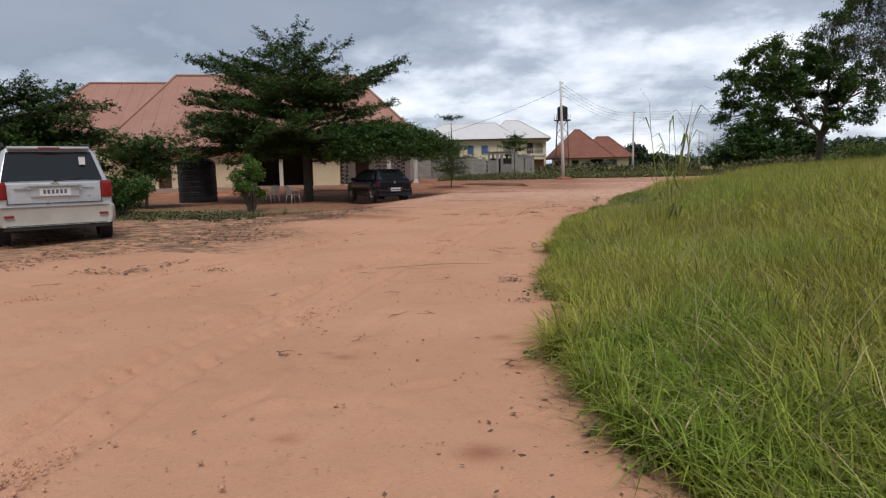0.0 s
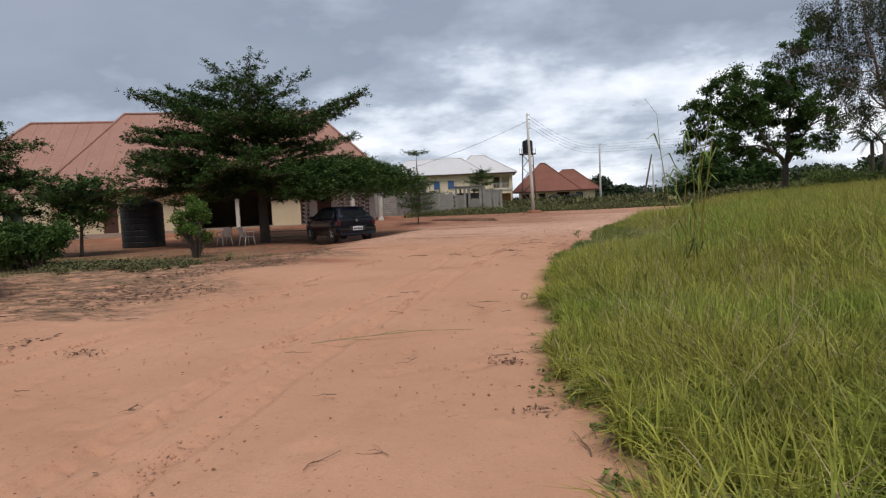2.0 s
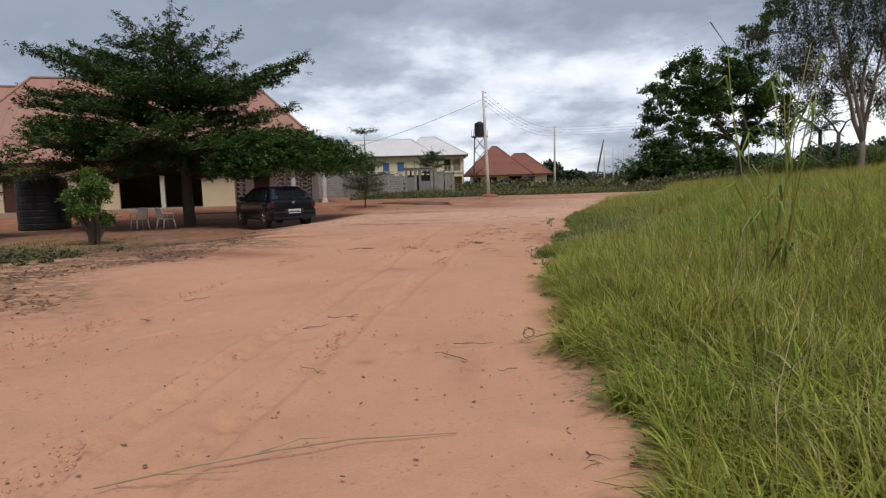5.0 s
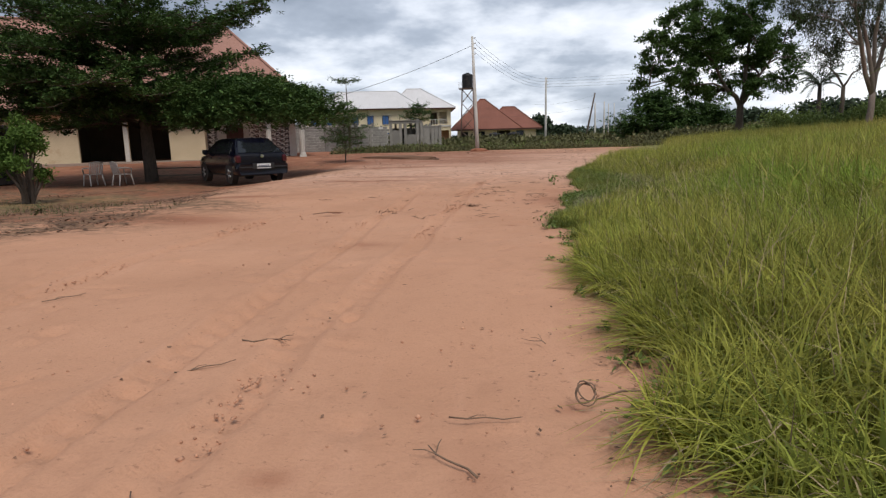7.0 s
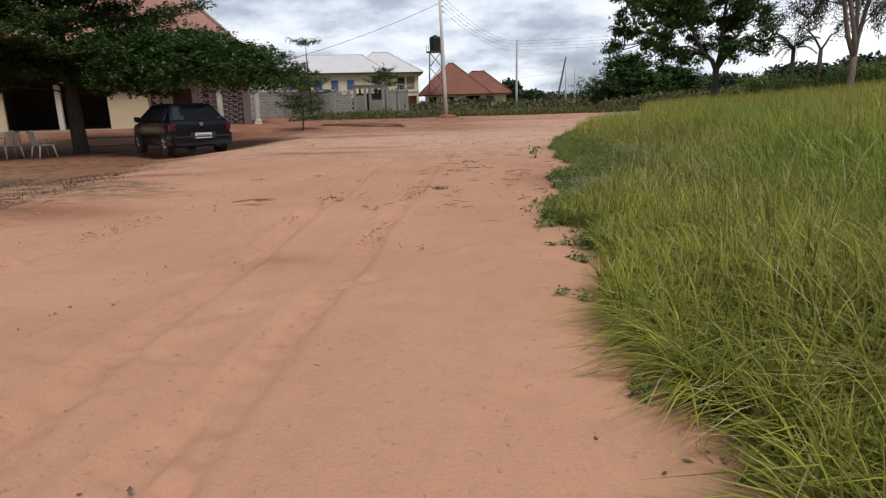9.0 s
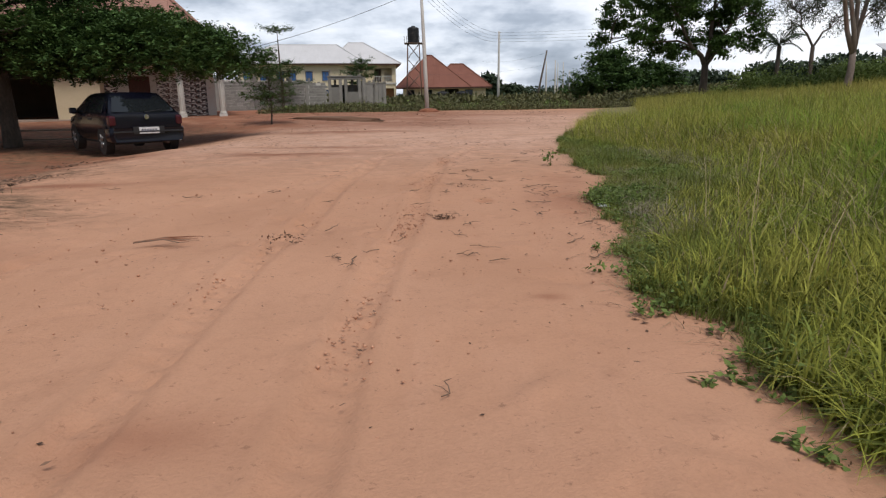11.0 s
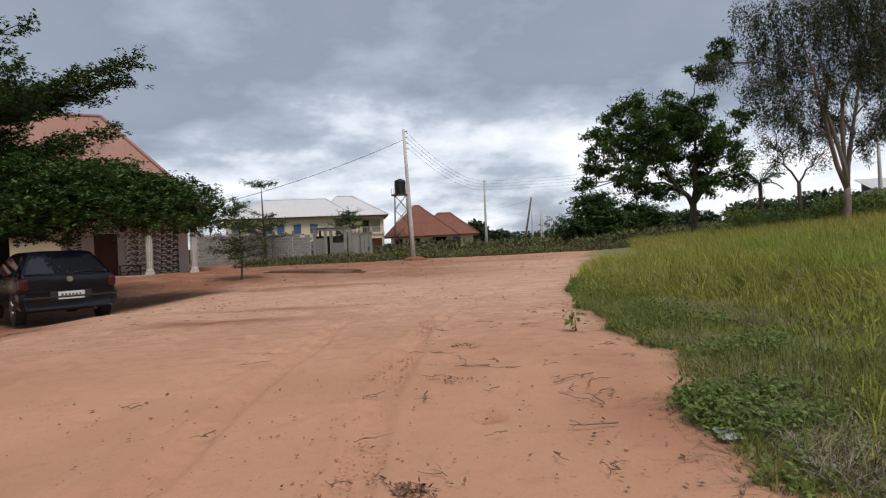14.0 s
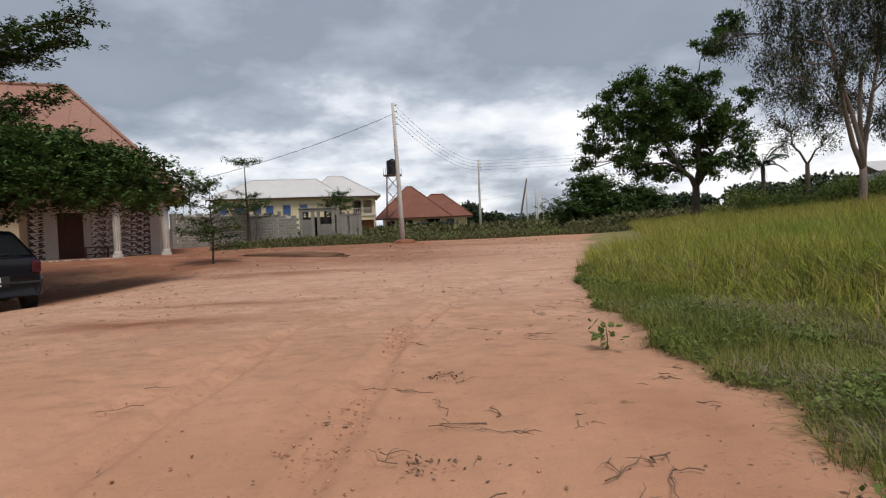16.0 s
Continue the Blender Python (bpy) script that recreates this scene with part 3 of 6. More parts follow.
def hip_roof(x0, x1, y0, y1, z, top, ra, rb, yr, material, parent, ribs=0.9):
    """Sheet roof with a ridge from ra to rb, hips at both ends, folded ribs and ridge caps."""
    A, B, C, D = (x0, y0, z), (x1, y0, z), (x1, y1, z), (x0, y1, z)
    P, Q = (ra, yr, top), (rb, yr, top)
    bm = bmesh.new()
    for loop in ((A, B, Q, P), (C, D, P, Q), (B, C, Q), (D, A, P)):
        slab(loop, 0.04, bm)
    roof = part("roof", bm, material, parent)
    rb_m = bmesh.new()
    x = x0 + ribs / 2
    while x < x1:      # seams run down the front slope
        t = 1.0
        if x < ra:
            t = (x - x0) / max(ra - x0, 0.01)
        elif x > rb:
            t = (x1 - x) / max(x1 - rb, 0.01)
        if t > 0.04:
            tube([(x, y0, z + 0.012), (x, y0 + (yr - y0) * t, z + (top - z) * t + 0.012)], [0.012, 0.012], 4, rb_m)
        x += ribs
    tagged(part("roof_seam", rb_m, material, roof), kind="stuff")
    for a, b in ((P, Q), (A, P), (B, Q), (C, Q), (D, P)):
        if (Vector(a) - Vector(b)).length > 0.05:
            part("ridge_cap", tube([Vector(a) + Vector((0, 0, 0.03)), Vector(b) + Vector((0, 0, 0.03))], [0.09, 0.09], 6), material, roof)
    part("fascia", box(x0 + 0.03, x1 - 0.03, y0 + 0.05, y0 + 0.09, z - 0.24, z - 0.045), M["trim_dark"], parent, "dark brown fascia board")
    part("fascia", box(x1 - 0.09, x1 - 0.05, y0 + 0.09, y1 - 0.09, z - 0.24, z - 0.045), M["trim_dark"], parent, "dark brown fascia board")
    part("soffit", box(x0 + 0.1, x1 - 0.1, y0 + 0.1, y1 - 0.1, z - 0.10, z - 0.06), M["cream"], parent)
    return roof


def window_unit(x, z, w, h, y, parent, pane="pane", cols=2):
    """A framed window with separate panes on a front wall whose face is at y."""
    bm = bmesh.new()
    f = 0.06
    for a in (box(x - w / 2 - f, x - w / 2, y - 0.05, y + 0.06, z - f, z + h + f), box(x + w / 2, x + w / 2 + f, y - 0.05, y + 0.06, z - f, z + h + f)):
        tmp = bpy.data.meshes.new("tmp")
        a.to_mesh(tmp)
        bm.from_mesh(tmp)
        a.free()
        bpy.data.meshes.remove(tmp)
    box(x - w / 2, x + w / 2, y - 0.05, y + 0.06, z + h, z + h + f, bm=bm)
    box(x - w / 2, x + w / 2, y - 0.05, y + 0.06, z - f, z, bm=bm)
    for k in range(1, cols):
        xm = x - w / 2 + w * k / cols
        box(xm - 0.02, xm + 0.02, y - 0.04, y + 0.05, z, z + h, bm=bm)
    fr = part("window", bm, M["frame"], parent, "dark framed window")
    for k in range(cols):
        xa = x - w / 2 + w * k / cols + 0.022
        part("pane", box(xa, xa + w / cols - 0.044, y - 0.01, y + 0.01, z + 0.003, z + h - 0.003), M[pane], fr)
    part("sill", box(x - w / 2 - 0.1, x + w / 2 + 0.1, y - 0.12, y - 0.052, z - f - 0.07, z - f), M["white"], fr)
    return fr


def wall_x(x0, x1, y, z0, z1, holes, thick=0.22):
    """A front wall from x0 to x1 whose face is at y, with holes (xa, xb, za, zb) right through it."""
    bm = bmesh.new()
    xs = sorted({x0, x1, *[h[0] for h in holes], *[h[1] for h in holes]})
    zs = sorted({z0, z1, *[h[2] for h in holes], *[h[3] for h in holes]})
    full = {}
    for i, (a, b) in enumerate(zip(xs, xs[1:])):
        for j, (c, d) in enumerate(zip(zs, zs[1:])):
            full[i, j] = not any(h[0] < (a + b) / 2 < h[1] and h[2] < (c + d) / 2 < h[3] for h in holes)
    vs = {}

    def v(i, j, k):
        if (i, j, k) not in vs:
            vs[i, j, k] = bm.verts.new((xs[i], y + thick * k, zs[j]))
        return vs[i, j, k]

    for (i, j), on in full.items():
        if not on:
            continue
        for k in (0, 1):
            bm.faces.new([v(i, j, k), v(i + 1, j, k), v(i + 1, j + 1, k), v(i, j + 1, k)])
        for di, dj, p, q in ((-1, 0, (i, j), (i, j + 1)), (1, 0, (i + 1, j), (i + 1, j + 1)), (0, -1, (i, j), (i + 1, j)), (0, 1, (i, j + 1), (i + 1, j + 1))):
            if not full.get((i + di, j + dj), False):
                bm.faces.new([v(*p, 0), v(*q, 0), v(*q, 1), v(*p, 1)])
    return bm


def column(x, y, z0, z1, parent):
    """Round fluted column with square base and capital."""
    base = part("column", box(x - 0.20, x + 0.20, y - 0.20, y + 0.20, z0, z0 + 0.14, 0.015), M["white"], parent, "off-white fluted column")
    prof = [(0.175, z0 + 0.14), (0.18, z0 + 0.20), (0.15, z0 + 0.24), (0.145, z0 + 0.3), (0.13, z1 - 0.3), (0.135, z1 - 0.26), (0.17, z1 - 0.2), (0.175, z1 - 0.14)]
    bm = lathe(prof, 20)
    for v in bm.verts:
        v.co.x += x
        v.co.y += y
    part("shaft", bm, M["white"], base, smooth=True)
    for k in range(10):
        a = 2 * math.pi * k / 10
        fl = tube([(x + 0.148 * math.cos(a), y + 0.148 * math.sin(a), z0 + 0.3), (x + 0.134 * math.cos(a), y + 0.134 * math.sin(a), z1 - 0.3)], [0.014, 0.014], 5)
        part("fluting", fl, M["white"], base)
    part("capital", box(x - 0.21, x + 0.21, y - 0.21, y + 0.21, z1 - 0.14, z1, 0.015), M["white"], base)


HX, HY, HA = -9.75, 39.2, 20.0
HZ = 0.05
house = thing("house", "cream bungalow with red sheet roof and stone-tiled veranda", "house", pose(HX, HY, HZ, 0, 0, HA))
# local frame: x runs left to right along the front (0 at the right corner), y goes back from the front
EV = 2.95
part("plinth", box(-24.6, 0.3, -0.35, 11.0, -0.5, 0.16, 0.02), M["plinth"], house, "dusty concrete plinth")
# veranda part, tiled back wall set back 1.5 m
VB = 1.5
part("wall", wall_x(-5.6, -0.40, VB, 0.16, EV - 0.1, [(-4.5, -3.5, 0.16, 2.2)]), M["white"], house)
part("wall", box(-0.62, -0.40, VB + 0.22, 10.58, 0.16, EV - 0.1), M["cream"], house)
part("beam", box(-5.6, 0.1, -0.16, 0.16, EV - 0.36, EV - 0.1), M["white"], house, "off-white veranda beam")
for cx in (-0.12, -2.05):
    column(cx, 0.0, 0.16, EV - 0.36, house)
part("door", box(-4.5, -3.5, VB + 0.08, VB + 0.13, 0.17, 2.2), M["door"], house, "dark brown open doorway leaf")
# cream middle and left walls
part("wall", wall_x(-20.9, -5.6, 0.0, 0.16, EV - 0.1, [(-12.1, -9.85, 0.16, 2.4), (-9.6, -7.5, 0.16, 2.4), (-18.1, -17.2, 0.16, 2.25)]), M["cream"], house, "cream painted wall with water stains")
part("wall", wall_x(-24.4, -20.9, -0.6, 0.16, EV - 0.1, [(-23.6, -22.5, 0.95, 2.15)]), M["cream"], house)
part("wall", box(-21.12, -20.9, -0.38, 0.0, 0.16, EV - 0.1), M["cream"], house)
part("wall", box(-24.4, -24.18, -0.38, 10.8, 0.16, EV - 0.1), M["cream"], house)
part("wall", box(-24.18, -0.40, 10.58, 10.8, 0.16, EV - 0.1), M["cream"], house)
part("wall", box(-5.82, -5.6, 0.22, VB, 0.16, EV - 0.1), M["cream"], house)
# bay walls get the dark colour, so the openings read as shaded
part("wall", box(-12.9, -6.6, 4.5, 4.7, 0.16, EV - 0.11), M["dark_room"], house, "inner wall of the open bay, coloured dark as in shade")
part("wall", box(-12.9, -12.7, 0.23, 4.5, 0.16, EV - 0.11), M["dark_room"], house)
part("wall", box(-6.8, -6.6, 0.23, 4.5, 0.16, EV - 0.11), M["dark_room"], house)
part("pillar", box(-9.84, -9.61, -0.03, 0.25, 0.16, 2.4, 0.02), M["white"], house, "pale square pillar")
part("door", box(-18.08, -17.22, 0.10, 0.15, 0.17, 2.24), M["door"], house, "dark brown panel door")
window_unit(-23.05, 1.0, 1.0, 1.1, -0.6, house)
hip_roof(-21.6, 0.75, -0.75, 11.4, EV, 8.6, -17.9, -4.4, 5.3, M["roof"], house)
hip_roof(-29.0, -12.0, 0.55, 12.5, EV + 0.02, 8.2, -24.6, -16.2, 6.4, M["roof"], house)

# ---------------------------------------------------------------- poles and cables


def power_pole(foot, top, r0, r1, label, material, arms=0, group="roadside poles"):
    """Tapered pole with insulator brackets near its top."""
    f, t = Vector(foot), Vector(top)
    ob = thing("utility_pole", label, "utility pole", Matrix.Translation(f), group)
    d = t - f
    part("shaft", tube([(0, 0, -0.3), d * 0.33, d * 0.66, d], [r0, r0 * 0.7 + r1 * 0.3, r0 * 0.35 + r1 * 0.65, r1], 10), material, ob, smooth=True)
    for k in range(arms):
        c = d * (0.985 - 0.045 * k)
        part("insulator", tube([c + Vector((r1, -0.02, 0)), c + Vector((r1 + 0.10, -0.04, 0)), c + Vector((r1 + 0.12, -0.04, 0.05))], [0.02, 0.035, 0.03], 6), M["concrete"], ob)
    return ob


def cable(a, b, sag, r=0.008):
    a, b = Vector(a), Vector(b)
    pts = [a.lerp(b, i / 14) - Vector((0, 0, sag * 4 * (i / 14) * (1 - i / 14))) for i in range(15)]
    ob = part("overhead_cable", tube(pts, [r] * 15, 5), M["wire"])
    return tagged(ob, "thin dark overhead cable strung between poles", "cable", "overhead cables")


P1, P2, P9 = (0.40, 42.9, 7.45), (7.57, 66.7, 7.05), (33.4, 50.4, 7.6)
power_pole((0.67, 42.6, zat(0.67, 42.6)), P1, 0.135, 0.075, "leaning grey concrete utility pole beside the road", M["concrete"], 4)
power_pole((7.57, 66.7, zat(7.57, 66.7)), P2, 0.13, 0.075, "grey concrete utility pole among weeds", M["concrete"], 4)
power_pole((33.5, 50.4, zat(33.5, 50.4)), P9, 0.16, 0.09, "grey utility pole beyond the field", M["concrete"], 3)
power_pole((17.2, 100, zat(17.2, 100)), (18.6, 100, 7.7), 0.17, 0.11, "dark timber pole leaning over", M["wood_pole"])
for px, py, pz in ((20.2, 108, 6.6), (22.5, 112, 7.0), (31, 150, 8.6), (34, 158, 9.2), (39.5, 175, 8.0), (44, 190, 7.4)):
    power_pole((px, py, zat(px, py)), (px - 0.1, py, pz), 0.16, 0.09, "distant grey utility pole along the track", M["concrete"])
for k in range(4):
    dz = Vector((0.12, 0, -0.12 - 0.27 * k))
    cable(Vector(P1) + dz, Vector(P2) + dz, 0.7)
    cable(Vector(P2) + dz, Vector(P9) + dz, 0.5)
cable(Vector(P1) + Vector((0, 0, -0.55)), (-9.2, 39.3, 3.35), 0.25, 0.012)
cable((9, 100, 6.2), (18.5, 100, 7.4), 0.5)
cable((-2, 100, 4.6), (18.3, 100, 5.6), 0.6)

# ---------------------------------------------------------------- sandcrete fence and unfinished gate house


def block_fence(a, b, h, courses=True):
    """Raw block wall with piers and an uneven top."""
    a, b = Vector(a), Vector(b)
    n = (b - a).length
    ob = thing("block_fence", "grey unplastered sandcrete block fence", "fence", Matrix.Translation(a) @ Matrix.Rotation(math.atan2(b.y - a.y, b.x - a.x), 4, "Z"), kind="structure")
    part("footing", box(0, n, -0.13, 0.13, -0.6, 0.12), M["block"], ob)
    me = box(0.006, 0.444, -0.112, 0.112, 0.006, 0.214, 0.008)
    data = bpy.data.meshes.new("block")
    me.to_mesh(data)
    me.free()
    data.materials.append(M["block"])
    part("mortar", box(0, n, -0.100, 0.100, 0.12, h - 0.24), M["concrete"], ob)
    rows, cols = int((h - 0.12) / 0.22), int(n / 0.45)
    for r in range(rows):
        for c in range(cols):
            if r == rows - 1 and random.random() < 0.4:
                continue
            o = new("block", data)
            o.parent = ob
            o.location = (c * 0.45 + (0.225 if r % 2 else 0), random.uniform(-0.006, 0.006), 0.12 + r * 0.22)
    x = 0.0
    while x < n + 0.1:
        part("pier", box(x - 0.15, x + 0.15, -0.17, 0.17, -0.5, h + random.uniform(-0.25, 0.1), 0.012), M["block"], ob)
        x += 3.15
    return ob


block_fence((-14.6, 52.5, zat(-14.6, 52.5)), (-9.2, 58.2, zat(-9, 58)), 2.45)
block_fence((-9.2, 58.2, zat(-9, 58)), (-7.8, 59.4, zat(-7.8, 59.4)), 2.3)

gate = thing("unfinished_gatehouse", "unfinished concrete post frame of a gatehouse", "building", pose(-7.5, 59.9, zat(-7.5, 59.9), 0, 0, 8))
for i, (px, ph) in enumerate(((0, 2.7), (0.9, 2.5), (1.35, 2.6), (2.5, 2.75), (2.9, 2.4), (4.2, 2.1), (4.6, 2.2))):
    part("post", box(px - 0.13, px + 0.13, -0.13, 0.13, -0.4, ph, 0.015), M["block"], gate)
    part("post", box(px - 0.12, px + 0.12, 2.6, 2.85, -0.4, ph * 0.97, 0.015), M["block"], gate)
for px, py, ph in ((-0.9, 0.0, 2.2), (-1.7, 0.2, 2.5), (0.45, 1.3, 2.4), (1.9, 1.3, 2.6), (3.4, 1.2, 2.3), (3.7, 0.0, 2.35)):
    part("post", box(px - 0.10, px + 0.10, py - 0.10, py + 0.10, -0.4, ph, 0.012), M["block"], gate)
for px, pz in ((0.0, 2.7), (0.9, 2.5), (2.5, 2.75), (4.2, 2.1)):
    for k in range(2):
        part("starter_bar", tube([(px - 0.05 + 0.1 * k, 0.0, pz - 0.05), (px - 0.07 + 0.13 * k, 0.02, pz + 0.45)], [0.012, 0.012], 5), M["steel"], gate)
part("lintel", box(-0.15, 3.0, -0.14, 0.14, 2.36, 2.56, 0.012), M["block"], gate)
part("lintel", box(2.9, 4.75, -0.13, 0.13, 1.95, 2.12, 0.012), M["block"], gate)
part("roof_slab", box(-0.2, 2.8, -0.2, 3.0, 2.58, 2.66, 0.012), M["block"], gate)
part("infill", box(1.5, 2.36, -0.10, 0.10, -0.3, 1.35), M["block"], gate)
part("infill", box(3.05, 4.05, -0.10, 0.10, -0.3, 1.9), M["block"], gate)
part("infill", box(0.14, 0.76, -0.10, 0.10, -0.3, 1.75), M["block"], gate)
part("infill", box(-0.1, 4.7, 2.90, 3.06, -0.3, 2.0), M["block"], gate)

# ---------------------------------------------------------------- two-storey house and red-roofed bungalow

H2 = thing("apartment_house", "pale yellow two-storey house with grey zinc hip roof", "house", pose(-3.9, 105, 0.25, 0, 0, 6))
BAYS = (-22.6, -20.2, -17.7, -15.9, -13.4, -10.9)
part("wall", wall_x(-24.0, -5.6, 0.0, -0.3, 6.1, [(x - 0.55, x + 0.55, z, z + 1.4) for x in BAYS for z in (0.8, 3.55)] + [(-7.6, -6.0, 3.6, 5.5)], 0.3), M["cream_pale"], H2)
part("wall", wall_x(-5.6, 0.0, 2.0, -0.3, 6.1, [(-3.5, -0.6, 3.4, 5.5), (-4.9, -3.9, 0.0, 2.2), (-2.4, -0.35, 0.0, 2.4)], 0.3), M["cream_pale"], H2)
part("wall", box(-5.9, -5.6, 0.3, 2.0, -0.3, 6.1), M["cream_pale"], H2)
part("wall", box(-0.3, 0.0, 2.3, 13, -0.3, 6.1), M["cream_pale"], H2)
part("wall", box(-24.0, -23.7, 0.3, 13, -0.3, 6.1), M["cream_pale"], H2)
part("wall", box(-23.7, -0.3, 12.7, 13, -0.3, 6.1), M["cream_pale"], H2)
part("wall", box(-8.4, -5.95, 1.6, 1.75, 3.3, 6.0), M["cream_pale"], H2, "inner wall of the corner balcony")
part("wall", box(-5.3, -0.32, 4.0, 4.2, -0.2, 6.0), M["cream_pale"], H2, "inner balcony wall")
part("wall", box(-2.4, -0.35, 3.0, 3.1, -0.2, 2.6), M["gate_paint"], H2, "orange-brown painted porch wall")
part("floor_band", box(-5.58, 0.06, 1.86, 1.997, 3.02, 3.28), M["white"], H2)
part("floor_slab", box(-5.28, -0.32, 2.32, 3.98, 3.05, 3.25), M["white"], H2)
part("pillar", box(-2.15, -1.95, 2.05, 2.25, 3.4, 5.5), M["cream_pale"], H2)
for k in range(11):
    part("baluster", box(-3.42 + 0.27 * k, -3.35 + 0.27 * k, 2.06, 2.14, 3.4, 4.2), M["white"], H2)
part("balcony_rail", box(-3.5, -0.6, 2.04, 2.16, 4.2, 4.3), M["white"], H2)
part("balcony_rail", box(-7.6, -6.0, 0.04, 0.16, 4.3, 4.4), M["white"], H2)
for k in range(5):
    part("baluster", box(-7.45 + 0.31 * k, -7.38 + 0.31 * k, 0.06, 0.14, 3.6, 4.3), M["white"], H2)
for x in BAYS:
    for z in (0.8, 3.55):
        window_unit(x, z + 0.06, 0.98, 1.28, 0.0, H2, "blue_pane")
        part("window_hood", box(x - 0.7, x + 0.7, -0.22, -0.003, z + 1.44, z + 1.54), M["white"], H2)
part("door", box(-4.9, -3.9, 2.12, 2.18, 0.0, 2.2), M["door"], H2)
part("door", box(-3.3, -2.3, 3.92, 3.98, 3.27, 5.4), M["door"], H2)
hip_roof(-24.9, -4.7, -0.9, 13.9, 6.1, 9.3, -19.0, -9.2, 6.2, M["roof_zinc"], H2, 1.2)
hip_roof(-10.5, 0.8, 1.1, 14.0, 6.14, 9.7, -7.4, -4.9, 7.2, M["roof_zinc"], H2, 1.2)

RH = thing("red_roof_bungalow", "bungalow with rusty orange-red hip roof", "house", pose(3.2, 105, 0.2, 0, 0, -4))
part("wall", wall_x(-6.2, 6.8, 0.0, -0.3, 2.5, [(x - 0.6, x + 0.6, 0.9, 2.1) for x in (-5, -2.2, 4.2)] + [(0.4, 2.6, 0.0, 2.2)], 0.25), M["cream_pale"], RH)
part("wall", box(6.55, 6.8, 0.25, 11, -0.3, 2.5), M["cream_pale"], RH)
part("wall", box(-6.2, -5.95, 0.25, 11, -0.3, 2.5), M["cream_pale"], RH)
part("wall", box(-5.95, 6.55, 10.75, 11, -0.3, 2.5), M["cream_pale"], RH)
# same shade-coloured wall behind the bungalow's openings
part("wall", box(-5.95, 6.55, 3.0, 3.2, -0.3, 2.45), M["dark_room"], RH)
for x in (-5, -2.2, 4.2):
    window_unit(x, 0.96, 1.1, 1.08, 0.0, RH)
hip_roof(-7.2, 4.6, -1.0, 12, 2.5, 7.6, -2.7, -1.9, 5.0, M["roof_rust"], RH)
hip_roof(-2.5, 7.8, -0.8, 11.6, 2.53, 6.2, 1.2, 3.2, 5.0, M["roof_rust"], RH)


def water_tank(name, r, h, m, label, group=""):
    """Ribbed plastic tank with a domed shoulder and a lid."""
    ob = thing(name, label, "water tank", m, group)
    prof = [(r * 0.96, 0.0), (r, 0.05)]
    n = 7
    for k in range(n):
        z0, dz = 0.05 + (h * 0.84 - 0.05) * k / n, (h * 0.84 - 0.05) / n
        prof += [(r, z0 + dz * 0.7), (r * 0.985, z0 + dz * 0.8), (r * 0.985, z0 + dz * 0.92), (r, z0 + dz)]
    prof += [(r * 0.93, h * 0.89), (r * 0.7, h * 0.94), (r * 0.36, h * 0.965)]
    part("shell", lathe(prof, 28), M["tank"], ob)
    part("lid", lathe([(r * 0.34, h * 0.965), (r * 0.34, h), (r * 0.28, h * 1.015)], 18), M["tank"], ob)
    return ob


# tank tower beside the red-roofed bungalow
TX, TY = -1.1, 101.0
tz = zat(TX, TY)
tower = thing("tank_tower", "rusty steel lattice tower for a water tank", "tower", pose(TX, TY, tz))
TH = 8.6
for sx in (-1, 1):
    for sy in (-1, 1):
        part("leg", tube([(sx * 1.15, sy * 1.15, -0.3), (sx * 0.85, sy * 0.85, TH)], [0.09, 0.07], 6), M["steel"], tower)
for k in range(4):
    z0, z1 = TH * k / 4, TH * (k + 1) / 4
    w0, w1 = 1.15 - 0.3 * k / 4, 1.15 - 0.3 * (k + 1) / 4
    for s in (-1, 1):
        part("brace", tube([(-w0, s * w0, z0), (w1, s * w1, z1)], [0.035, 0.035], 5), M["steel"], tower)
        part("brace", tube([(w0, s * w0, z0), (-w1, s * w1, z1)], [0.035, 0.035], 5), M["steel"], tower)
        part("brace", tube([(s * w0, -w0, z0), (s * w1, w1, z1)], [0.035, 0.035], 5), M["steel"], tower)
part("platform", box(-1.35, 1.35, -1.2, 1.2, TH, TH + 0.1, 0.01), M["steel"], tower)
for sx in (-1.3, -0.95, 0.95, 1.3):
    part("rail_post", box(sx - 0.03, sx + 0.03, -1.18, -1.12, TH + 0.1, TH + 1.0), M["steel"], tower)
water_tank("water_tank", 0.85, 2.35, pose(TX, TY, tz + TH + 0.1), "black plastic water tank on a steel tower", "water tanks")
for px in (3.1, 6.0):
    water_tank("water_tank", 0.95, 1.75, pose(px, 98.5, zat(px, 98.5)), "black plastic water tank beside the bungalow", "water tanks")
water_tank("water_tank", 1.0, 2.5, pose(-18.75, 25.9, zat(-18.75, 25.9)), "large black ribbed water tank standing on the yard", "water tanks")

# ---------------------------------------------------------------- parked cars


def loft(stations, bm=None):
    """Skins a body between cross sections; each is x and a list of (half width, height) from sill to roof."""
    bm = bm or bmesh.new()
    rings = []
    for y, sec in stations:
        ring = [bm.verts.new((-w, y, z)) for w, z in sec] + [bm.verts.new((w, y, z)) for w, z in reversed(sec)]
        rings.append(ring)
    for a, b in zip(rings, rings[1:]):
        for k in range(len(a)):
            bm.faces.new((a[k], a[(k + 1) % len(a)], b[(k + 1) % len(b)], b[k])).smooth = True
    bm.faces.new(rings[0])
    bm.faces.new(rings[-1])
    return bm


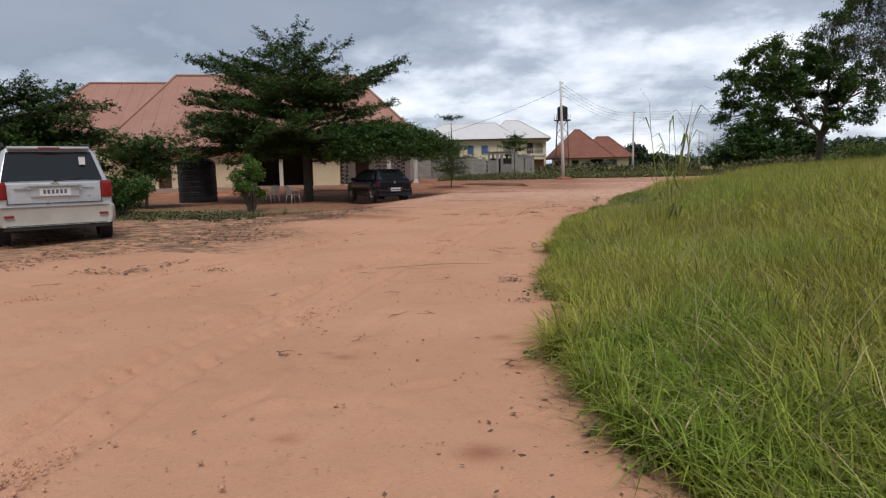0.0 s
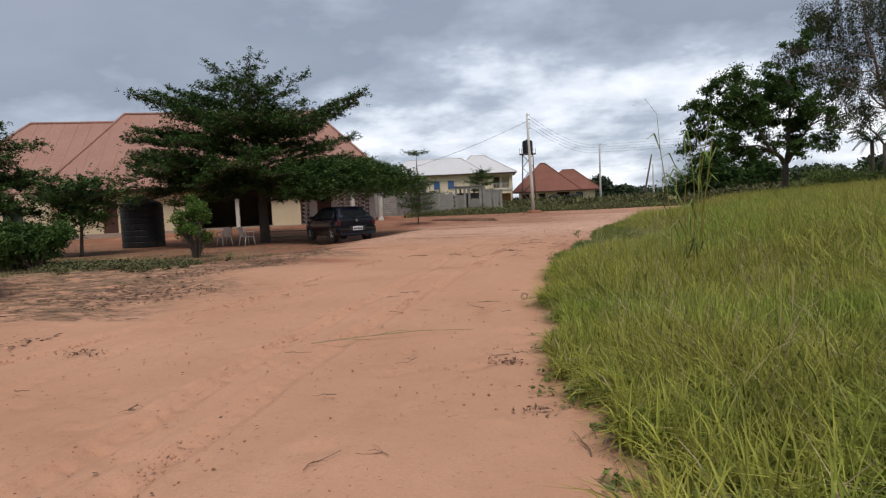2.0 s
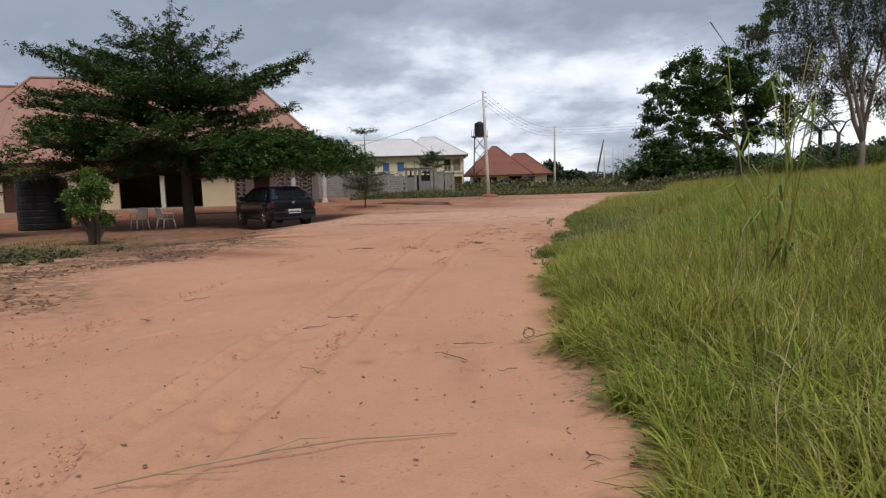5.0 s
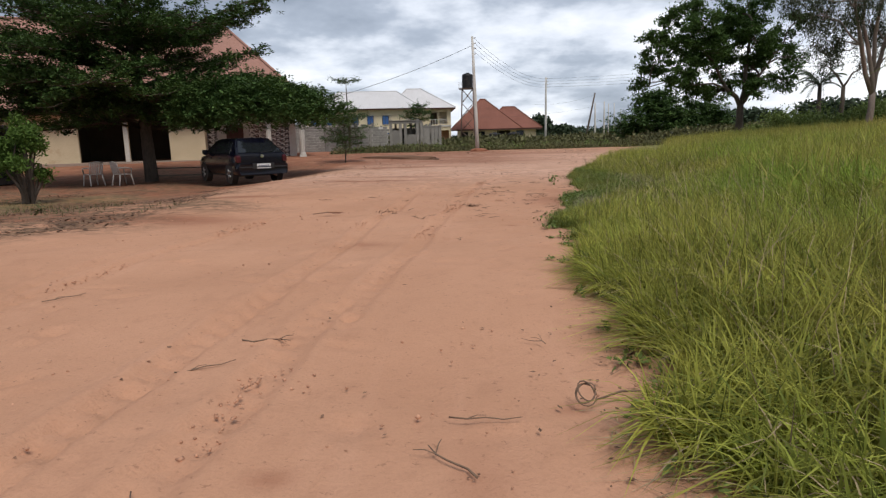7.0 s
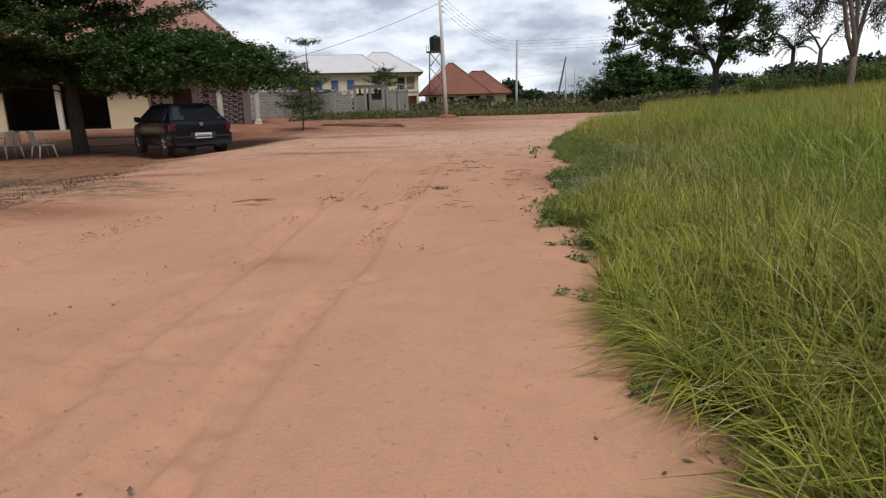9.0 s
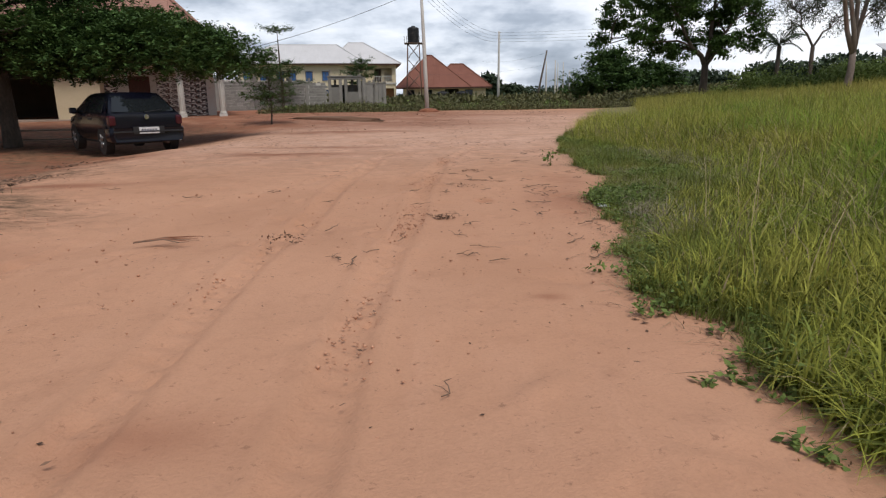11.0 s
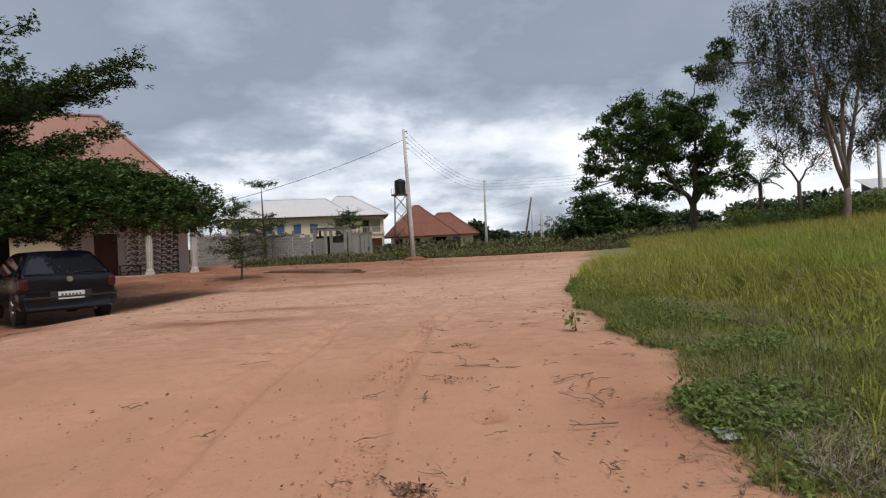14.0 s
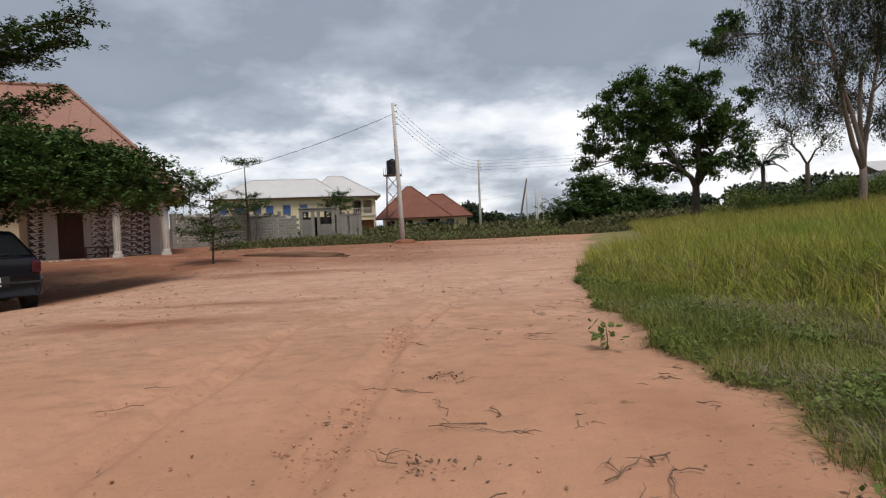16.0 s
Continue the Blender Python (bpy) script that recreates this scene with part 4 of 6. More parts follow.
def wheel(x, y, r, w, car):
    side = 1 if x > 0 else -1
    prof = [(r * 0.62, -w / 2), (r * 0.92, -w / 2), (r, -w * 0.32), (r, w * 0.32), (r * 0.92, w / 2), (r * 0.62, w / 2)]
    bm = lathe(prof, 24, axis="x")
    for v in bm.verts:
        v.co += Vector((x, y, r))
    t = part("wheel", bm, M["tyre"], car, "dusty black tyre")
    bm = lathe([(r * 0.60, side * w * 0.36), (r * 0.56, side * w * 0.50), (r * 0.2, side * w * 0.40), (r * 0.16, side * w * 0.5), (r * 0.05, side * w * 0.5)], 20, axis="x")
    for v in bm.verts:
        v.co += Vector((x, y, r))
    rim = part("rim", bm, M["rim"], t, "grey alloy rim")
    for k in range(5):
        a = 2 * math.pi * k / 5
        xo = x + side * (w / 2 + 0.004)
        part("spoke", tube([(xo, y + 0.12 * r * math.cos(a), r + 0.12 * r * math.sin(a)), (xo, y + 0.55 * r * math.cos(a), r + 0.55 * r * math.sin(a))], [0.035, 0.025], 5), M["rim"], t)


def lettering(text, size, x, y, z, material, parent):
    """Flat letters that face the back of the car, read along x."""
    cu = bpy.data.curves.new("lettering", "FONT")
    cu.body, cu.size, cu.extrude, cu.align_x = text, size, 0.002, "CENTER"
    tmp = new("lettering", cu)
    dg = bpy.context.evaluated_depsgraph_get()
    me = bpy.data.meshes.new_from_object(tmp.evaluated_get(dg))
    bpy.data.objects.remove(tmp)
    me.transform(pose(x, y, z, 90, 0, 0))
    me.materials.clear()
    return linked("lettering", me, material, parent)


def rounded(ob, width):
    """Softens the pressed edges of a body panel."""
    b = ob.modifiers.new("edge", "BEVEL")
    b.width, b.segments, b.limit_method, b.angle_limit = width, 4, "ANGLE", radians(18)
    return ob


def car(spec, m):
    """A parked car built back to front: y = 0 is the back, z = 0 the ground, the back faces -y."""
    W, Lg, Ht, belt, s = spec["half"], spec["long"], spec["high"], spec["belt"], spec["sill"]
    body_c, low_c = M[spec["paint"]], M[spec["lower"]]
    ob = thing("parked_car", spec["label"], "car", m, "parked cars")
    st = []
    tum = spec["tumble"]
    for y, wk, z1 in ((0.10, 0.90, belt), (0.05, 0.96, belt), (0.20, 1.0, belt + 0.01), (0.9, 1.0, belt), (Lg * 0.5, 1.0, belt - 0.02), (Lg * 0.72, 1.0, belt - 0.04), (Lg * 0.9, 0.95, belt - 0.14), (Lg * 0.98, 0.86, belt - 0.30)):
        st.append((y, [(W * wk * 0.93, s), (W * wk * 0.99, s + 0.16), (W * wk, s + 0.38), (W * wk * 0.985, z1 - 0.10), (W * wk * 0.95, z1)]))
    st[0] = (0.03, [(W * 0.86, s + 0.10), (W * 0.92, s + 0.2), (W * 0.94, s + 0.38), (W * 0.92, belt - 0.10), (W * 0.88, belt - 0.02)])
    rounded(part("body", loft(st), body_c, ob, smooth=True), 0.07)
    # greenhouse
    rk = spec["rake"]
    gh = [(0.16 - 0.02, 0.02), (0.16 + rk, 1.0), (0.16 + rk + 0.35, 1.02), (Lg * 0.5, 1.03), (Lg * 0.60, 0.97), (Lg * 0.80, 0.0)]
    gs = []
    for y, k in gh:
        zt = belt - 0.02 + (Ht - belt) * max(k, 0.05)
        wt = W * (0.95 - tum * max(k, 0.0))
        gs.append((y, [(W * 0.95, belt - 0.05), (W * 0.95 - (W * 0.95 - wt) * 0.5, belt - 0.03 + (zt - belt) * 0.5), (wt, zt - 0.05), (wt - 0.07, zt), (wt * 0.5, zt + 0.018)]))
    rounded(part("cabin", loft(gs), body_c, ob, smooth=True), 0.05)
    # back window, side windows
    zb, zt = belt + 0.02, Ht - 0.10
    yb, yt = 0.14 + rk * 0.02, 0.16 + rk * 0.86
    wb, wt = W * 0.84, W * (0.86 - tum * 0.85)
    off = Vector((0, -0.022, 0.012))
    part("back_window", slab([Vector(q) + off for q in ((-wb, yb, zb), (wb, yb, zb), (wt, yt, zt), (-wt, yt, zt))], 0.008), M["car_glass"], ob, "dark tinted back window")
    for sx in (-1, 1):
        wins = spec["windows"]
        for ya, yb2, ta, tb in wins:
            wB, wT = W * 0.955 + 0.006, W * (0.95 - tum * 0.92) + 0.012
            quad = [(sx * wB, ya, belt + 0.01), (sx * wB, yb2, belt + 0.01), (sx * wT, tb, Ht - 0.12), (sx * wT, ta, Ht - 0.12)]
            if sx < 0:
                quad = quad[::-1]
            part("side_window", slab(quad, 0.008), M["car_glass"], ob)
    # bumper
    bp = []
    for y, wk in ((-0.07, 0.86), (-0.10, 0.93), (0.0, 1.0), (0.32, 1.02)):
        bp.append((y, [(W * wk * 0.96, s - 0.02), (W * wk, s + 0.08), (W * wk, s + 0.26), (W * wk * 0.985, s + 0.31)]))
    bump = rounded(part("rear_bumper", loft(bp), low_c, ob, smooth=True), 0.05)
    if spec["lower"] == spec["paint"]:
        part("bumper_strip", box(-W * 0.93, W * 0.93, -0.115, -0.09, s + 0.20, s + 0.24, 0.006), M["black_plastic"], bump)
    part("underside", box(-W * 0.8, W * 0.8, 0.25, Lg * 0.9, s - 0.08, s + 0.02), M["black_plastic"], ob)
    part("exhaust", tube([(W * 0.5, -0.04, s - 0.06), (W * 0.5, 0.6, s - 0.05)], [0.03, 0.03], 10), M["steel"], ob)
    # lamps
    for sx in (-1, 1):
        x0, x1 = sorted((sx * W * spec["lamp_in"], sx * W * 0.985))
        part("tail_lamp", box(x0, x1, -0.015, 0.30, spec["lamp_lo"], spec["lamp_hi"], 0.055), M[spec["lens"]], ob, "red tail lamp")
    for sx in (-1, 1):
        part("side_mirror", box(sx * (W + 0.14), sx * (W - 0.02), Lg * 0.66, Lg * 0.70, belt - 0.02, belt + 0.13, 0.035), M[spec["paint"]], ob)
        for k in (Lg * 0.36, Lg * 0.58):
            part("door_handle", box(sx * (W + 0.02), sx * (W - 0.01), k, k + 0.16, belt - 0.16, belt - 0.125, 0.006), M["black_plastic"], ob)
    r = spec["wheel"]
    for x in (-(W - 0.11), W - 0.11):
        for y in (0.72, Lg - 0.85):
            wheel(x, y, r, 0.20, ob)
            arch = lathe([(r * 1.14, -0.10), (r * 1.14, 0.09)], 24, axis="x")
            for v in arch.verts:
                v.co += Vector((x + (0.006 if x > 0 else -0.006), y, r + 0.01))
            part("wheel_arch", arch, M["black_plastic"], ob)
    # plate, badge, wiper
    pz = spec["plate_z"]
    part("plate_recess", box(-0.36, 0.36, spec["plate_y"] + 0.006, spec["plate_y"] + 0.05, pz - 0.09, pz + 0.09, 0.01), M[spec["recess"]], ob)
    pl = part("number_plate", box(-0.23, 0.23, spec["plate_y"] - 0.012, spec["plate_y"] + 0.004, pz - 0.075, pz + 0.075, 0.006), M["plate"], ob, "white number plate")
    if spec["letters"]:
        lettering(spec["letters"], 0.105, 0.0, spec["plate_y"] - 0.013, pz - 0.04, M["ink"], pl)
    else:
        for k in range(6):
            part("plate_mark", box(-0.18 + 0.062 * k, -0.14 + 0.062 * k, spec["plate_y"] - 0.015, spec["plate_y"] - 0.013, pz - 0.035, pz + 0.035), M["ink"], pl)
    bd = lathe([(0.055, -0.01), (0.06, 0.0), (0.052, 0.012)], 20, axis="y")
    for v in bd.verts:
        v.co += Vector((0, spec["badge_y"], spec["badge_z"]))
    part("badge", bd, M["chrome"], ob, "round chrome badge")
    part("wiper", tube([(0.0, yb - 0.05, zb + 0.0), (spec["wiper"], yb - 0.035, zb + 0.06)], [0.012, 0.008], 6), M["black_plastic"], ob)
    return ob


HATCH = dict(label="dark blue-black hatchback parked under a tree", half=0.86, long=4.1, high=1.44, belt=0.95, sill=0.30, tumble=0.26, rake=0.52, paint="paint_black", lower="paint_black",
             windows=[(0.62, 1.02, 0.80, 1.06), (1.06, 1.98, 1.10, 1.96), (2.03, 2.95, 2.00, 2.42)], lamp_in=0.80, lamp_lo=0.66, lamp_hi=0.90, lens="smoke_lens", wheel=0.30, plate_z=0.545, plate_y=-0.10, recess="black_plastic",
             letters="", badge_y=-0.012, badge_z=0.86, wiper=0.42)
SUV = dict(label="silver sport utility car with beige lower bumper", half=0.90, long=4.6, high=1.70, belt=1.08, sill=0.36, tumble=0.18, rake=0.34, paint="paint_silver", lower="paint_beige",
           windows=[(0.5, 1.25, 0.62, 1.27), (1.31, 2.2, 1.33, 2.2), (2.25, 3.25, 2.27, 2.75)], lamp_in=0.77, lamp_lo=0.79, lamp_hi=1.10, lens="red_lens", wheel=0.35, plate_z=0.92, plate_y=-0.005, recess="paint_silver",
           letters="", badge_y=0.0, badge_z=1.03, wiper=0.45)
car(HATCH, pose(-6.17, 22.05, zat(-6.5, 22.4) + 0.03, 0, 0, 42))
suv = car(SUV, pose(-7.02, 4.95, zat(-7.3, 5.4), 0, 0, 50))
for sx in (-1, 1):
    part("roof_rail", tube([(sx * 0.66, 0.62, 1.70), (sx * 0.66, 0.75, 1.76), (sx * 0.66, 2.4, 1.77), (sx * 0.66, 2.55, 1.71)], [0.02, 0.02, 0.02, 0.02], 8), M["black_plastic"], suv)
part("roof_spoiler", box(-0.62, 0.62, 0.36, 0.62, 1.66, 1.71, 0.02), M["paint_silver"], suv)
part("brake_lamp", box(-0.16, 0.16, 0.345, 0.37, 1.665, 1.695, 0.005), M["red_lens"], suv)
part("plate_trim", box(-0.45, 0.45, -0.03, 0.0, 1.0, 1.035, 0.008), M["paint_silver"], suv)
part("sticker", box(0.42, 0.52, 0.245, 0.252, 1.38, 1.52), M["plate"], suv, "white paper sticker on the glass")
part("tow_ball", lathe([(0.01, 0.36), (0.03, 0.38), (0.03, 0.41), (0.01, 0.43)], 10), M["chrome"], suv)
part("valance", box(-0.80, 0.80, -0.075, 0.02, 0.27, 0.36, 0.01), M["black_plastic"], suv, "black lower valance")
part("hatch_seam", box(-0.72, 0.72, 0.012, 0.03, 0.715, 0.728), M["black_plastic"], suv)
for sx in (-1, 1):
    part("hatch_seam", box(sx * 0.70 - 0.005, sx * 0.70 + 0.005, 0.008, 0.03, 0.73, 1.06), M["black_plastic"], suv)
    part("trim_mark", box(sx * 0.50 - 0.09, sx * 0.50 + 0.09, 0.004, 0.03, 0.965, 0.985), M["rim"], suv)

for sx in (-1, 1):
    part("side_cladding", box(sx * 0.915 - 0.012, sx * 0.915 + 0.012, 1.15, 3.35, 0.42, 0.56, 0.01), M["paint_beige"], suv)
    part("reflector", box(sx * 0.70 - 0.07, sx * 0.70 + 0.07, -0.108, -0.085, 0.50, 0.535, 0.006), M["red_lens"], suv)
part("handle_bar", box(-0.40, 0.40, -0.045, -0.02, 1.005, 1.03, 0.008), M["chrome"], suv, "chrome bar over the number plate")

shed = thing("far_shed", "low shed with pale grey zinc roof behind the hedge", "shed", pose(47.0, 60.0, zat(47, 60) - 0.3, 0, 0, -25))
part("wall", box(-5, 5, 0.0, 0.2, -0.3, 2.2), M["white"], shed)
part("wall", box(-5, 5, 5.0, 5.2, -0.3, 3.0), M["white"], shed)
part("wall", box(-5, -4.8, 0.2, 5.0, -0.3, 2.2), M["white"], shed)
part("wall", box(4.8, 5, 0.2, 5.0, -0.3, 2.2), M["white"], shed)
part("roof", slab([(-5.5, -0.6, 2.2), (5.5, -0.6, 2.2), (5.5, 5.8, 3.5), (-5.5, 5.8, 3.5)], 0.05), M["roof_zinc"], shed)

# ---------------------------------------------------------------- trees and shrubs


def leaf_mesh(name, at, size, tilt, rs, narrow=0.45, droop=0.0):
    """Diamond leaves at the given places, each with its own turn and tilt."""
    n = len(at)
    az, ti = rs.uniform(0, 2 * np.pi, n), rs.normal(0, tilt, n) - droop
    size = np.asarray(size, float)
    ln = size * rs.uniform(0.6, 1.35, n)
    d = np.stack([np.cos(az) * np.cos(ti), np.sin(az) * np.cos(ti), np.sin(ti)], -1)
    ro = rs.normal(0, tilt * 0.9, n)
    s0 = np.stack([-np.sin(az), np.cos(az), np.zeros(n)], -1)
    upv = np.cross(d, s0)
    s = s0 * np.cos(ro)[:, None] + upv * np.sin(ro)[:, None]
    w = (ln * narrow * 0.5)[:, None]
    mid = at + d * (ln * 0.42)[:, None]
    v = np.stack([at, mid + s * w, at + d * ln[:, None], mid - s * w], 1).reshape(-1, 3)
    return mesh_np(name, v, np.arange(4 * n).reshape(n, 4))


def branch_path(a, b, sag, rs, n=6, wob=0.08):
    a, b = Vector(a), Vector(b)
    ln = (b - a).length
    pts = []
    for i in range(n):
        t = i / (n - 1)
        q = a.lerp(b, t) + Vector((0, 0, sag * 4 * t * (1 - t)))
        if 0 < i < n - 1:
            q += Vector(rs.normal(0, wob * ln * 0.25, 3))
        pts.append(q)
    return pts


def tiered_tree(name, foot, trunk_top, r0, tiers, label, leaf="leaf_dark", seed=1, size=0.16, dens=1.0, extra=(), thick=0.085, dome=None):
    """Tree whose limbs spread in flat layers, as umbrella trees do. tiers: start height, limbs, length, rise at the tip."""
    rs = np.random.RandomState(seed)
    f, top = Vector(foot), Vector(trunk_top)
    ob = thing(name, label, "tree", Matrix.Translation(f))
    d = top - f
    part("trunk", tube([(0, 0, -0.25), (0, 0, 0.05), d * 0.3 + Vector((0.06, 0, 0)), d * 0.6, d], [r0 * 1.35, r0 * 1.1, r0 * 0.85, r0 * 0.55, r0 * 0.12], 12), M["bark"], ob, smooth=True)
    limbs = bmesh.new()
    at = []
    spec = []
    for z, n, ln, rise in tiers:
        a0 = rs.uniform(0, 6.28)
        for k in range(n):
            a = a0 + 2 * math.pi * k / n + rs.normal(0, 0.16)
            spec.append((z + rs.normal(0, 0.20), a, ln * rs.uniform(0.62, 1.2), rise * rs.uniform(0.4, 1.6)))
    spec += list(extra)
    gap = 0.17 * size / 0.13
    for z, a, ln, rise in spec:
        st = d * min(z / d.z, 0.97)
        en = st + Vector((math.cos(a) * ln, math.sin(a) * ln, rise))
        pts = branch_path(st, en, 0.06 * ln - 0.14 * rise, rs)
        r = 0.016 * ln + 0.012
        tube(pts, [r * (1 - 0.82 * i / 5) for i in range(6)], 6, limbs)
        steps = max(4, int(ln / (2.6 * gap)))
        for i in range(steps):      # flat side twigs on both sides, their tips turned up, with rosettes of leaves
            t = min(0.2 + 0.8 * (i + rs.uniform(0.2, 0.8)) / steps, 0.999)
            k = int(t * 5)
            q = pts[k].lerp(pts[k + 1], t * 5 - k)
            for sd in (-1, 1):
                b = a + sd * rs.uniform(0.40, 1.15)
                tl = min(ln, 4.6) * (0.10 + 0.24 * math.sin(math.pi * min(0.8 * t + 0.2, 0.93))) * rs.uniform(0.55, 1.35)
                e2 = q + Vector((math.cos(b) * tl, math.sin(b) * tl, rs.normal(0.10, 0.12) * tl))
                tube([q, (q + e2) / 2 - Vector((0, 0, 0.05 * tl)), e2], [r * 0.30, r * 0.18, 0.005], 4, limbs, cap=False)
                u = np.linspace(0.3, 1.0, max(2, int(tl / gap)))[:, None]
                c = np.array(q)[None] * (1 - u) + np.array(e2)[None] * u + np.array([[0, 0, 0.14 * tl]]) * u ** 3
                at.append(c + rs.normal(0, 1, c.shape) * np.array([0.3 * gap, 0.3 * gap, 0.2 * thick]))
                for wide in (1.0, 1.6):
                    at.append(c + rs.normal(0, 1, c.shape) * np.array([wide * gap, wide * gap, thick]))
        u = rs.uniform(0.0, 1.0, (6, 1))
        at.append(np.array(pts[-1]) + u * np.array([[math.cos(a) * 2 * gap, math.sin(a) * 2 * gap, 1.6 * gap]]) + rs.normal(0, 0.4 * gap, (6, 3)))
    if dome:      # overlapping drooping sprays that hang over the ends of the long limbs
        cx, cy, cz, rx, ry, rz, m = dome
        for _ in range(m):
            u = rs.normal(0, 1, 3)
            u /= np.linalg.norm(u)
            u[2] = abs(u[2]) * 1.2 - 0.2
            lump = 1 + 0.10 * math.sin(5 * math.atan2(u[1], u[0]) + 1) + 0.06 * math.sin(11 * math.atan2(u[1], u[0]))
            c = np.array([cx, cy, cz]) + u * np.array([rx, ry, rz]) * rs.uniform(0.72, 1.0) * lump
            out = np.array([u[0], u[1], 0]) / (math.hypot(u[0], u[1]) + 0.05)
            v = rs.uniform(0, 1, (11, 1))
            rim = math.hypot(u[0], u[1])
            at.append(c + v * out * 0.75 - np.array([[0, 0, 0.55 * rim ** 3]]) * v ** 2 + rs.normal(0, 1, (11, 3)) * np.array([0.17, 0.17, 0.045]))
    at = np.concatenate(at)
    at = np.repeat(at, max(3, int(4.6 * dens)), 0)
    at = [at + rs.normal(0, 0.22 * gap, at.shape)]
    part("branchwork", limbs, M["bark"], ob, smooth=True)
    linked("crown", leaf_mesh("crown", np.concatenate(at), size, 0.38, rs), M[leaf], ob, "layered dark green foliage")
    return ob


def lobed_tree(name, x, y, fork, r0, lobes, label, leaf, bark, seed, per, size, deep, clump, droop=0.0, narrow=0.45, stems=()):
    """Open tree: a trunk that forks low, limbs reaching into separate lobes, each lobe made of loose clumps of leaves.
    lobes: across, height above the foot, radius; stems: main stems to which limbs attach."""
    rs = np.random.RandomState(seed)
    ob = thing(name, label, "tree", pose(x, y, zat(x, y) - 0.05))
    tp = Vector((0.06, 0, fork))
    part("trunk", tube([(0, 0, -0.3), (0, 0, 0.1), tp * 0.55 + Vector((0.05, 0, 0)), tp], [r0 * 1.45, r0 * 1.12, r0, r0 * 0.9], 12), M[bark], ob, smooth=True)
    hubs = [(tp, r0 * 0.55)]
    for sx, sy, sz in stems:
        en = Vector((sx, sy, sz))
        pts = branch_path(tp - Vector((0, 0, 0.15)), en, 0.0, rs, 6, 0.1)
        part("stem", tube(pts, [r0 * (0.78 - 0.5 * i / 5) for i in range(6)], 9), M[bark], ob, smooth=True)
        hubs += [(q, r0 * 0.35) for q in pts[1:]]
    wood = bmesh.new()
    at = []
    for k, (lx, lz, lr_) in enumerate(lobes):
        c = Vector((lx, rs.uniform(-deep, deep), lz))
        near = [h for h in hubs if h[0].z < c.z - 0.2] or hubs[:1]
        hub, hr = min(near, key=lambda h: (h[0] - c).length + 0.6 * max(0.0, h[0].z - c.z + 1.2))
        pts = branch_path(hub, c, 0.05 * (c - hub).length, rs, 6, 0.14)
        tube(pts, [hr * (1 - 0.8 * i / 5) for i in range(6)], 6, wood, cap=False)
        hubs += [(q, hr * 0.55) for q in pts[2:5]]
        n = int(per * (lr_ / 1.6) ** 1.7)
        groups = max(6, int((26 if droop > 0.2 else 15) * lr_))
        for _ in range(groups):
            u = Vector(rs.normal(0, 1, 3)).normalized() * lr_ * rs.uniform(0.45, 1.18)
            u.z *= 0.80
            e = c + u
            tube([pts[rs.randint(3, 6)], (c + e) / 2 + Vector(rs.normal(0, 0.1, 3)), e], [hr * 0.25, hr * 0.15, 0.008], 4, wood, cap=False)
            m = int(n / groups * rs.uniform(0.4, 1.7))
            wide = clump * rs.uniform(0.6, 1.35)
            g = rs.normal(0, 1, (m, 3)) * np.array([wide, wide, wide * 0.55])
            if droop > 0.2:      # strands that hang from the twig
                g = rs.normal(0, 1, (m, 3)) * np.array([wide, wide, 0.12]) - np.array([0, 0, 1.0]) * rs.uniform(-0.1, 0.9, (m, 1)) * lr_
            at.append(np.array(e) + g)
    part("branchwork", wood, M[bark], ob, smooth=True)
    linked("crown", leaf_mesh("crown", np.concatenate(at), size, 0.7, rs, narrow, droop), M[leaf], ob)
    return ob


def shrub(name, x, y, r, h, label, leaf="leaf_mid", seed=1, n=4000, size=0.11, low=0.1, group="", cat="shrub", lobes=9):
    """Bush of forked stems with uneven lobes of leaves."""
    rs = np.random.RandomState(seed)
    ob = thing(name, label, cat, pose(x, y, zat(x, y)), group)
    stems = bmesh.new()
    at = []
    for k in range(lobes):
        a, rr = rs.uniform(0, 6.28), r * math.sqrt(rs.uniform(0.0, 0.8))
        c = Vector((math.cos(a) * rr, math.sin(a) * rr, h * (low + (1 - low) * rs.uniform(0.3, 0.9) * (1 - 0.35 * (rr / r) ** 2))))
        tube(branch_path((rs.normal(0, 0.04), rs.normal(0, 0.04), -0.1), c, 0.05, rs, 4), [0.025 * h, 0.018 * h, 0.012 * h, 0.004], 5, stems, cap=False)
        m = n // lobes
        u = rs.normal(0, 1, (m, 3))
        u /= np.linalg.norm(u, axis=1)[:, None]
        rad = rs.beta(3, 1.4, m)[:, None]
        s = r * rs.uniform(0.32, 0.58)
        q = np.array(c) + u * rad * np.array([s, s, s * rs.uniform(0.5, 0.9)])
        at.append(q)
    at = np.concatenate(at)
    at[:, 2] = np.clip(at[:, 2], 0.02, None)
    part("branchwork", stems, M["bark"], ob)
    linked("foliage", leaf_mesh("foliage", at, size, 0.7, rs), M[leaf], ob)
    return ob


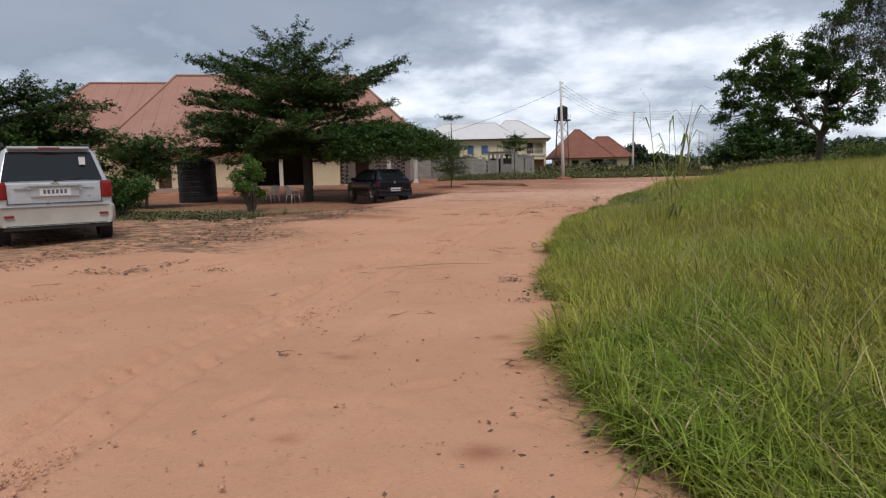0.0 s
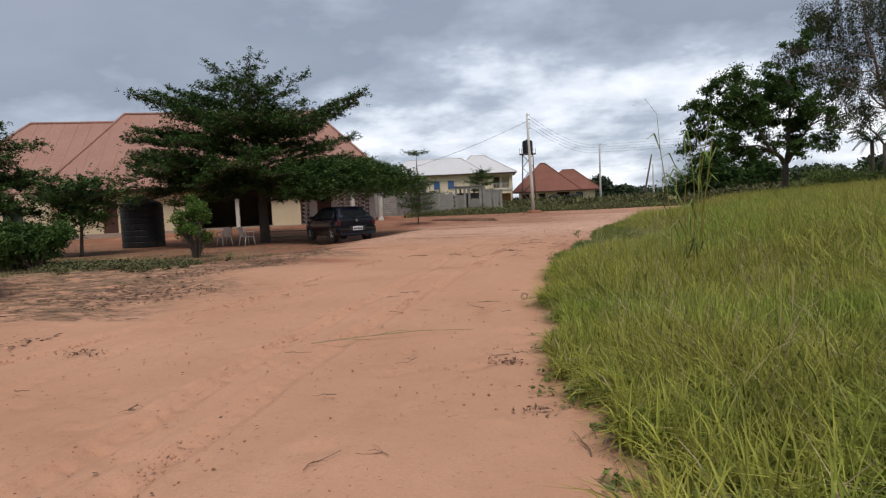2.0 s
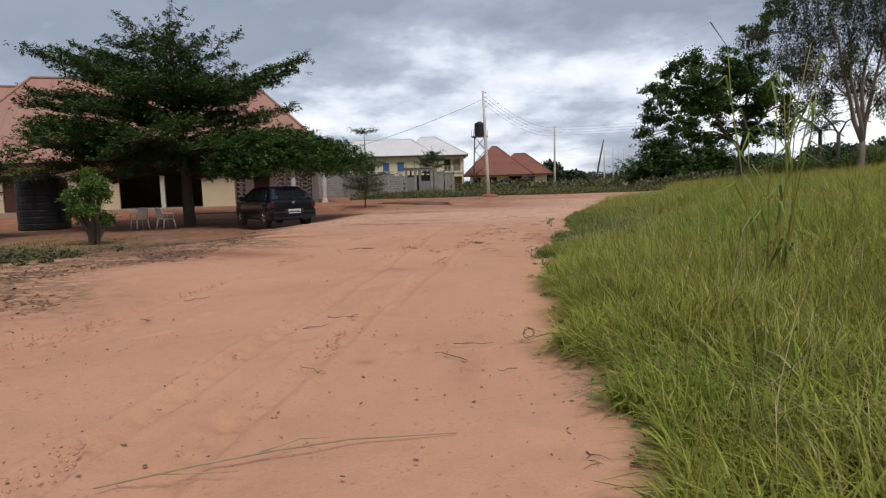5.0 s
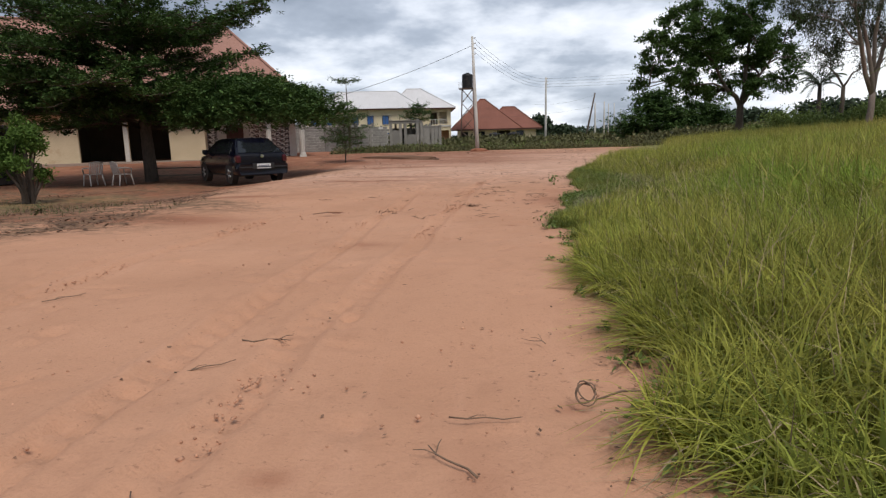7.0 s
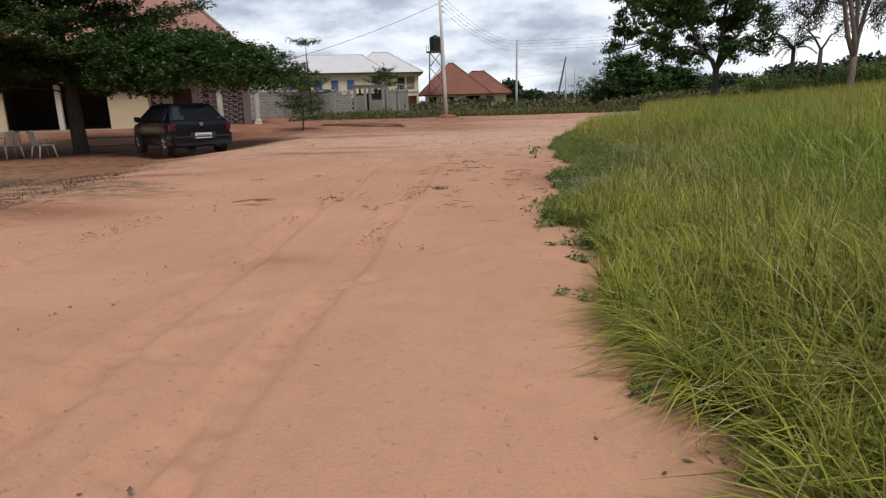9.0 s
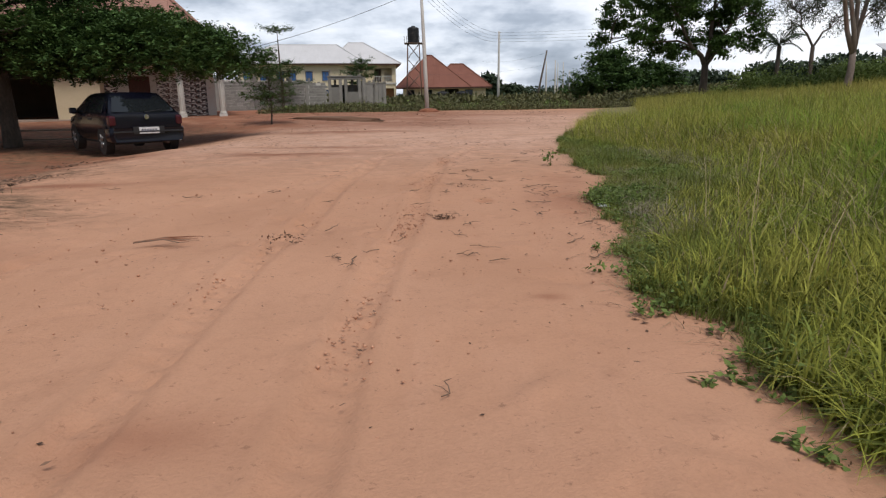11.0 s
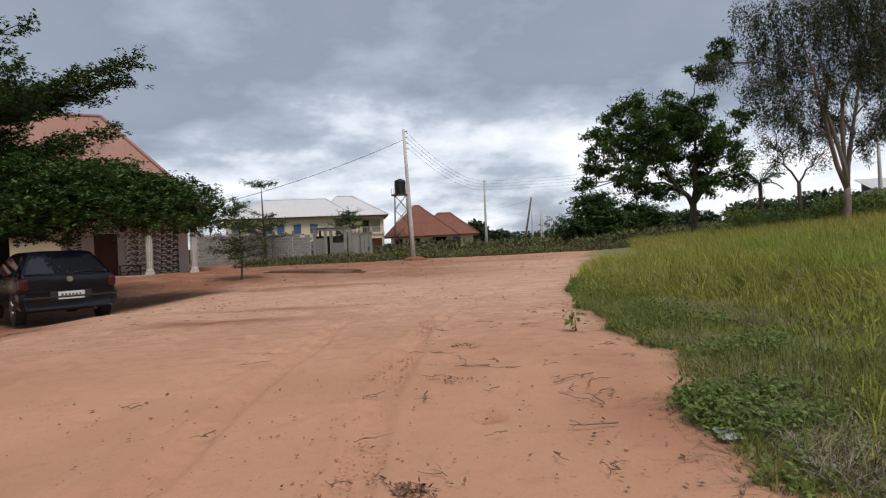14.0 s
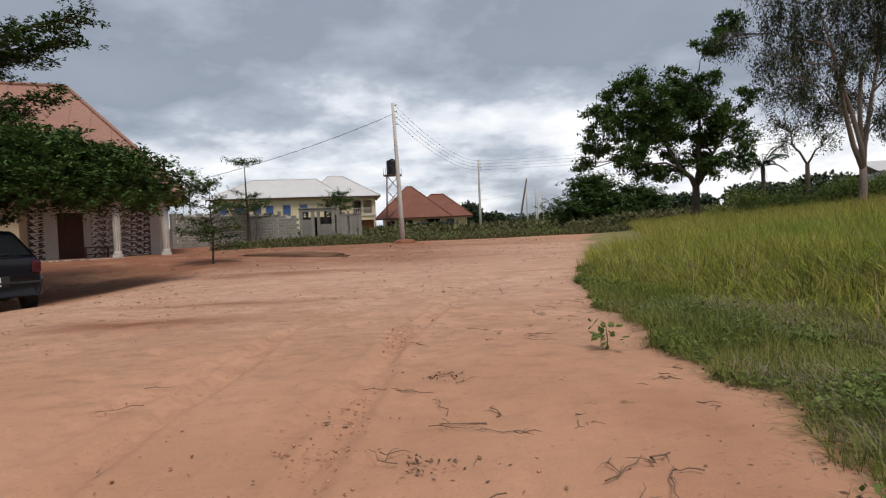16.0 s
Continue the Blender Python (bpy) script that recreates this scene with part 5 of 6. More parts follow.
# the umbrella tree in front of the house, its long low limb reaching over the hatchback
TZ = zat(-12.4, 26.5)
tiered_tree("umbrella_tree", (-12.4, 26.5, TZ), (-13.4, 27.6, 8.5), 0.24,
            [(2.3, 10, 4.6, -0.2), (3.0, 9, 5.2, 0.5), (4.2, 8, 4.3, 1.0), (5.4, 7, 3.6, 1.4), (6.4, 6, 2.9, 1.4), (7.3, 5, 1.7, 1.3), (8.1, 4, 0.8, 0.8)],
            "large dark green tree with layered flat limbs", seed=17, size=0.125, dens=2.2, thick=0.075,
            extra=[(3.1, -0.28, 7.0, -0.2), (3.2, -0.08, 6.8, -0.1), (3.2, 0.14, 6.2, 0.1), (3.0, -0.5, 6.4, -0.3), (3.1, -0.2, 5.6, 0.2), (2.9, -0.36, 5.6, -0.2), (3.1, 0.02, 5.2, 0.2), (2.9, -0.62, 5.6, -0.3), (2.8, -0.14, 6.4, -0.3), (2.6, -0.24, 6.2, -0.2),
                   (5.4, 3.7, 5.2, 1.9), (5.6, 3.4, 4.6, 2.1), (5.3, 0.25, 5.6, 2.1), (5.2, 0.5, 5.2, 1.9), (3.1, 3.35, 5.6, 1.5), (2.9, 3.8, 5.2, 1.2), (2.7, 3.0, 6.0, 0.6), (4.2, 3.6, 5.6, 1.0), (4.6, 3.9, 5.2, 0.9), (3.6, 4.2, 5.2, 0.5), (3.5, 3.3, 6.4, 0.5), (3.7, 5.2, 4.4, 0.3), (4.6, 5.4, 4.2, 0.9), (3.0, 4.6, 4.6, -0.3), (3.2, 3.9, 6.2, -0.2), (5.0, 4.4, 4.6, 1.0), (5.9, 4.7, 3.8, 1.2), (6.3, 3.6, 3.6, 1.4), (5.0, 5.0, 4.8, 0.6), (4.2, 4.6, 5.2, 0.4), (6.0, 5.3, 3.4, 1.2), (4.4, 5.8, 4.4, 0.9), (2.6, 3.5, 6.2, -0.4)],
            dome=(4.9, -0.9, 2.65, 2.7, 2.8, 1.1, 620))
tiered_tree("umbrella_tree", (-22.8, 17.8, zat(-22.8, 17.8)), (-22.9, 18.0, 5.1), 0.17,
            [(1.8, 9, 3.3, -0.1), (2.3, 9, 3.7, 0.2), (2.9, 9, 3.9, 0.5), (3.4, 8, 3.7, 0.7), (3.9, 8, 3.4, 0.9), (4.5, 7, 2.8, 0.8)], "dark green layered tree behind the parked silver car", seed=5, size=0.14, dens=3.2, thick=0.16)
tiered_tree("sapling", (-5.95, 33.2, zat(-5.95, 33.2)), (-5.95, 33.2, 2.9), 0.035,
            [(0.75, 5, 0.95, 0.1), (1.15, 6, 1.15, 0.15), (1.6, 5, 0.85, 0.15), (2.1, 4, 0.45, 0.15), (2.6, 4, 0.25, 0.1)], "young tree with flat layered twigs beside the house", "leaf_mid", seed=3, size=0.10, dens=0.9)
tiered_tree("sapling", (-10.6, 56.0, zat(-10.6, 56)), (-10.7, 56.0, 6.3), 0.12,
            [(2.3, 6, 2.3, 0.2), (2.8, 6, 2.0, 0.2), (3.4, 4, 1.2, 0.2), (5.9, 6, 1.0, 0.15)], "slim young umbrella tree before the block fence", seed=8, size=0.14, dens=0.9)
tiered_tree("sapling", (-14.0, 54.0, zat(-14, 54)), (-14.0, 54.0, 5.6), 0.06,
            [(3.2, 5, 0.9, 0.6), (4.2, 5, 0.8, 0.5), (5.0, 4, 0.6, 0.4)], "thin sparse young tree behind the veranda", "leaf_mid", seed=9, size=0.14, dens=0.3)
tiered_tree("sapling", (-8.0, 92.0, zat(-8, 92)), (-8.0, 92.0, 6.0), 0.10,
            [(2.6, 5, 1.6, 0.3), (3.6, 6, 2.2, 0.4), (4.6, 6, 1.8, 0.4), (5.4, 4, 1.0, 0.4)], "small layered tree before the two-storey house", seed=10, size=0.22, dens=1.2)

# trees beyond the field
BROAD = [(-6.6, 3.7, 0.8), (-6.0, 6.2, 1.5), (-4.4, 8.0, 1.6), (-5.6, 4.8, 1.4), (-2.6, 9.0, 1.1), (-0.6, 8.9, 1.5), (3.6, 7.6, 1.0), (-2.9, 5.4, 2.0), (0.4, 6.2, 2.0), (-4.0, 6.4, 1.8), (-3.2, 7.0, 2.1), (-4.4, 4.2, 1.8), (-1.6, 5.0, 2.2), (-0.2, 7.2, 2.3),
         (0.2, 10.2, 1.3), (1.5, 11.8, 1.1), (1.5, 8.6, 1.8), (2.8, 6.4, 1.6), (4.3, 5.2, 1.2), (0.9, 4.6, 1.9), (-1.3, 3.0, 1.5), (2.3, 3.6, 1.3), (-2.9, 3.2, 1.3), (0.6, 2.9, 1.3)]
GUM = [(-6.0, 8.8, 0.9), (-5.0, 7.4, 1.0), (-4.0, 9.2, 1.3), (-3.4, 6.4, 1.0), (-2.4, 8.4, 1.3), (-2.2, 5.0, 0.8), (-1.2, 9.8, 1.4), (-1.4, 7.0, 1.1), (0.2, 8.6, 1.3), (0.5, 6.0, 1.0),
       (1.3, 7.2, 1.1), (1.1, 4.4, 0.8), (1.4, 10.0, 1.4), (2.6, 8.6, 1.3), (2.2, 5.8, 1.0), (-3.0, 11.0, 1.5), (0.0, 12.0, 1.6), (-5.0, 10.8, 1.2), (2.8, 11.0, 1.4),
       (4.3, 9.5, 1.6), (4.6, 7.4, 1.4), (3.6, 5.8, 1.1), (3.6, 12.2, 1.6), (-0.8, 11.2, 1.6), (5.2, 11.0, 1.6)]
lobed_tree("broad_tree", 21.9, 54.5, 2.6, 0.27, [(dx * 1.16, dz * 1.12 + 0.5, r * 0.80) for dx, dz, r in BROAD], "broad dark green tree standing at the field's edge", "leaf_mid", "bark", 24, 3300, 0.25, 2.4, 0.25, stems=[(-2.6, 0.3, 6.4), (0.5, -0.2, 9.0), (2.2, 0.4, 5.8)])
lobed_tree("eucalyptus_tree", 23.7, 40.6, 2.0, 0.18, GUM, "tall pale-barked eucalyptus with sparse hanging leaves", "leaf_olive", "bark_pale", 33, 3700, 0.19, 1.6, 0.15, droop=0.6, narrow=0.24, stems=[(-1.0, 0.2, 9.0), (0.45, 0.0, 9.8), (-2.3, -0.5, 9.2), (1.2, 0.4, 8.6)])
lobed_tree("eucalyptus_tree", 27.6, 50.5, 3.0, 0.15, [(-2.2, 6.0, 0.9), (-1.2, 7.4, 1.0), (0.4, 7.9, 1.0), (1.4, 6.2, 0.9), (-0.4, 5.6, 0.8), (2.2, 7.4, 0.8), (-2.8, 7.4, 0.8), (-1.6, 4.6, 0.8), (1.0, 4.8, 0.8), (0.2, 9.0, 0.9), (-1.8, 8.6, 0.8)], "slender sparse tree beside the eucalyptus", "leaf_olive", "bark", 35, 1700, 0.18, 1.0, 0.16, droop=0.3, narrow=0.3)
tiered_tree("umbrella_tree", (24.6, 88, zat(24.6, 88)), (24.6, 88, zat(24.6, 88) + 6.6), 0.2, [(0.5, 9, 4.6, 0.1), (1.5, 9, 4.8, 0.2), (2.5, 8, 4.2, 0.2), (3.5, 8, 3.3, 0.3), (4.5, 7, 2.4, 0.3), (5.6, 5, 1.4, 0.3)], "dark layered tree like a cone beside the track", "leaf_dark", seed=71, size=0.44, dens=2.0, thick=0.3)
tiered_tree("umbrella_tree", (31.2, 90, zat(31.2, 90)), (31.2, 90, zat(31.2, 90) + 4.4), 0.16, [(0.5, 9, 3.8, 0.1), (1.5, 8, 3.8, 0.2), (2.5, 8, 3.2, 0.2), (3.5, 6, 2.2, 0.3)], "low dark layered tree beside the track", "leaf_dark", seed=72, size=0.44, dens=2.0, thick=0.3)
for i, (x, y, r, h) in enumerate(((24.8, 46.5, 2.4, 1.7), (28.5, 45.5, 2.6, 1.8), (32, 46, 2.6, 1.6), (26.8, 43, 2.0, 1.2), (34, 43, 2.8, 1.8), (29, 41, 2.2, 1.3), (23, 49.5, 2.3, 1.9), (37, 44, 3, 2.2), (30, 49, 2.6, 2.2))):
    shrub("hedge_shrub", x, y, r, h * 0.78, "dense green shrub in the hedge behind the field", "weed", 80 + i, 3600, 0.2, 0.02, "hedge shrubs", "shrub", 12)

# palm behind the hedge
palm = thing("palm_tree", "palm with arching fronds behind the hedge", "tree", pose(35.2, 68.0, zat(35.2, 68)))
part("trunk", tube([(0, 0, -0.2), (0.05, 0, 2.1), (0, 0, 4.2)], [0.24, 0.2, 0.18], 10), M["bark"], palm)
prs = np.random.RandomState(4)
for k in range(24):
    a, rise = 2 * math.pi * k / 24 + prs.normal(0, 0.1), prs.uniform(0.5, 2.4)
    bm = bmesh.new()
    pts = [Vector((math.cos(a) * 2.1 * t, math.sin(a) * 2.1 * t, 4.2 + rise * 1.7 * t - 2.0 * t * t)) for t in (0, 0.25, 0.5, 0.75, 1.0)]
    tube(pts, [0.03, 0.025, 0.02, 0.012, 0.005], 4, bm)
    side = Vector((-math.sin(a), math.cos(a), 0))
    for i in range(26):
        t = 0.12 + 0.88 * i / 26
        q = Vector((math.cos(a) * 2.1 * t, math.sin(a) * 2.1 * t, 4.2 + rise * 1.7 * t - 2.0 * t * t))
        out = Vector((math.cos(a), math.sin(a), 0))
        for s in (-1, 1):
            e = q + side * s * 0.5 * (1.1 - t * 0.7) + out * 0.22 - Vector((0, 0, 0.2))
            bm.faces.new([bm.verts.new(p) for p in (q, q + out * 0.10, e)])
    part("frond", bm, M["leaf_far"], palm)

# yard shrubs
shrub("yard_bush", -10.55, 17.3, 0.60, 2.3, "light green leafy bush at the yard's edge", "leaf_bright", 44, 5200, 0.11, 0.10, lobes=22)
shrub("yard_bush", -11.6, 11.7, 0.9, 1.35, "dense dark green shrub beside the parked car", "leaf_mid", 42, 7500, 0.12, 0.05, lobes=14)
shrub("yard_bush", -12.9, 12.5, 0.85, 1.2, "dense dark green shrub beside the parked car", "leaf_mid", 46, 4500, 0.12, 0.05, lobes=10)
tiered_tree("yard_tree", (-17.6, 20.3, zat(-17.6, 20.3)), (-17.5, 20.3, 3.3), 0.07,
            [(1.3, 6, 1.3, 0.2), (1.8, 7, 1.7, 0.3), (2.4, 7, 1.8, 0.3), (2.9, 5, 1.3, 0.3)], "small dark leafy tree in the yard", seed=43, size=0.15, dens=2.2, thick=0.2)

# far woods on the skyline
rs = np.random.RandomState(77)
at = []
for _ in range(170):
    x = rs.uniform(-160, 200)
    y = rs.uniform(150, 230) + abs(x) * 0.1
    if -30 < x < 12 and y < 170:
        continue
    h, r = rs.uniform(1.6, 3.8), rs.uniform(3, 7)
    u = rs.normal(0, 1, (900, 3))
    u /= np.linalg.norm(u, axis=1)[:, None]
    q = u * rs.beta(3, 1.2, 900)[:, None] * np.array([r, r * 0.6, h * 0.55])
    at.append(q + np.array([x, y, zat(x, y) + h * 0.5]))
for x, y, r, h in ((12.5, 128, 3.0, 5.4), (17.5, 132, 3.4, 3.4), (46, 108, 6, 4), (54, 100, 6, 4.5), (62, 96, 7, 5), (70, 88, 7, 5)):
    u = rs.normal(0, 1, (3000, 3))
    u /= np.linalg.norm(u, axis=1)[:, None]
    at.append(u * rs.beta(3, 1.2, 3000)[:, None] * np.array([r, r * 0.6, h * 0.5]) + np.array([x, y, zat(x, y) + h * 0.5]))
woods = linked("far_woods", leaf_mesh("far_woods", np.concatenate(at), 0.6, 0.7, rs, 0.8), M["leaf_far"])
tagged(woods, "distant dark green woods on the skyline", "woods", kind="stuff")

# ---------------------------------------------------------------- grass and weeds


def blades(name, x, y, length, width, lean, rs, segs=3, base=None, lay=0.0):
    """Bent tapering grass blades rooted at x, y."""
    n = len(x)
    az = rs.uniform(0, 2 * np.pi, n)
    ld = np.stack([np.cos(az), np.sin(az)], -1) * rs.uniform(0.25, 1.45, n)[:, None] + np.array(lean)[None]
    swirl = 1.7 * np.sin(x * 2.1 + 1.3 * np.sin(y * 1.9)) + 1.5 * np.sin(y * 2.7 + 1.1 * np.sin(x * 3.1))
    ld += 0.38 * np.stack([np.cos(swirl), np.sin(swirl)], -1)
    root = np.stack([x, y, (gz(x, y) if base is None else base) - 0.01], -1)
    side = np.stack([-np.sin(az), np.cos(az), np.zeros(n)], -1)
    rows = []
    for i in range(segs + 1):
        t = i / segs
        c = root.copy()
        c[:, :2] += ld * (length * (t ** 1.7) * 0.75)[:, None]
        c[:, 2] += length * (t - 0.46 * t * t * np.linalg.norm(ld, axis=1)) * (1 - lay)
        w = (width * (1.0 if i == 0 else (1 - t) ** 0.8 + 0.06))[:, None] * 0.5
        rows += [c - side * w, c + side * w]
    v = np.stack(rows, 1).reshape(-1, 3)
    k = 2 * (segs + 1)
    o = (np.arange(n) * k)[:, None]
    f = np.concatenate([o + np.array([2 * i, 2 * i + 1, 2 * i + 3, 2 * i + 2]) for i in range(segs)], 0)
    return mesh_np(name, v, f)


def tall_from(y):
    """Gap between the edge and the tall grass: a trodden margin of low creeping weeds farther on."""
    y = np.asarray(y, float)
    return 0.04 + 1.05 * sstep(11.4, 13.6, y) * (1 - sstep(16.2, 20.5, y)) + 0.20 * sstep(8.5, 10, y) * (1 - sstep(18, 23, y)) + 0.07 * np.sin(y * 1.7) + 0.06 * np.sin(y * 4.9)


def patchy(x, y):
    return 0.5 + 0.25 * np.sin(x * 1.3 + 0.8 * np.sin(y * 0.7)) + 0.25 * np.sin(y * 1.1 + 1.2 * np.sin(x * 0.6 + 1))


rs = np.random.RandomState(9)


def scatter(n, y0, y1, w0, w1, power=1.0):
    y = rs.uniform(y0, y1, n)
    x = grass_edge(y) + w0 + (w1 - w0) * rs.uniform(0, 1, n) ** power
    return x, y


def field(name, n, y0, y1, w0, w1, ln, wd, segs, material, label, power=1.0, lean=(-0.30, -0.05)):
    x, y = scatter(n, y0, y1, w0, w1, power)
    off = x - grass_edge(y) - tall_from(y)
    keep = off > -0.02
    x, y, off = x[keep], y[keep], off[keep]
    margin = sstep(8.0, 12.0, y) * (1 - sstep(18, 24, y))
    rise = 0.55 - 0.27 * margin + (0.45 + 0.27 * margin) * np.clip(off / (0.9 + 1.9 * margin), 0, 1)
    length = ln * rise * rs.uniform(0.55, 1.25, len(x)) * (0.72 + 0.5 * patchy(x, y))
    ob = linked(name, blades(name, x, y, length, wd * rs.uniform(0.6, 1.4, len(x)), lean, rs, segs), material)
    return tagged(ob, label, "grass", kind="stuff")


field("tall_grass", 104000, -4.2, 10.5, 0.0, 3.2, 0.46, 0.0115, 3, M["grass"], "tall bright green grass leaning over the track", 1.35, (-0.30, -0.18))
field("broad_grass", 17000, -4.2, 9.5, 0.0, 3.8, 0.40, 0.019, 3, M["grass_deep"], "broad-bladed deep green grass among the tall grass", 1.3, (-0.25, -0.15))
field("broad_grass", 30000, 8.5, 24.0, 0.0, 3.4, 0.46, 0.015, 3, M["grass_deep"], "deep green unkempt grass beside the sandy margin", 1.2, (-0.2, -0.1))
field("dry_blades", 13000, -4.2, 24.0, 0.0, 5.0, 0.46, 0.010, 3, M["straw"], "dry yellow blades among the green grass", 1.3, (-0.3, -0.1))
field("tall_grass", 52000, 9.0, 27.0, 0.3, 5.5, 0.60, 0.014, 3, M["grass"], "tall green grass along the track", 1.15)
field("field_grass", 66000, -3.0, 30.0, 2.9, 13.0, 0.62, 0.022, 2, M["grass"], "dense field of tall green grass", 1.3)
field("seeding_grass", 72000, 6.0, 62.0, 2.6, 26.0, 0.70, 0.03, 2, M["grass_far"], "yellowish seeding grass across the field", 1.1)
x, y = scatter(6500, -4.0, 30.0, 0.2, 9.0, 1.2)
keep = x - grass_edge(y) - tall_from(y) > 0.35
x, y = x[keep], y[keep]
tagged(linked("grass_stalks", blades("grass_stalks", x, y, rs.uniform(0.5, 0.95, len(x)), np.full(len(x), 0.005), (-0.1, 0), rs, 3), M["straw"]), "thin dry seed stalks among the grass", "grass", kind="stuff")
x, y = scatter(30000, -4.0, 22.0, -0.10, 0.45)
keep = patchy(x * 2.3, y * 2.9) + rs.normal(0, 0.15, len(x)) > 0.42
x, y = x[keep], y[keep]
tagged(linked("dry_straw", blades("dry_straw", x, y, rs.uniform(0.05, 0.22, len(x)), np.full(len(x), 0.005), (-0.4, -0.1), rs, 2, lay=0.8), M["straw"]), "dry flattened straw along the track's edge", "straw", kind="stuff")
x, y = scatter(9000, -4.0, 24.0, -0.16, 0.35)
keep = patchy(x * 1.9 + 2, y * 3.3) + rs.normal(0, 0.12, len(x)) > 0.5
x, y = x[keep], y[keep]
tagged(linked("dead_grass", blades("dead_grass", x, y, rs.uniform(0.06, 0.26, len(x)), np.full(len(x), 0.006), (-0.3, -0.1), rs, 2, lay=0.75), M["dead_grass"]), "dead brown grass at the track's edge", "straw", kind="stuff")
# the trodden margin: dry grey tangle, short grass, leafy weeds in clumps
y = rs.uniform(11.0, 19.5, 26000)
x = grass_edge(y) + 0.18 + (tall_from(y) + 0.35) * rs.uniform(0, 1, len(y))
keep = patchy(x * 2.4, y * 1.7 + 1) + rs.normal(0, 0.14, len(x)) > 0.40
x, y = x[keep], y[keep]
tagged(linked("dry_tangle", blades("dry_tangle", x, y, rs.uniform(0.12, 0.38, len(x)), np.full(len(x), 0.006), (-0.1, -0.1), rs, 3, lay=0.55), M["dead_grey"]), "dry grey tangle of dead grass on the margin", "straw", kind="stuff")
y = rs.uniform(8.6, 24.0, 60000)
x = grass_edge(y) + 0.02 + (tall_from(y) + 0.5) * rs.uniform(0, 1, len(y))
tagged(linked("low_grass", blades("low_grass", x, y, rs.uniform(0.05, 0.21, len(x)) * (0.5 + patchy(x * 1.9, y * 1.9)), np.full(len(x), 0.007), (-0.2, 0), rs, 2), M["grass_low"]), "short creeping grass on the trodden margin", "grass", kind="stuff")


def leaf_clumps(name, cx, cy, radius, height, per, size, material, label):
    """Low leafy plants: each a small dome of broad leaves."""
    m = len(cx)
    u = rs.normal(0, 1, (m, per, 3))
    u /= np.linalg.norm(u, axis=2)[:, :, None]
    rad = rs.uniform(0.3, 1.0, (m, per))
    px = cx[:, None] + u[:, :, 0] * rad * radius[:, None]
    py = cy[:, None] + u[:, :, 1] * rad * radius[:, None]
    pz = gz(px, py) + 0.015 + np.abs(u[:, :, 2]) * rad * height[:, None]
    me = leaf_mesh(name, np.stack([px, py, pz], -1).reshape(-1, 3), size, 0.5, rs, 0.62)
    return tagged(linked(name, me, material), label, "weeds", kind="stuff")


cy = 12.4 + 9.6 * rs.beta(0.9, 1.5, 760)
cx = grass_edge(cy) + 0.05 + (0.15 + 0.75 * tall_from(cy)) * rs.beta(0.9, 1.5, 760)
keep = patchy(cx * 2.7, cy * 3.3) + rs.normal(0, 0.15, 760) > 0.52
cx, cy = cx[keep], cy[keep]
leaf_clumps("creeping_weeds", cx, cy, rs.uniform(0.05, 0.20, len(cx)), rs.uniform(0.04, 0.15, len(cx)), 70, 0.034, M["weed"], "low broad-leaved green weeds beside the track")
cy = rs.uniform(8.5, 13.0, 160)
cx = grass_edge(cy) + rs.uniform(0.0, 0.5, 160)
leaf_clumps("creeping_weeds", cx, cy, rs.uniform(0.04, 0.12, 160), rs.uniform(0.03, 0.12, 160), 40, 0.026, M["weed"], "low broad-leaved green weeds beside the track")
cy = rs.uniform(-2.0, 11.0, 120)
cx = grass_edge(cy) + rs.normal(0.02, 0.09, 120)
leaf_clumps("creeping_weeds", cx, cy, rs.uniform(0.03, 0.09, 120), rs.uniform(0.02, 0.07, 120), 22, 0.032, M["weed"], "small leafy weeds creeping out over the sand")
t = rs.uniform(0, 1, 420)
cx, cy = -6.9 - 6.6 * t + rs.normal(0, 0.35, 420), 10.6 + 3.1 * t + rs.normal(0, 0.75, 420)
leaf_clumps("yard_weeds", cx, cy, rs.uniform(0.10, 0.32, 420), rs.uniform(0.04, 0.22, 420), 60, 0.065, M["weed_dull"], "dull green low weeds along the edge of the yard")
cx = rs.uniform(-9.0, 14.0, 170)
cy = 45.6 + 0.22 * cx + rs.gamma(1.6, 3.5, 170)
leaf_clumps("roadside_bushes", cx, cy, rs.uniform(0.2, 0.8, 170), rs.gamma(1.6, 0.16, 170) + 0.08, 60, 0.13, M["weed"], "uneven leafy bushes on the far roadside")

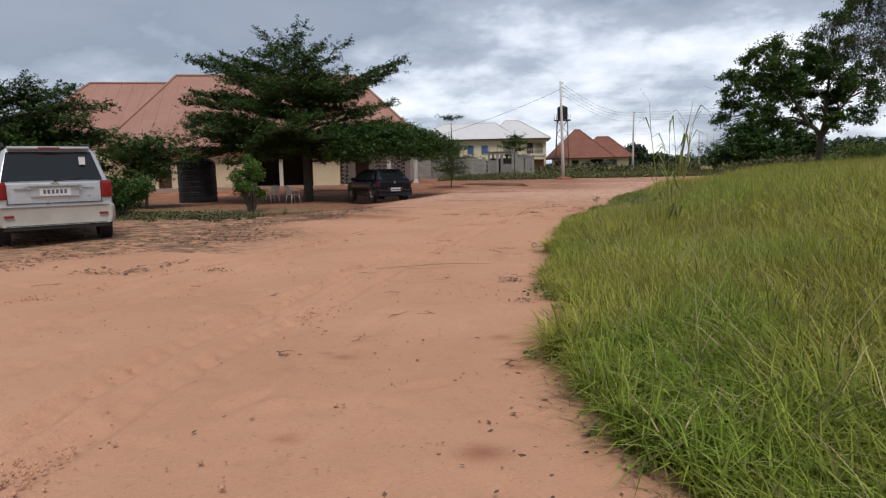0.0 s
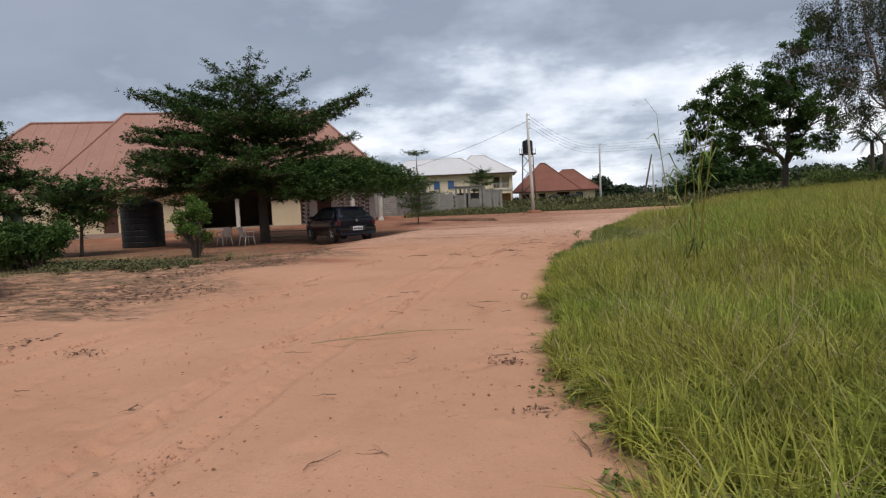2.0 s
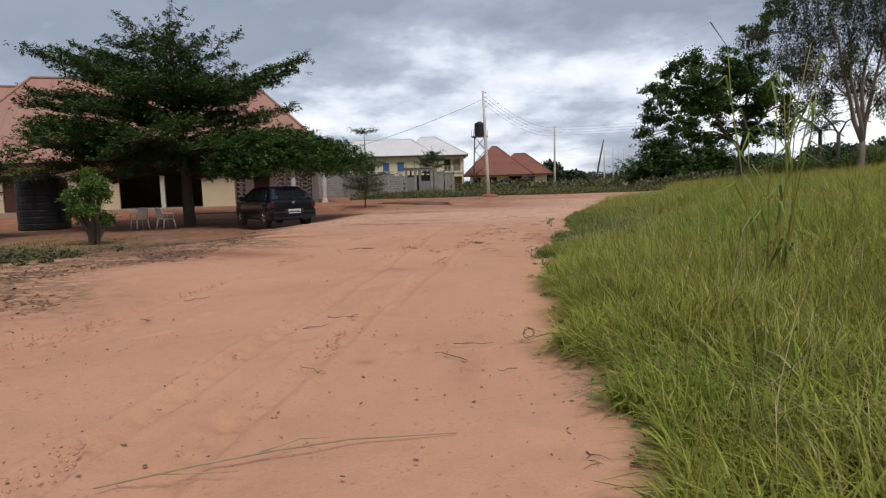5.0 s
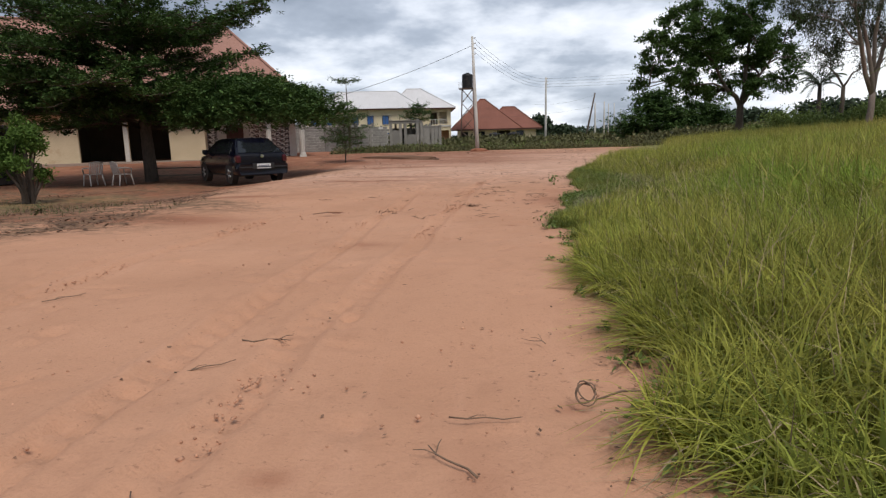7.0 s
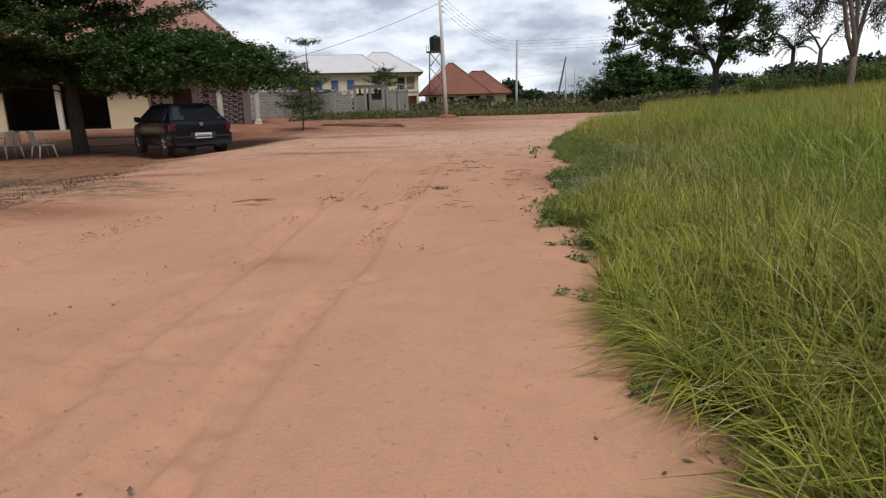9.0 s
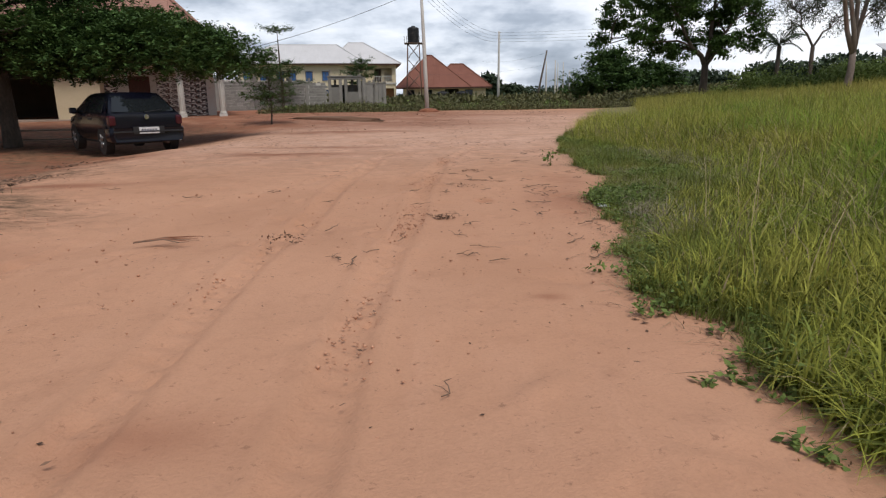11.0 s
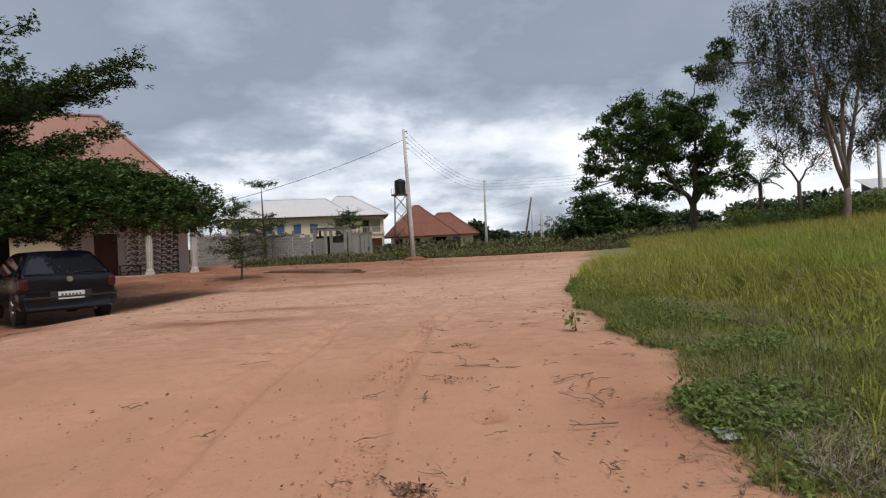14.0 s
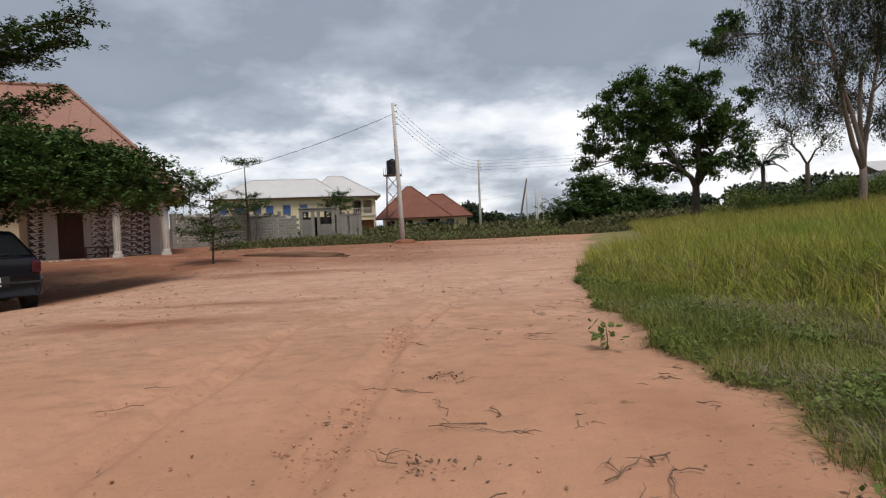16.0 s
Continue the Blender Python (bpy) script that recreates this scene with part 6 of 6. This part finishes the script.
# tuft of tall cane grass in the field
cane = thing("cane_grass", "tall clump of reedy cane grass in the field", "grass", pose(3.25, 5.9, zat(3.25, 5.9)))
crs = np.random.RandomState(12)
for k in range(9):
    a = crs.uniform(0, 6.28)
    top = Vector((math.cos(a) * crs.uniform(0.08, 0.42), math.sin(a) * crs.uniform(0.08, 0.42), crs.uniform(1.35, 2.1)))
    b0 = Vector((crs.normal(0, 0.07), crs.normal(0, 0.07), -0.05))
    pts = branch_path(b0, top, 0.0, crs, 6, 0.05)
    bm = tube(pts, [0.009, 0.008, 0.007, 0.006, 0.005, 0.003], 5)
    part("cane", bm, M["grass_far"], cane)
    bm = bmesh.new()
    for j in range(5):
        q = pts[1 + j].copy()
        b = crs.uniform(0, 6.28)
        o = Vector((math.cos(b), math.sin(b), 0))
        s = Vector((-math.sin(b), math.cos(b), 0)) * 0.011
        q1, q2 = q + o * 0.14 + Vector((0, 0, 0.2)), q + o * crs.uniform(0.3, 0.5) + Vector((0, 0, 0.08))
        bm.faces.new([bm.verts.new(p) for p in (q - s * 0.5, q + s * 0.5, q1 + s, q1 - s)])
        bm.faces.new([bm.verts.new(p) for p in (q1 - s, q1 + s, q2)])
    part("foliage", bm, M["weed"], cane)

# weeds along the far side of the road and in the yard
wr = np.random.RandomState(15)
n = 34000
x = wr.uniform(-9, 16, n)
y = 44.3 + 0.22 * x + 0.6 * np.sin(x * 0.8) + 20 * wr.uniform(0, 1, n) ** 1.5
hgt = (0.10 + 0.42 * patchy(x * 0.8, y * 0.8)) * wr.beta(1.3, 1.6, n) * sstep(0, 2.0, y - (44.3 + 0.22 * x + 0.6 * np.sin(x * 0.8)) + 0.5)
tagged(linked("roadside_weeds", leaf_mesh("roadside_weeds", np.stack([x, y, gz(x, y) + 0.02 + hgt], -1), 0.18, 0.9, wr, 0.4), M["weed_dull"]), "tangled dull green weeds on the far roadside", "weeds", kind="stuff")
n = 60000
x = wr.uniform(-30, 45, n)
y = 62 + 40 * wr.uniform(0, 1, n)
keep = np.abs(x - (14 + 0.16 * (y - 55))) > 1.3
x, y = x[keep], y[keep]
tagged(linked("scrub", leaf_mesh("scrub", np.stack([x, y, gz(x, y) + wr.beta(1.2, 2, len(x)) * (0.5 + 0.9 * patchy(x * 0.4, y * 0.4))], -1), 0.45, 0.8, wr, 0.5), M["weed_dull"]), "green scrub on waste ground between the houses", "weeds", kind="stuff")
n = 40000
x = wr.uniform(-18, -4.2, n)
y = 5.0 + 0.55 * (-4.2 - x) * wr.uniform(0.0, 1.0, n) + wr.uniform(0, 9.5, n)
keep = (patchy(x * 2.1, y * 1.4) + wr.normal(0, 0.1, n) > 0.6 - 0.28 * sstep(-8, -11, x)) & ((x < -9.6) | (y > 11.4 + 1.6 * np.sin(x * 1.3) + wr.normal(0, 0.5, n)) | (y < 5.0)) & ((x < -8.6) | (wr.uniform(0, 1, n) < 0.3))
x, y = x[keep], y[keep]
tagged(linked("yard_grass", blades("yard_grass", x, y, wr.uniform(0.04, 0.2, len(x)), np.full(len(x), 0.010), (0, 0), wr, 2), M["weed_dull"]), "sparse low grass on the littered yard edge", "grass", kind="stuff")

# ---------------------------------------------------------------- yard furniture


def plastic_chair(m, label):
    """Moulded garden chair with arms and a slatted back."""
    ob = thing("plastic_chair", label, "chair", m, "yard chairs")
    part("seat", box(-0.23, 0.23, -0.22, 0.22, 0.40, 0.43, 0.012), M["chair"], ob)
    for sx in (-1, 1):
        part("leg", tube([(sx * 0.26, -0.26, 0), (sx * 0.22, -0.20, 0.41)], [0.022, 0.028], 6), M["chair"], ob)
        part("leg", tube([(sx * 0.26, 0.28, 0), (sx * 0.22, 0.20, 0.41)], [0.022, 0.028], 6), M["chair"], ob)
        part("armrest", tube([(sx * 0.23, -0.2, 0.42), (sx * 0.26, -0.22, 0.62), (sx * 0.27, 0.0, 0.65), (sx * 0.25, 0.24, 0.66)], [0.02, 0.024, 0.026, 0.02], 6), M["chair"], ob)
        part("back_post", tube([(sx * 0.22, 0.20, 0.42), (sx * 0.22, 0.30, 0.84)], [0.024, 0.02], 6), M["chair"], ob)
    part("back_rail", tube([(-0.22, 0.30, 0.83), (0.0, 0.325, 0.87), (0.22, 0.30, 0.83)], [0.025, 0.03, 0.025], 6), M["chair"], ob)
    for k in range(5):
        x = -0.15 + 0.075 * k
        part("back_slat", slab([(x - 0.025, 0.215, 0.43), (x + 0.025, 0.215, 0.43), (x + 0.025, 0.305, 0.83), (x - 0.025, 0.305, 0.83)], 0.01), M["chair"], ob)
    return ob


plastic_chair(pose(-12.15, 24.1, zat(-12.15, 24.1), 0, 0, 150), "white plastic garden chair on the shaded yard")
plastic_chair(pose(-13.45, 24.4, zat(-13.45, 24.4), 0, 0, -120), "white plastic garden chair on the shaded yard")


def bench(m, label, ln, material, h=0.45):
    ob = thing("bench", label, "bench", m)
    part("seat", box(-ln / 2, ln / 2, -0.16, 0.16, h - 0.05, h, 0.008), M[material], ob)
    for sx in (-1, 1):
        for sy in (-1, 1):
            part("leg", box(sx * (ln / 2 - 0.12) - 0.03, sx * (ln / 2 - 0.12) + 0.03, sy * 0.11 - 0.03, sy * 0.11 + 0.03, 0, h - 0.05, 0.005), M[material], ob)
    part("stretcher", box(-ln / 2 + 0.15, ln / 2 - 0.15, -0.02, 0.02, 0.15, 0.2, 0.004), M[material], ob)
    return ob


bench(pose(-11.3, 27.6, zat(-11.3, 27.6), 0, 0, 12), "long worn wooden bench under the tree", 3.4, "bench", 0.5)
vb = Matrix.Translation((HX, HY, HZ)) @ Matrix.Rotation(radians(HA), 4, "Z")
bench(vb @ pose(-2.95, 0.9, 0.16), "dark wooden bench on the tiled veranda", 1.1, "door", 0.5)

# ---------------------------------------------------------------- litter and relief on the ground


def twig(variant):
    """A dry forked stick lying on the ground."""
    q = random.Random(variant)
    ob = thing("twig", "dry brown twig lying on the sand", "twig", group="fallen twigs")
    ln = q.uniform(0.09, 0.30)
    pts = [Vector((ln * t, q.uniform(-0.03, 0.03) * (1 if 0 < t < 1 else 0), 0.008 + q.uniform(0, 0.012))) for t in (0, 0.25, 0.5, 0.75, 1.0)]
    r = q.uniform(0.002, 0.0048)
    part("stick", tube(pts, [r, r * 0.95, r * 0.85, r * 0.7, r * 0.4], 5), M["twig"], ob)
    for _ in range(q.choice((0, 1, 1, 2, 3))):
        a = pts[q.choice((1, 2, 3))]
        b = a + Vector((q.uniform(0.02, 0.09), q.uniform(-0.08, 0.08), 0.006))
        part("side_shoot", tube([a, (a + b) / 2 + Vector((0, 0, 0.008)), b], [r * 0.6, r * 0.5, r * 0.3], 4), M["twig"], ob)
    return ob


twigs = [twig(k) for k in range(9)]
lr = random.Random(31)


def strew(x, y, turn, size, k):
    m = Matrix.Translation((x, y, zat(x, y) + 0.002)) @ Matrix.Rotation(turn, 4, "Z") @ Matrix.Scale(1, 4)
    src = twigs[k % len(twigs)]
    if k < len(twigs):
        src.matrix_world = m
    else:
        copy_thing(src, m)


for k in range(150):
    if k < 60:            # thick beside the last stretch of the track
        y = lr.uniform(10.5, 19)
        x = float(grass_edge(y)) - lr.betavariate(1.0, 1.7) * 2.6
    elif k < 110:
        y = lr.uniform(-1.5, 22)
        x = float(grass_edge(y)) - lr.betavariate(0.8, 3.0) * 4.5
    else:
        y = lr.uniform(0, 22)
        x = lr.uniform(-5.5, 1.5)
    strew(x, y, lr.uniform(0, 6.28), 1.0, k)

# a denser lot of longer sticks, and a bundle of reddish dry stalks
for k in range(16):
    src = twigs[k % len(twigs)]
    big_twig = copy_thing(src, pose(0, 0, 0))
    x, y = lr.uniform(0.7, 2.5), lr.uniform(12.9, 15.2)
    big_twig.matrix_basis = Matrix.Translation((x, y, zat(x, y) + 0.003)) @ Matrix.Rotation(lr.uniform(0, 6.28), 4, "Z") @ Matrix.Scale(lr.uniform(0.9, 1.4), 4)
bundle = thing("stalk_bundle", "small bundle of reddish dry stalks on sand", "stalks", pose(-1.4, 11.3, zat(-1.4, 11.3), 0, 0, 10))
for k in range(9):
    a = lr.uniform(-0.35, 0.35)
    part("stalk", tube([(-0.16, lr.uniform(-0.02, 0.02), 0.01), (0.05, 0.12 * a, 0.03), (lr.uniform(0.15, 0.3), 0.35 * a, 0.012)], [0.004, 0.004, 0.002], 5), M["clay" if k % 2 else "twig"], bundle)

# one long dry branch across the track
long_twig = thing("dry_branch", "long thin dry branch lying across the sand", "branch", pose(-0.05, 3.02, zat(0, 3), 0, 0, 22))
part("stick", tube([(-0.45, -0.05, 0.012), (-0.1, 0.0, 0.02), (0.2, 0.03, 0.02), (0.5, 0.02, 0.025), (0.95, -0.05, 0.012)], [0.003, 0.0045, 0.0045, 0.0035, 0.002], 6), M["straw"], long_twig)
part("side_shoot", tube([(0.1, 0.02, 0.02), (0.3, 0.09, 0.03), (0.42, 0.10, 0.012)], [0.003, 0.0025, 0.0015], 5), M["straw"], long_twig)
part("side_shoot", tube([(-0.25, -0.02, 0.018), (-0.1, -0.07, 0.02), (0.05, -0.09, 0.01)], [0.003, 0.0025, 0.0015], 5), M["straw"], long_twig)

# dead leaves, chips and pebbles
fr = np.random.RandomState(51)
n = 3600
x = fr.uniform(-6, 2.6, n)
y = fr.uniform(-2.4, 24, n)
x2 = fr.uniform(-14, -3.2, 60000)
y2 = fr.uniform(2.0, 21, 60000)
keep = (patchy(x2 * 1.6, y2 * 1.2) + fr.normal(0, 0.13, 60000) > 0.47) & (y2 > 1.5 + 0.15 * (-3.2 - x2)) & (x2 + 0.28 * (y2 - 5) < -3.4 + 0.10 * y2)
y3 = fr.uniform(-3, 24, 1000)
x3 = grass_edge(y3) - np.abs(fr.normal(0, 0.34, 1000)) + 0.12
x4 = fr.uniform(-9, 8, 13000)
y4 = fr.uniform(12, 43, 13000)
keep4 = (x4 < grass_edge(y4)) & (fr.uniform(0, 1, 13000) < sstep(9, 26, y4)) & (patchy(x4 * 1.1, y4 * 0.9) + fr.normal(0, 0.12, 13000) > 0.42)
X = np.concatenate([x, x2[keep], x3, x4[keep4]])
Y = np.concatenate([y, y2[keep], y3, y4[keep4]])
S = 0.045 * fr.uniform(0.35, 1.3, len(X)) * np.concatenate([np.full(len(x), 0.5), np.full(keep.sum(), 1.45), np.full(len(x3), 0.7), np.clip(0.055 * y4[keep4], 0.5, 2.1)])
ok = X < grass_edge(Y) + 0.2
X, Y, S = X[ok], Y[ok], S[ok]
me = leaf_mesh("leaf_litter", np.stack([X, Y, gz(X, Y) + 0.006], -1), S, 0.16, fr, 0.55)
tagged(linked("leaf_litter", me, M["litter"]), "scattered dead leaves and bark chips on sand", "leaf litter", kind="stuff")


# crumbs of sand broken up by the wheels, and small pebbles elsewhere
cr = np.random.RandomState(61)
cx, cy = [], []
for xa, ya, xb, yb, bend in TRACKS[:6]:
    t = cr.uniform(0, 1, 1200)
    py = ya + (yb - ya) * t
    px = xa + (xb - xa) * t + bend * np.sin(np.pi * t) + 0.03 * np.sin(py * 1.7 + xa) + cr.normal(0, 0.095, 1200)
    on = patchy(px * 2.0 + xa, py * 2.4) > 0.68
    cx.append(px[on])
    cy.append(py[on])
cx.append(cr.uniform(-6, 2.4, 2600))
cy.append(cr.uniform(-2.4, 23, 2600))
cx, cy = np.concatenate(cx), np.concatenate(cy)
on = cx < grass_edge(cy) - 0.05
cx, cy = cx[on], cy[on]
m = len(cx)
r = 0.004 + 0.012 * cr.beta(1.2, 3.0, m)
oct_v = np.array([[1, 0, 0], [0, 1, 0], [-1, 0, 0], [0, -1, 0], [0, 0, 0.8], [0, 0, -0.8]])
oct_f = np.array([[0, 1, 4], [1, 2, 4], [2, 3, 4], [3, 0, 4], [1, 0, 5], [2, 1, 5], [3, 2, 5], [0, 3, 5]])
v = oct_v[None] * r[:, None, None] * cr.uniform(0.6, 1.4, (m, 6, 1)) + np.stack([cx, cy, gz(cx, cy) + r * 0.3], -1)[:, None]
f = (np.arange(m) * 6)[:, None, None] + oct_f[None]
tagged(linked("sand_crumbs", mesh_np("sand_crumbs", v.reshape(-1, 3), f.reshape(-1, 3)), M["crumb"]), "crumbs of sand thrown up along tyre tracks", "sand", kind="stuff")


def clod(x, y, r, h, label, material, name="dirt_heap", seed=1, flat=1.0):
    """A low crumbly heap."""
    q = np.random.RandomState(seed)
    bm = bmesh.new()
    bmesh.ops.create_icosphere(bm, subdivisions=3, radius=1.0)
    for v in bm.verts:
        k = 1 + 0.28 * noise.noise(v.co * 2.2 + Vector((seed, 0, 0))) + 0.12 * noise.noise(v.co * 6)
        v.co = Vector((v.co.x * r * k * flat, v.co.y * r * k, max(v.co.z, -0.25) * h * k))
    ob = part(name, bm, M[material], smooth=True)
    ob.matrix_world = pose(x, y, zat(x, y))
    return tagged(ob, label, "dirt heap")


def chip_pile(x, y, r, n, seed, label):
    """A loose clump of dry chips and dung straw."""
    q = np.random.RandomState(seed)
    at = q.normal(0, 1, (n, 3)) * np.array([r, r * 0.7, 0.0])
    at[:, 2] = 0.012 + 0.035 * np.exp(-(at[:, 0] ** 2 + at[:, 1] ** 2) / (r * r)) * q.uniform(0, 1, n)
    ob = linked("chip_pile", leaf_mesh("chip_pile", at, 0.035, 0.5, q, 0.4), M["litter"])
    ob.matrix_world = pose(x, y, zat(x, y))
    return tagged(ob, label, "dung", "chip piles", "stuff")


chip_pile(0.72, 12.05, 0.05, 80, 2, "small dark clump of dung and straw on sand")
chip_pile(1.02, 13.95, 0.10, 34, 5, "loose scatter of dry chips on sand")
chip_pile(-0.5, 11.3, 0.10, 70, 6, "loose scatter of dry chips on sand")
chip_pile(1.25, 2.15, 0.07, 80, 7, "small dark clump of dead leaves on sand")
chip_pile(1.45, 1.1, 0.07, 40, 8, "small dark clump of dead leaves on sand")
chip_pile(-2.3, 2.4, 0.12, 60, 9, "loose scatter of dry chips on sand")
chip_pile(1.18, 15.4, 0.10, 60, 10, "loose scatter of dry chips on sand")
clod(0.72, 42.3, 0.6, 0.2, "red clay heap round the pole's foot", "clay", "clay_heap", 3)
clod(-3.6, 34.9, 2.6, 0.09, "low dark ridge of dirt along the road", "litter", "dirt_ridge", 4, 1.0)
bpy.data.objects["dirt_ridge"].matrix_world = pose(-3.6, 34.9, zat(-3.6, 34.9), 0, 0, -32) @ Matrix.Diagonal((1.05, 0.11, 1.9, 1.0))


def wrapper(x, y, size, label, material="wrapper", seed=1):
    """A crumpled scrap of plastic film."""
    bm = bmesh.new()
    bmesh.ops.create_grid(bm, x_segments=7, y_segments=5, size=0.5)
    for v in bm.verts:
        c = v.co.copy()
        v.co = Vector((c.x * size, c.y * size * 0.55, 0.012 + 0.14 * size * abs(noise.noise(Vector((c.x * 5 + seed, c.y * 5, 0.3)))) + 0.01))
    ob = part("plastic_wrapper", bm, M[material])
    so = ob.modifiers.new("film", "SOLIDIFY")
    so.thickness = 0.002
    ob.matrix_world = pose(x, y, zat(x, y), 0, 0, seed * 40)
    return tagged(ob, label, "litter", "plastic litter")


wrapper(1.75, 4.97, 0.17, "crumpled silvery plastic wrapper by the grass", seed=1)
wrapper(2.22, 12.45, 0.18, "crumpled pale plastic wrapper by the grass", seed=2)
wrapper(2.36, 12.0, 0.13, "small torn pale plastic scrap", seed=3)
wrapper(2.28, 11.1, 0.09, "small crumpled blue plastic scrap in the grass", "blue_pane", seed=6)
wrapper(3.75, 16.2, 0.42, "dark crumpled plastic bag in the weeds", "black_plastic", seed=4)

# dry vine curled into a ring by the grass
vine = thing("curled_vine", "dry brown vine curled into a ring", "vine", pose(1.25, 5.0, zat(1.25, 5.0)))
for k, (vr, vt) in enumerate(((0.040, 0.0), (0.036, 0.5), (0.032, -0.4))):
    part("loop", tube([(vr * math.cos(a / 14 * 6.1), vr * math.sin(a / 14 * 6.1), 0.04 + 0.028 * math.sin(a / 14 * 6.1 + vt) + 0.008 * k) for a in range(15)], [0.0028] * 15, 5), M["twig"], vine)
part("tail", tube([(0.04, 0.0, 0.02), (0.15, 0.06, 0.03), (0.26, 0.08, 0.02), (0.4, 0.15, 0.02)], [0.004, 0.005, 0.004, 0.002], 5), M["twig"], vine)

# small green seedling on the sand
sp = thing("seedling", "small green seedling growing in the sand", "plant", pose(2.42, 15.95, zat(2.42, 15.95)))
part("stem", tube([(0, 0, -0.02), (0.01, 0, 0.1), (0, 0.01, 0.2)], [0.006, 0.005, 0.003], 5), M["weed"], sp)
linked("foliage", leaf_mesh("foliage", np.random.RandomState(2).normal(0, 1, (46, 3)) * np.array([0.05, 0.05, 0.05]) + np.array([0, 0, 0.14]), 0.07, 0.5, np.random.RandomState(3), 0.6), M["weed"], sp)

# ---------------------------------------------------------------- wall tiles of the veranda (pieces last)
tm = box(0.0, 0.594, -0.012, 0.0, 0.0, 0.294, 0.003)
tile_me = bpy.data.meshes.new("tile")
tm.to_mesh(tile_me)
tm.free()
tile_me.materials.append(M["tile"])
veranda_wall = [o for o in house.children if o.name.startswith("wall")][0]
for r in range(9):
    for c in range(9):
        x0, z0 = -5.59 + 0.598 * c, 0.17 + 0.297 * r
        if x0 + 0.6 > -4.52 and x0 < -3.48 and z0 < 2.2 or x0 > -0.95:
            continue
        o = new("tile", tile_me)
        o.parent = veranda_wall
        o.location = (x0, VB - 0.003, z0)
for c in range(9):
    o = new("tile", tile_me)
    o.parent = veranda_wall
    o.location = (-5.5 + 0.6 * c, -0.353, -0.14)
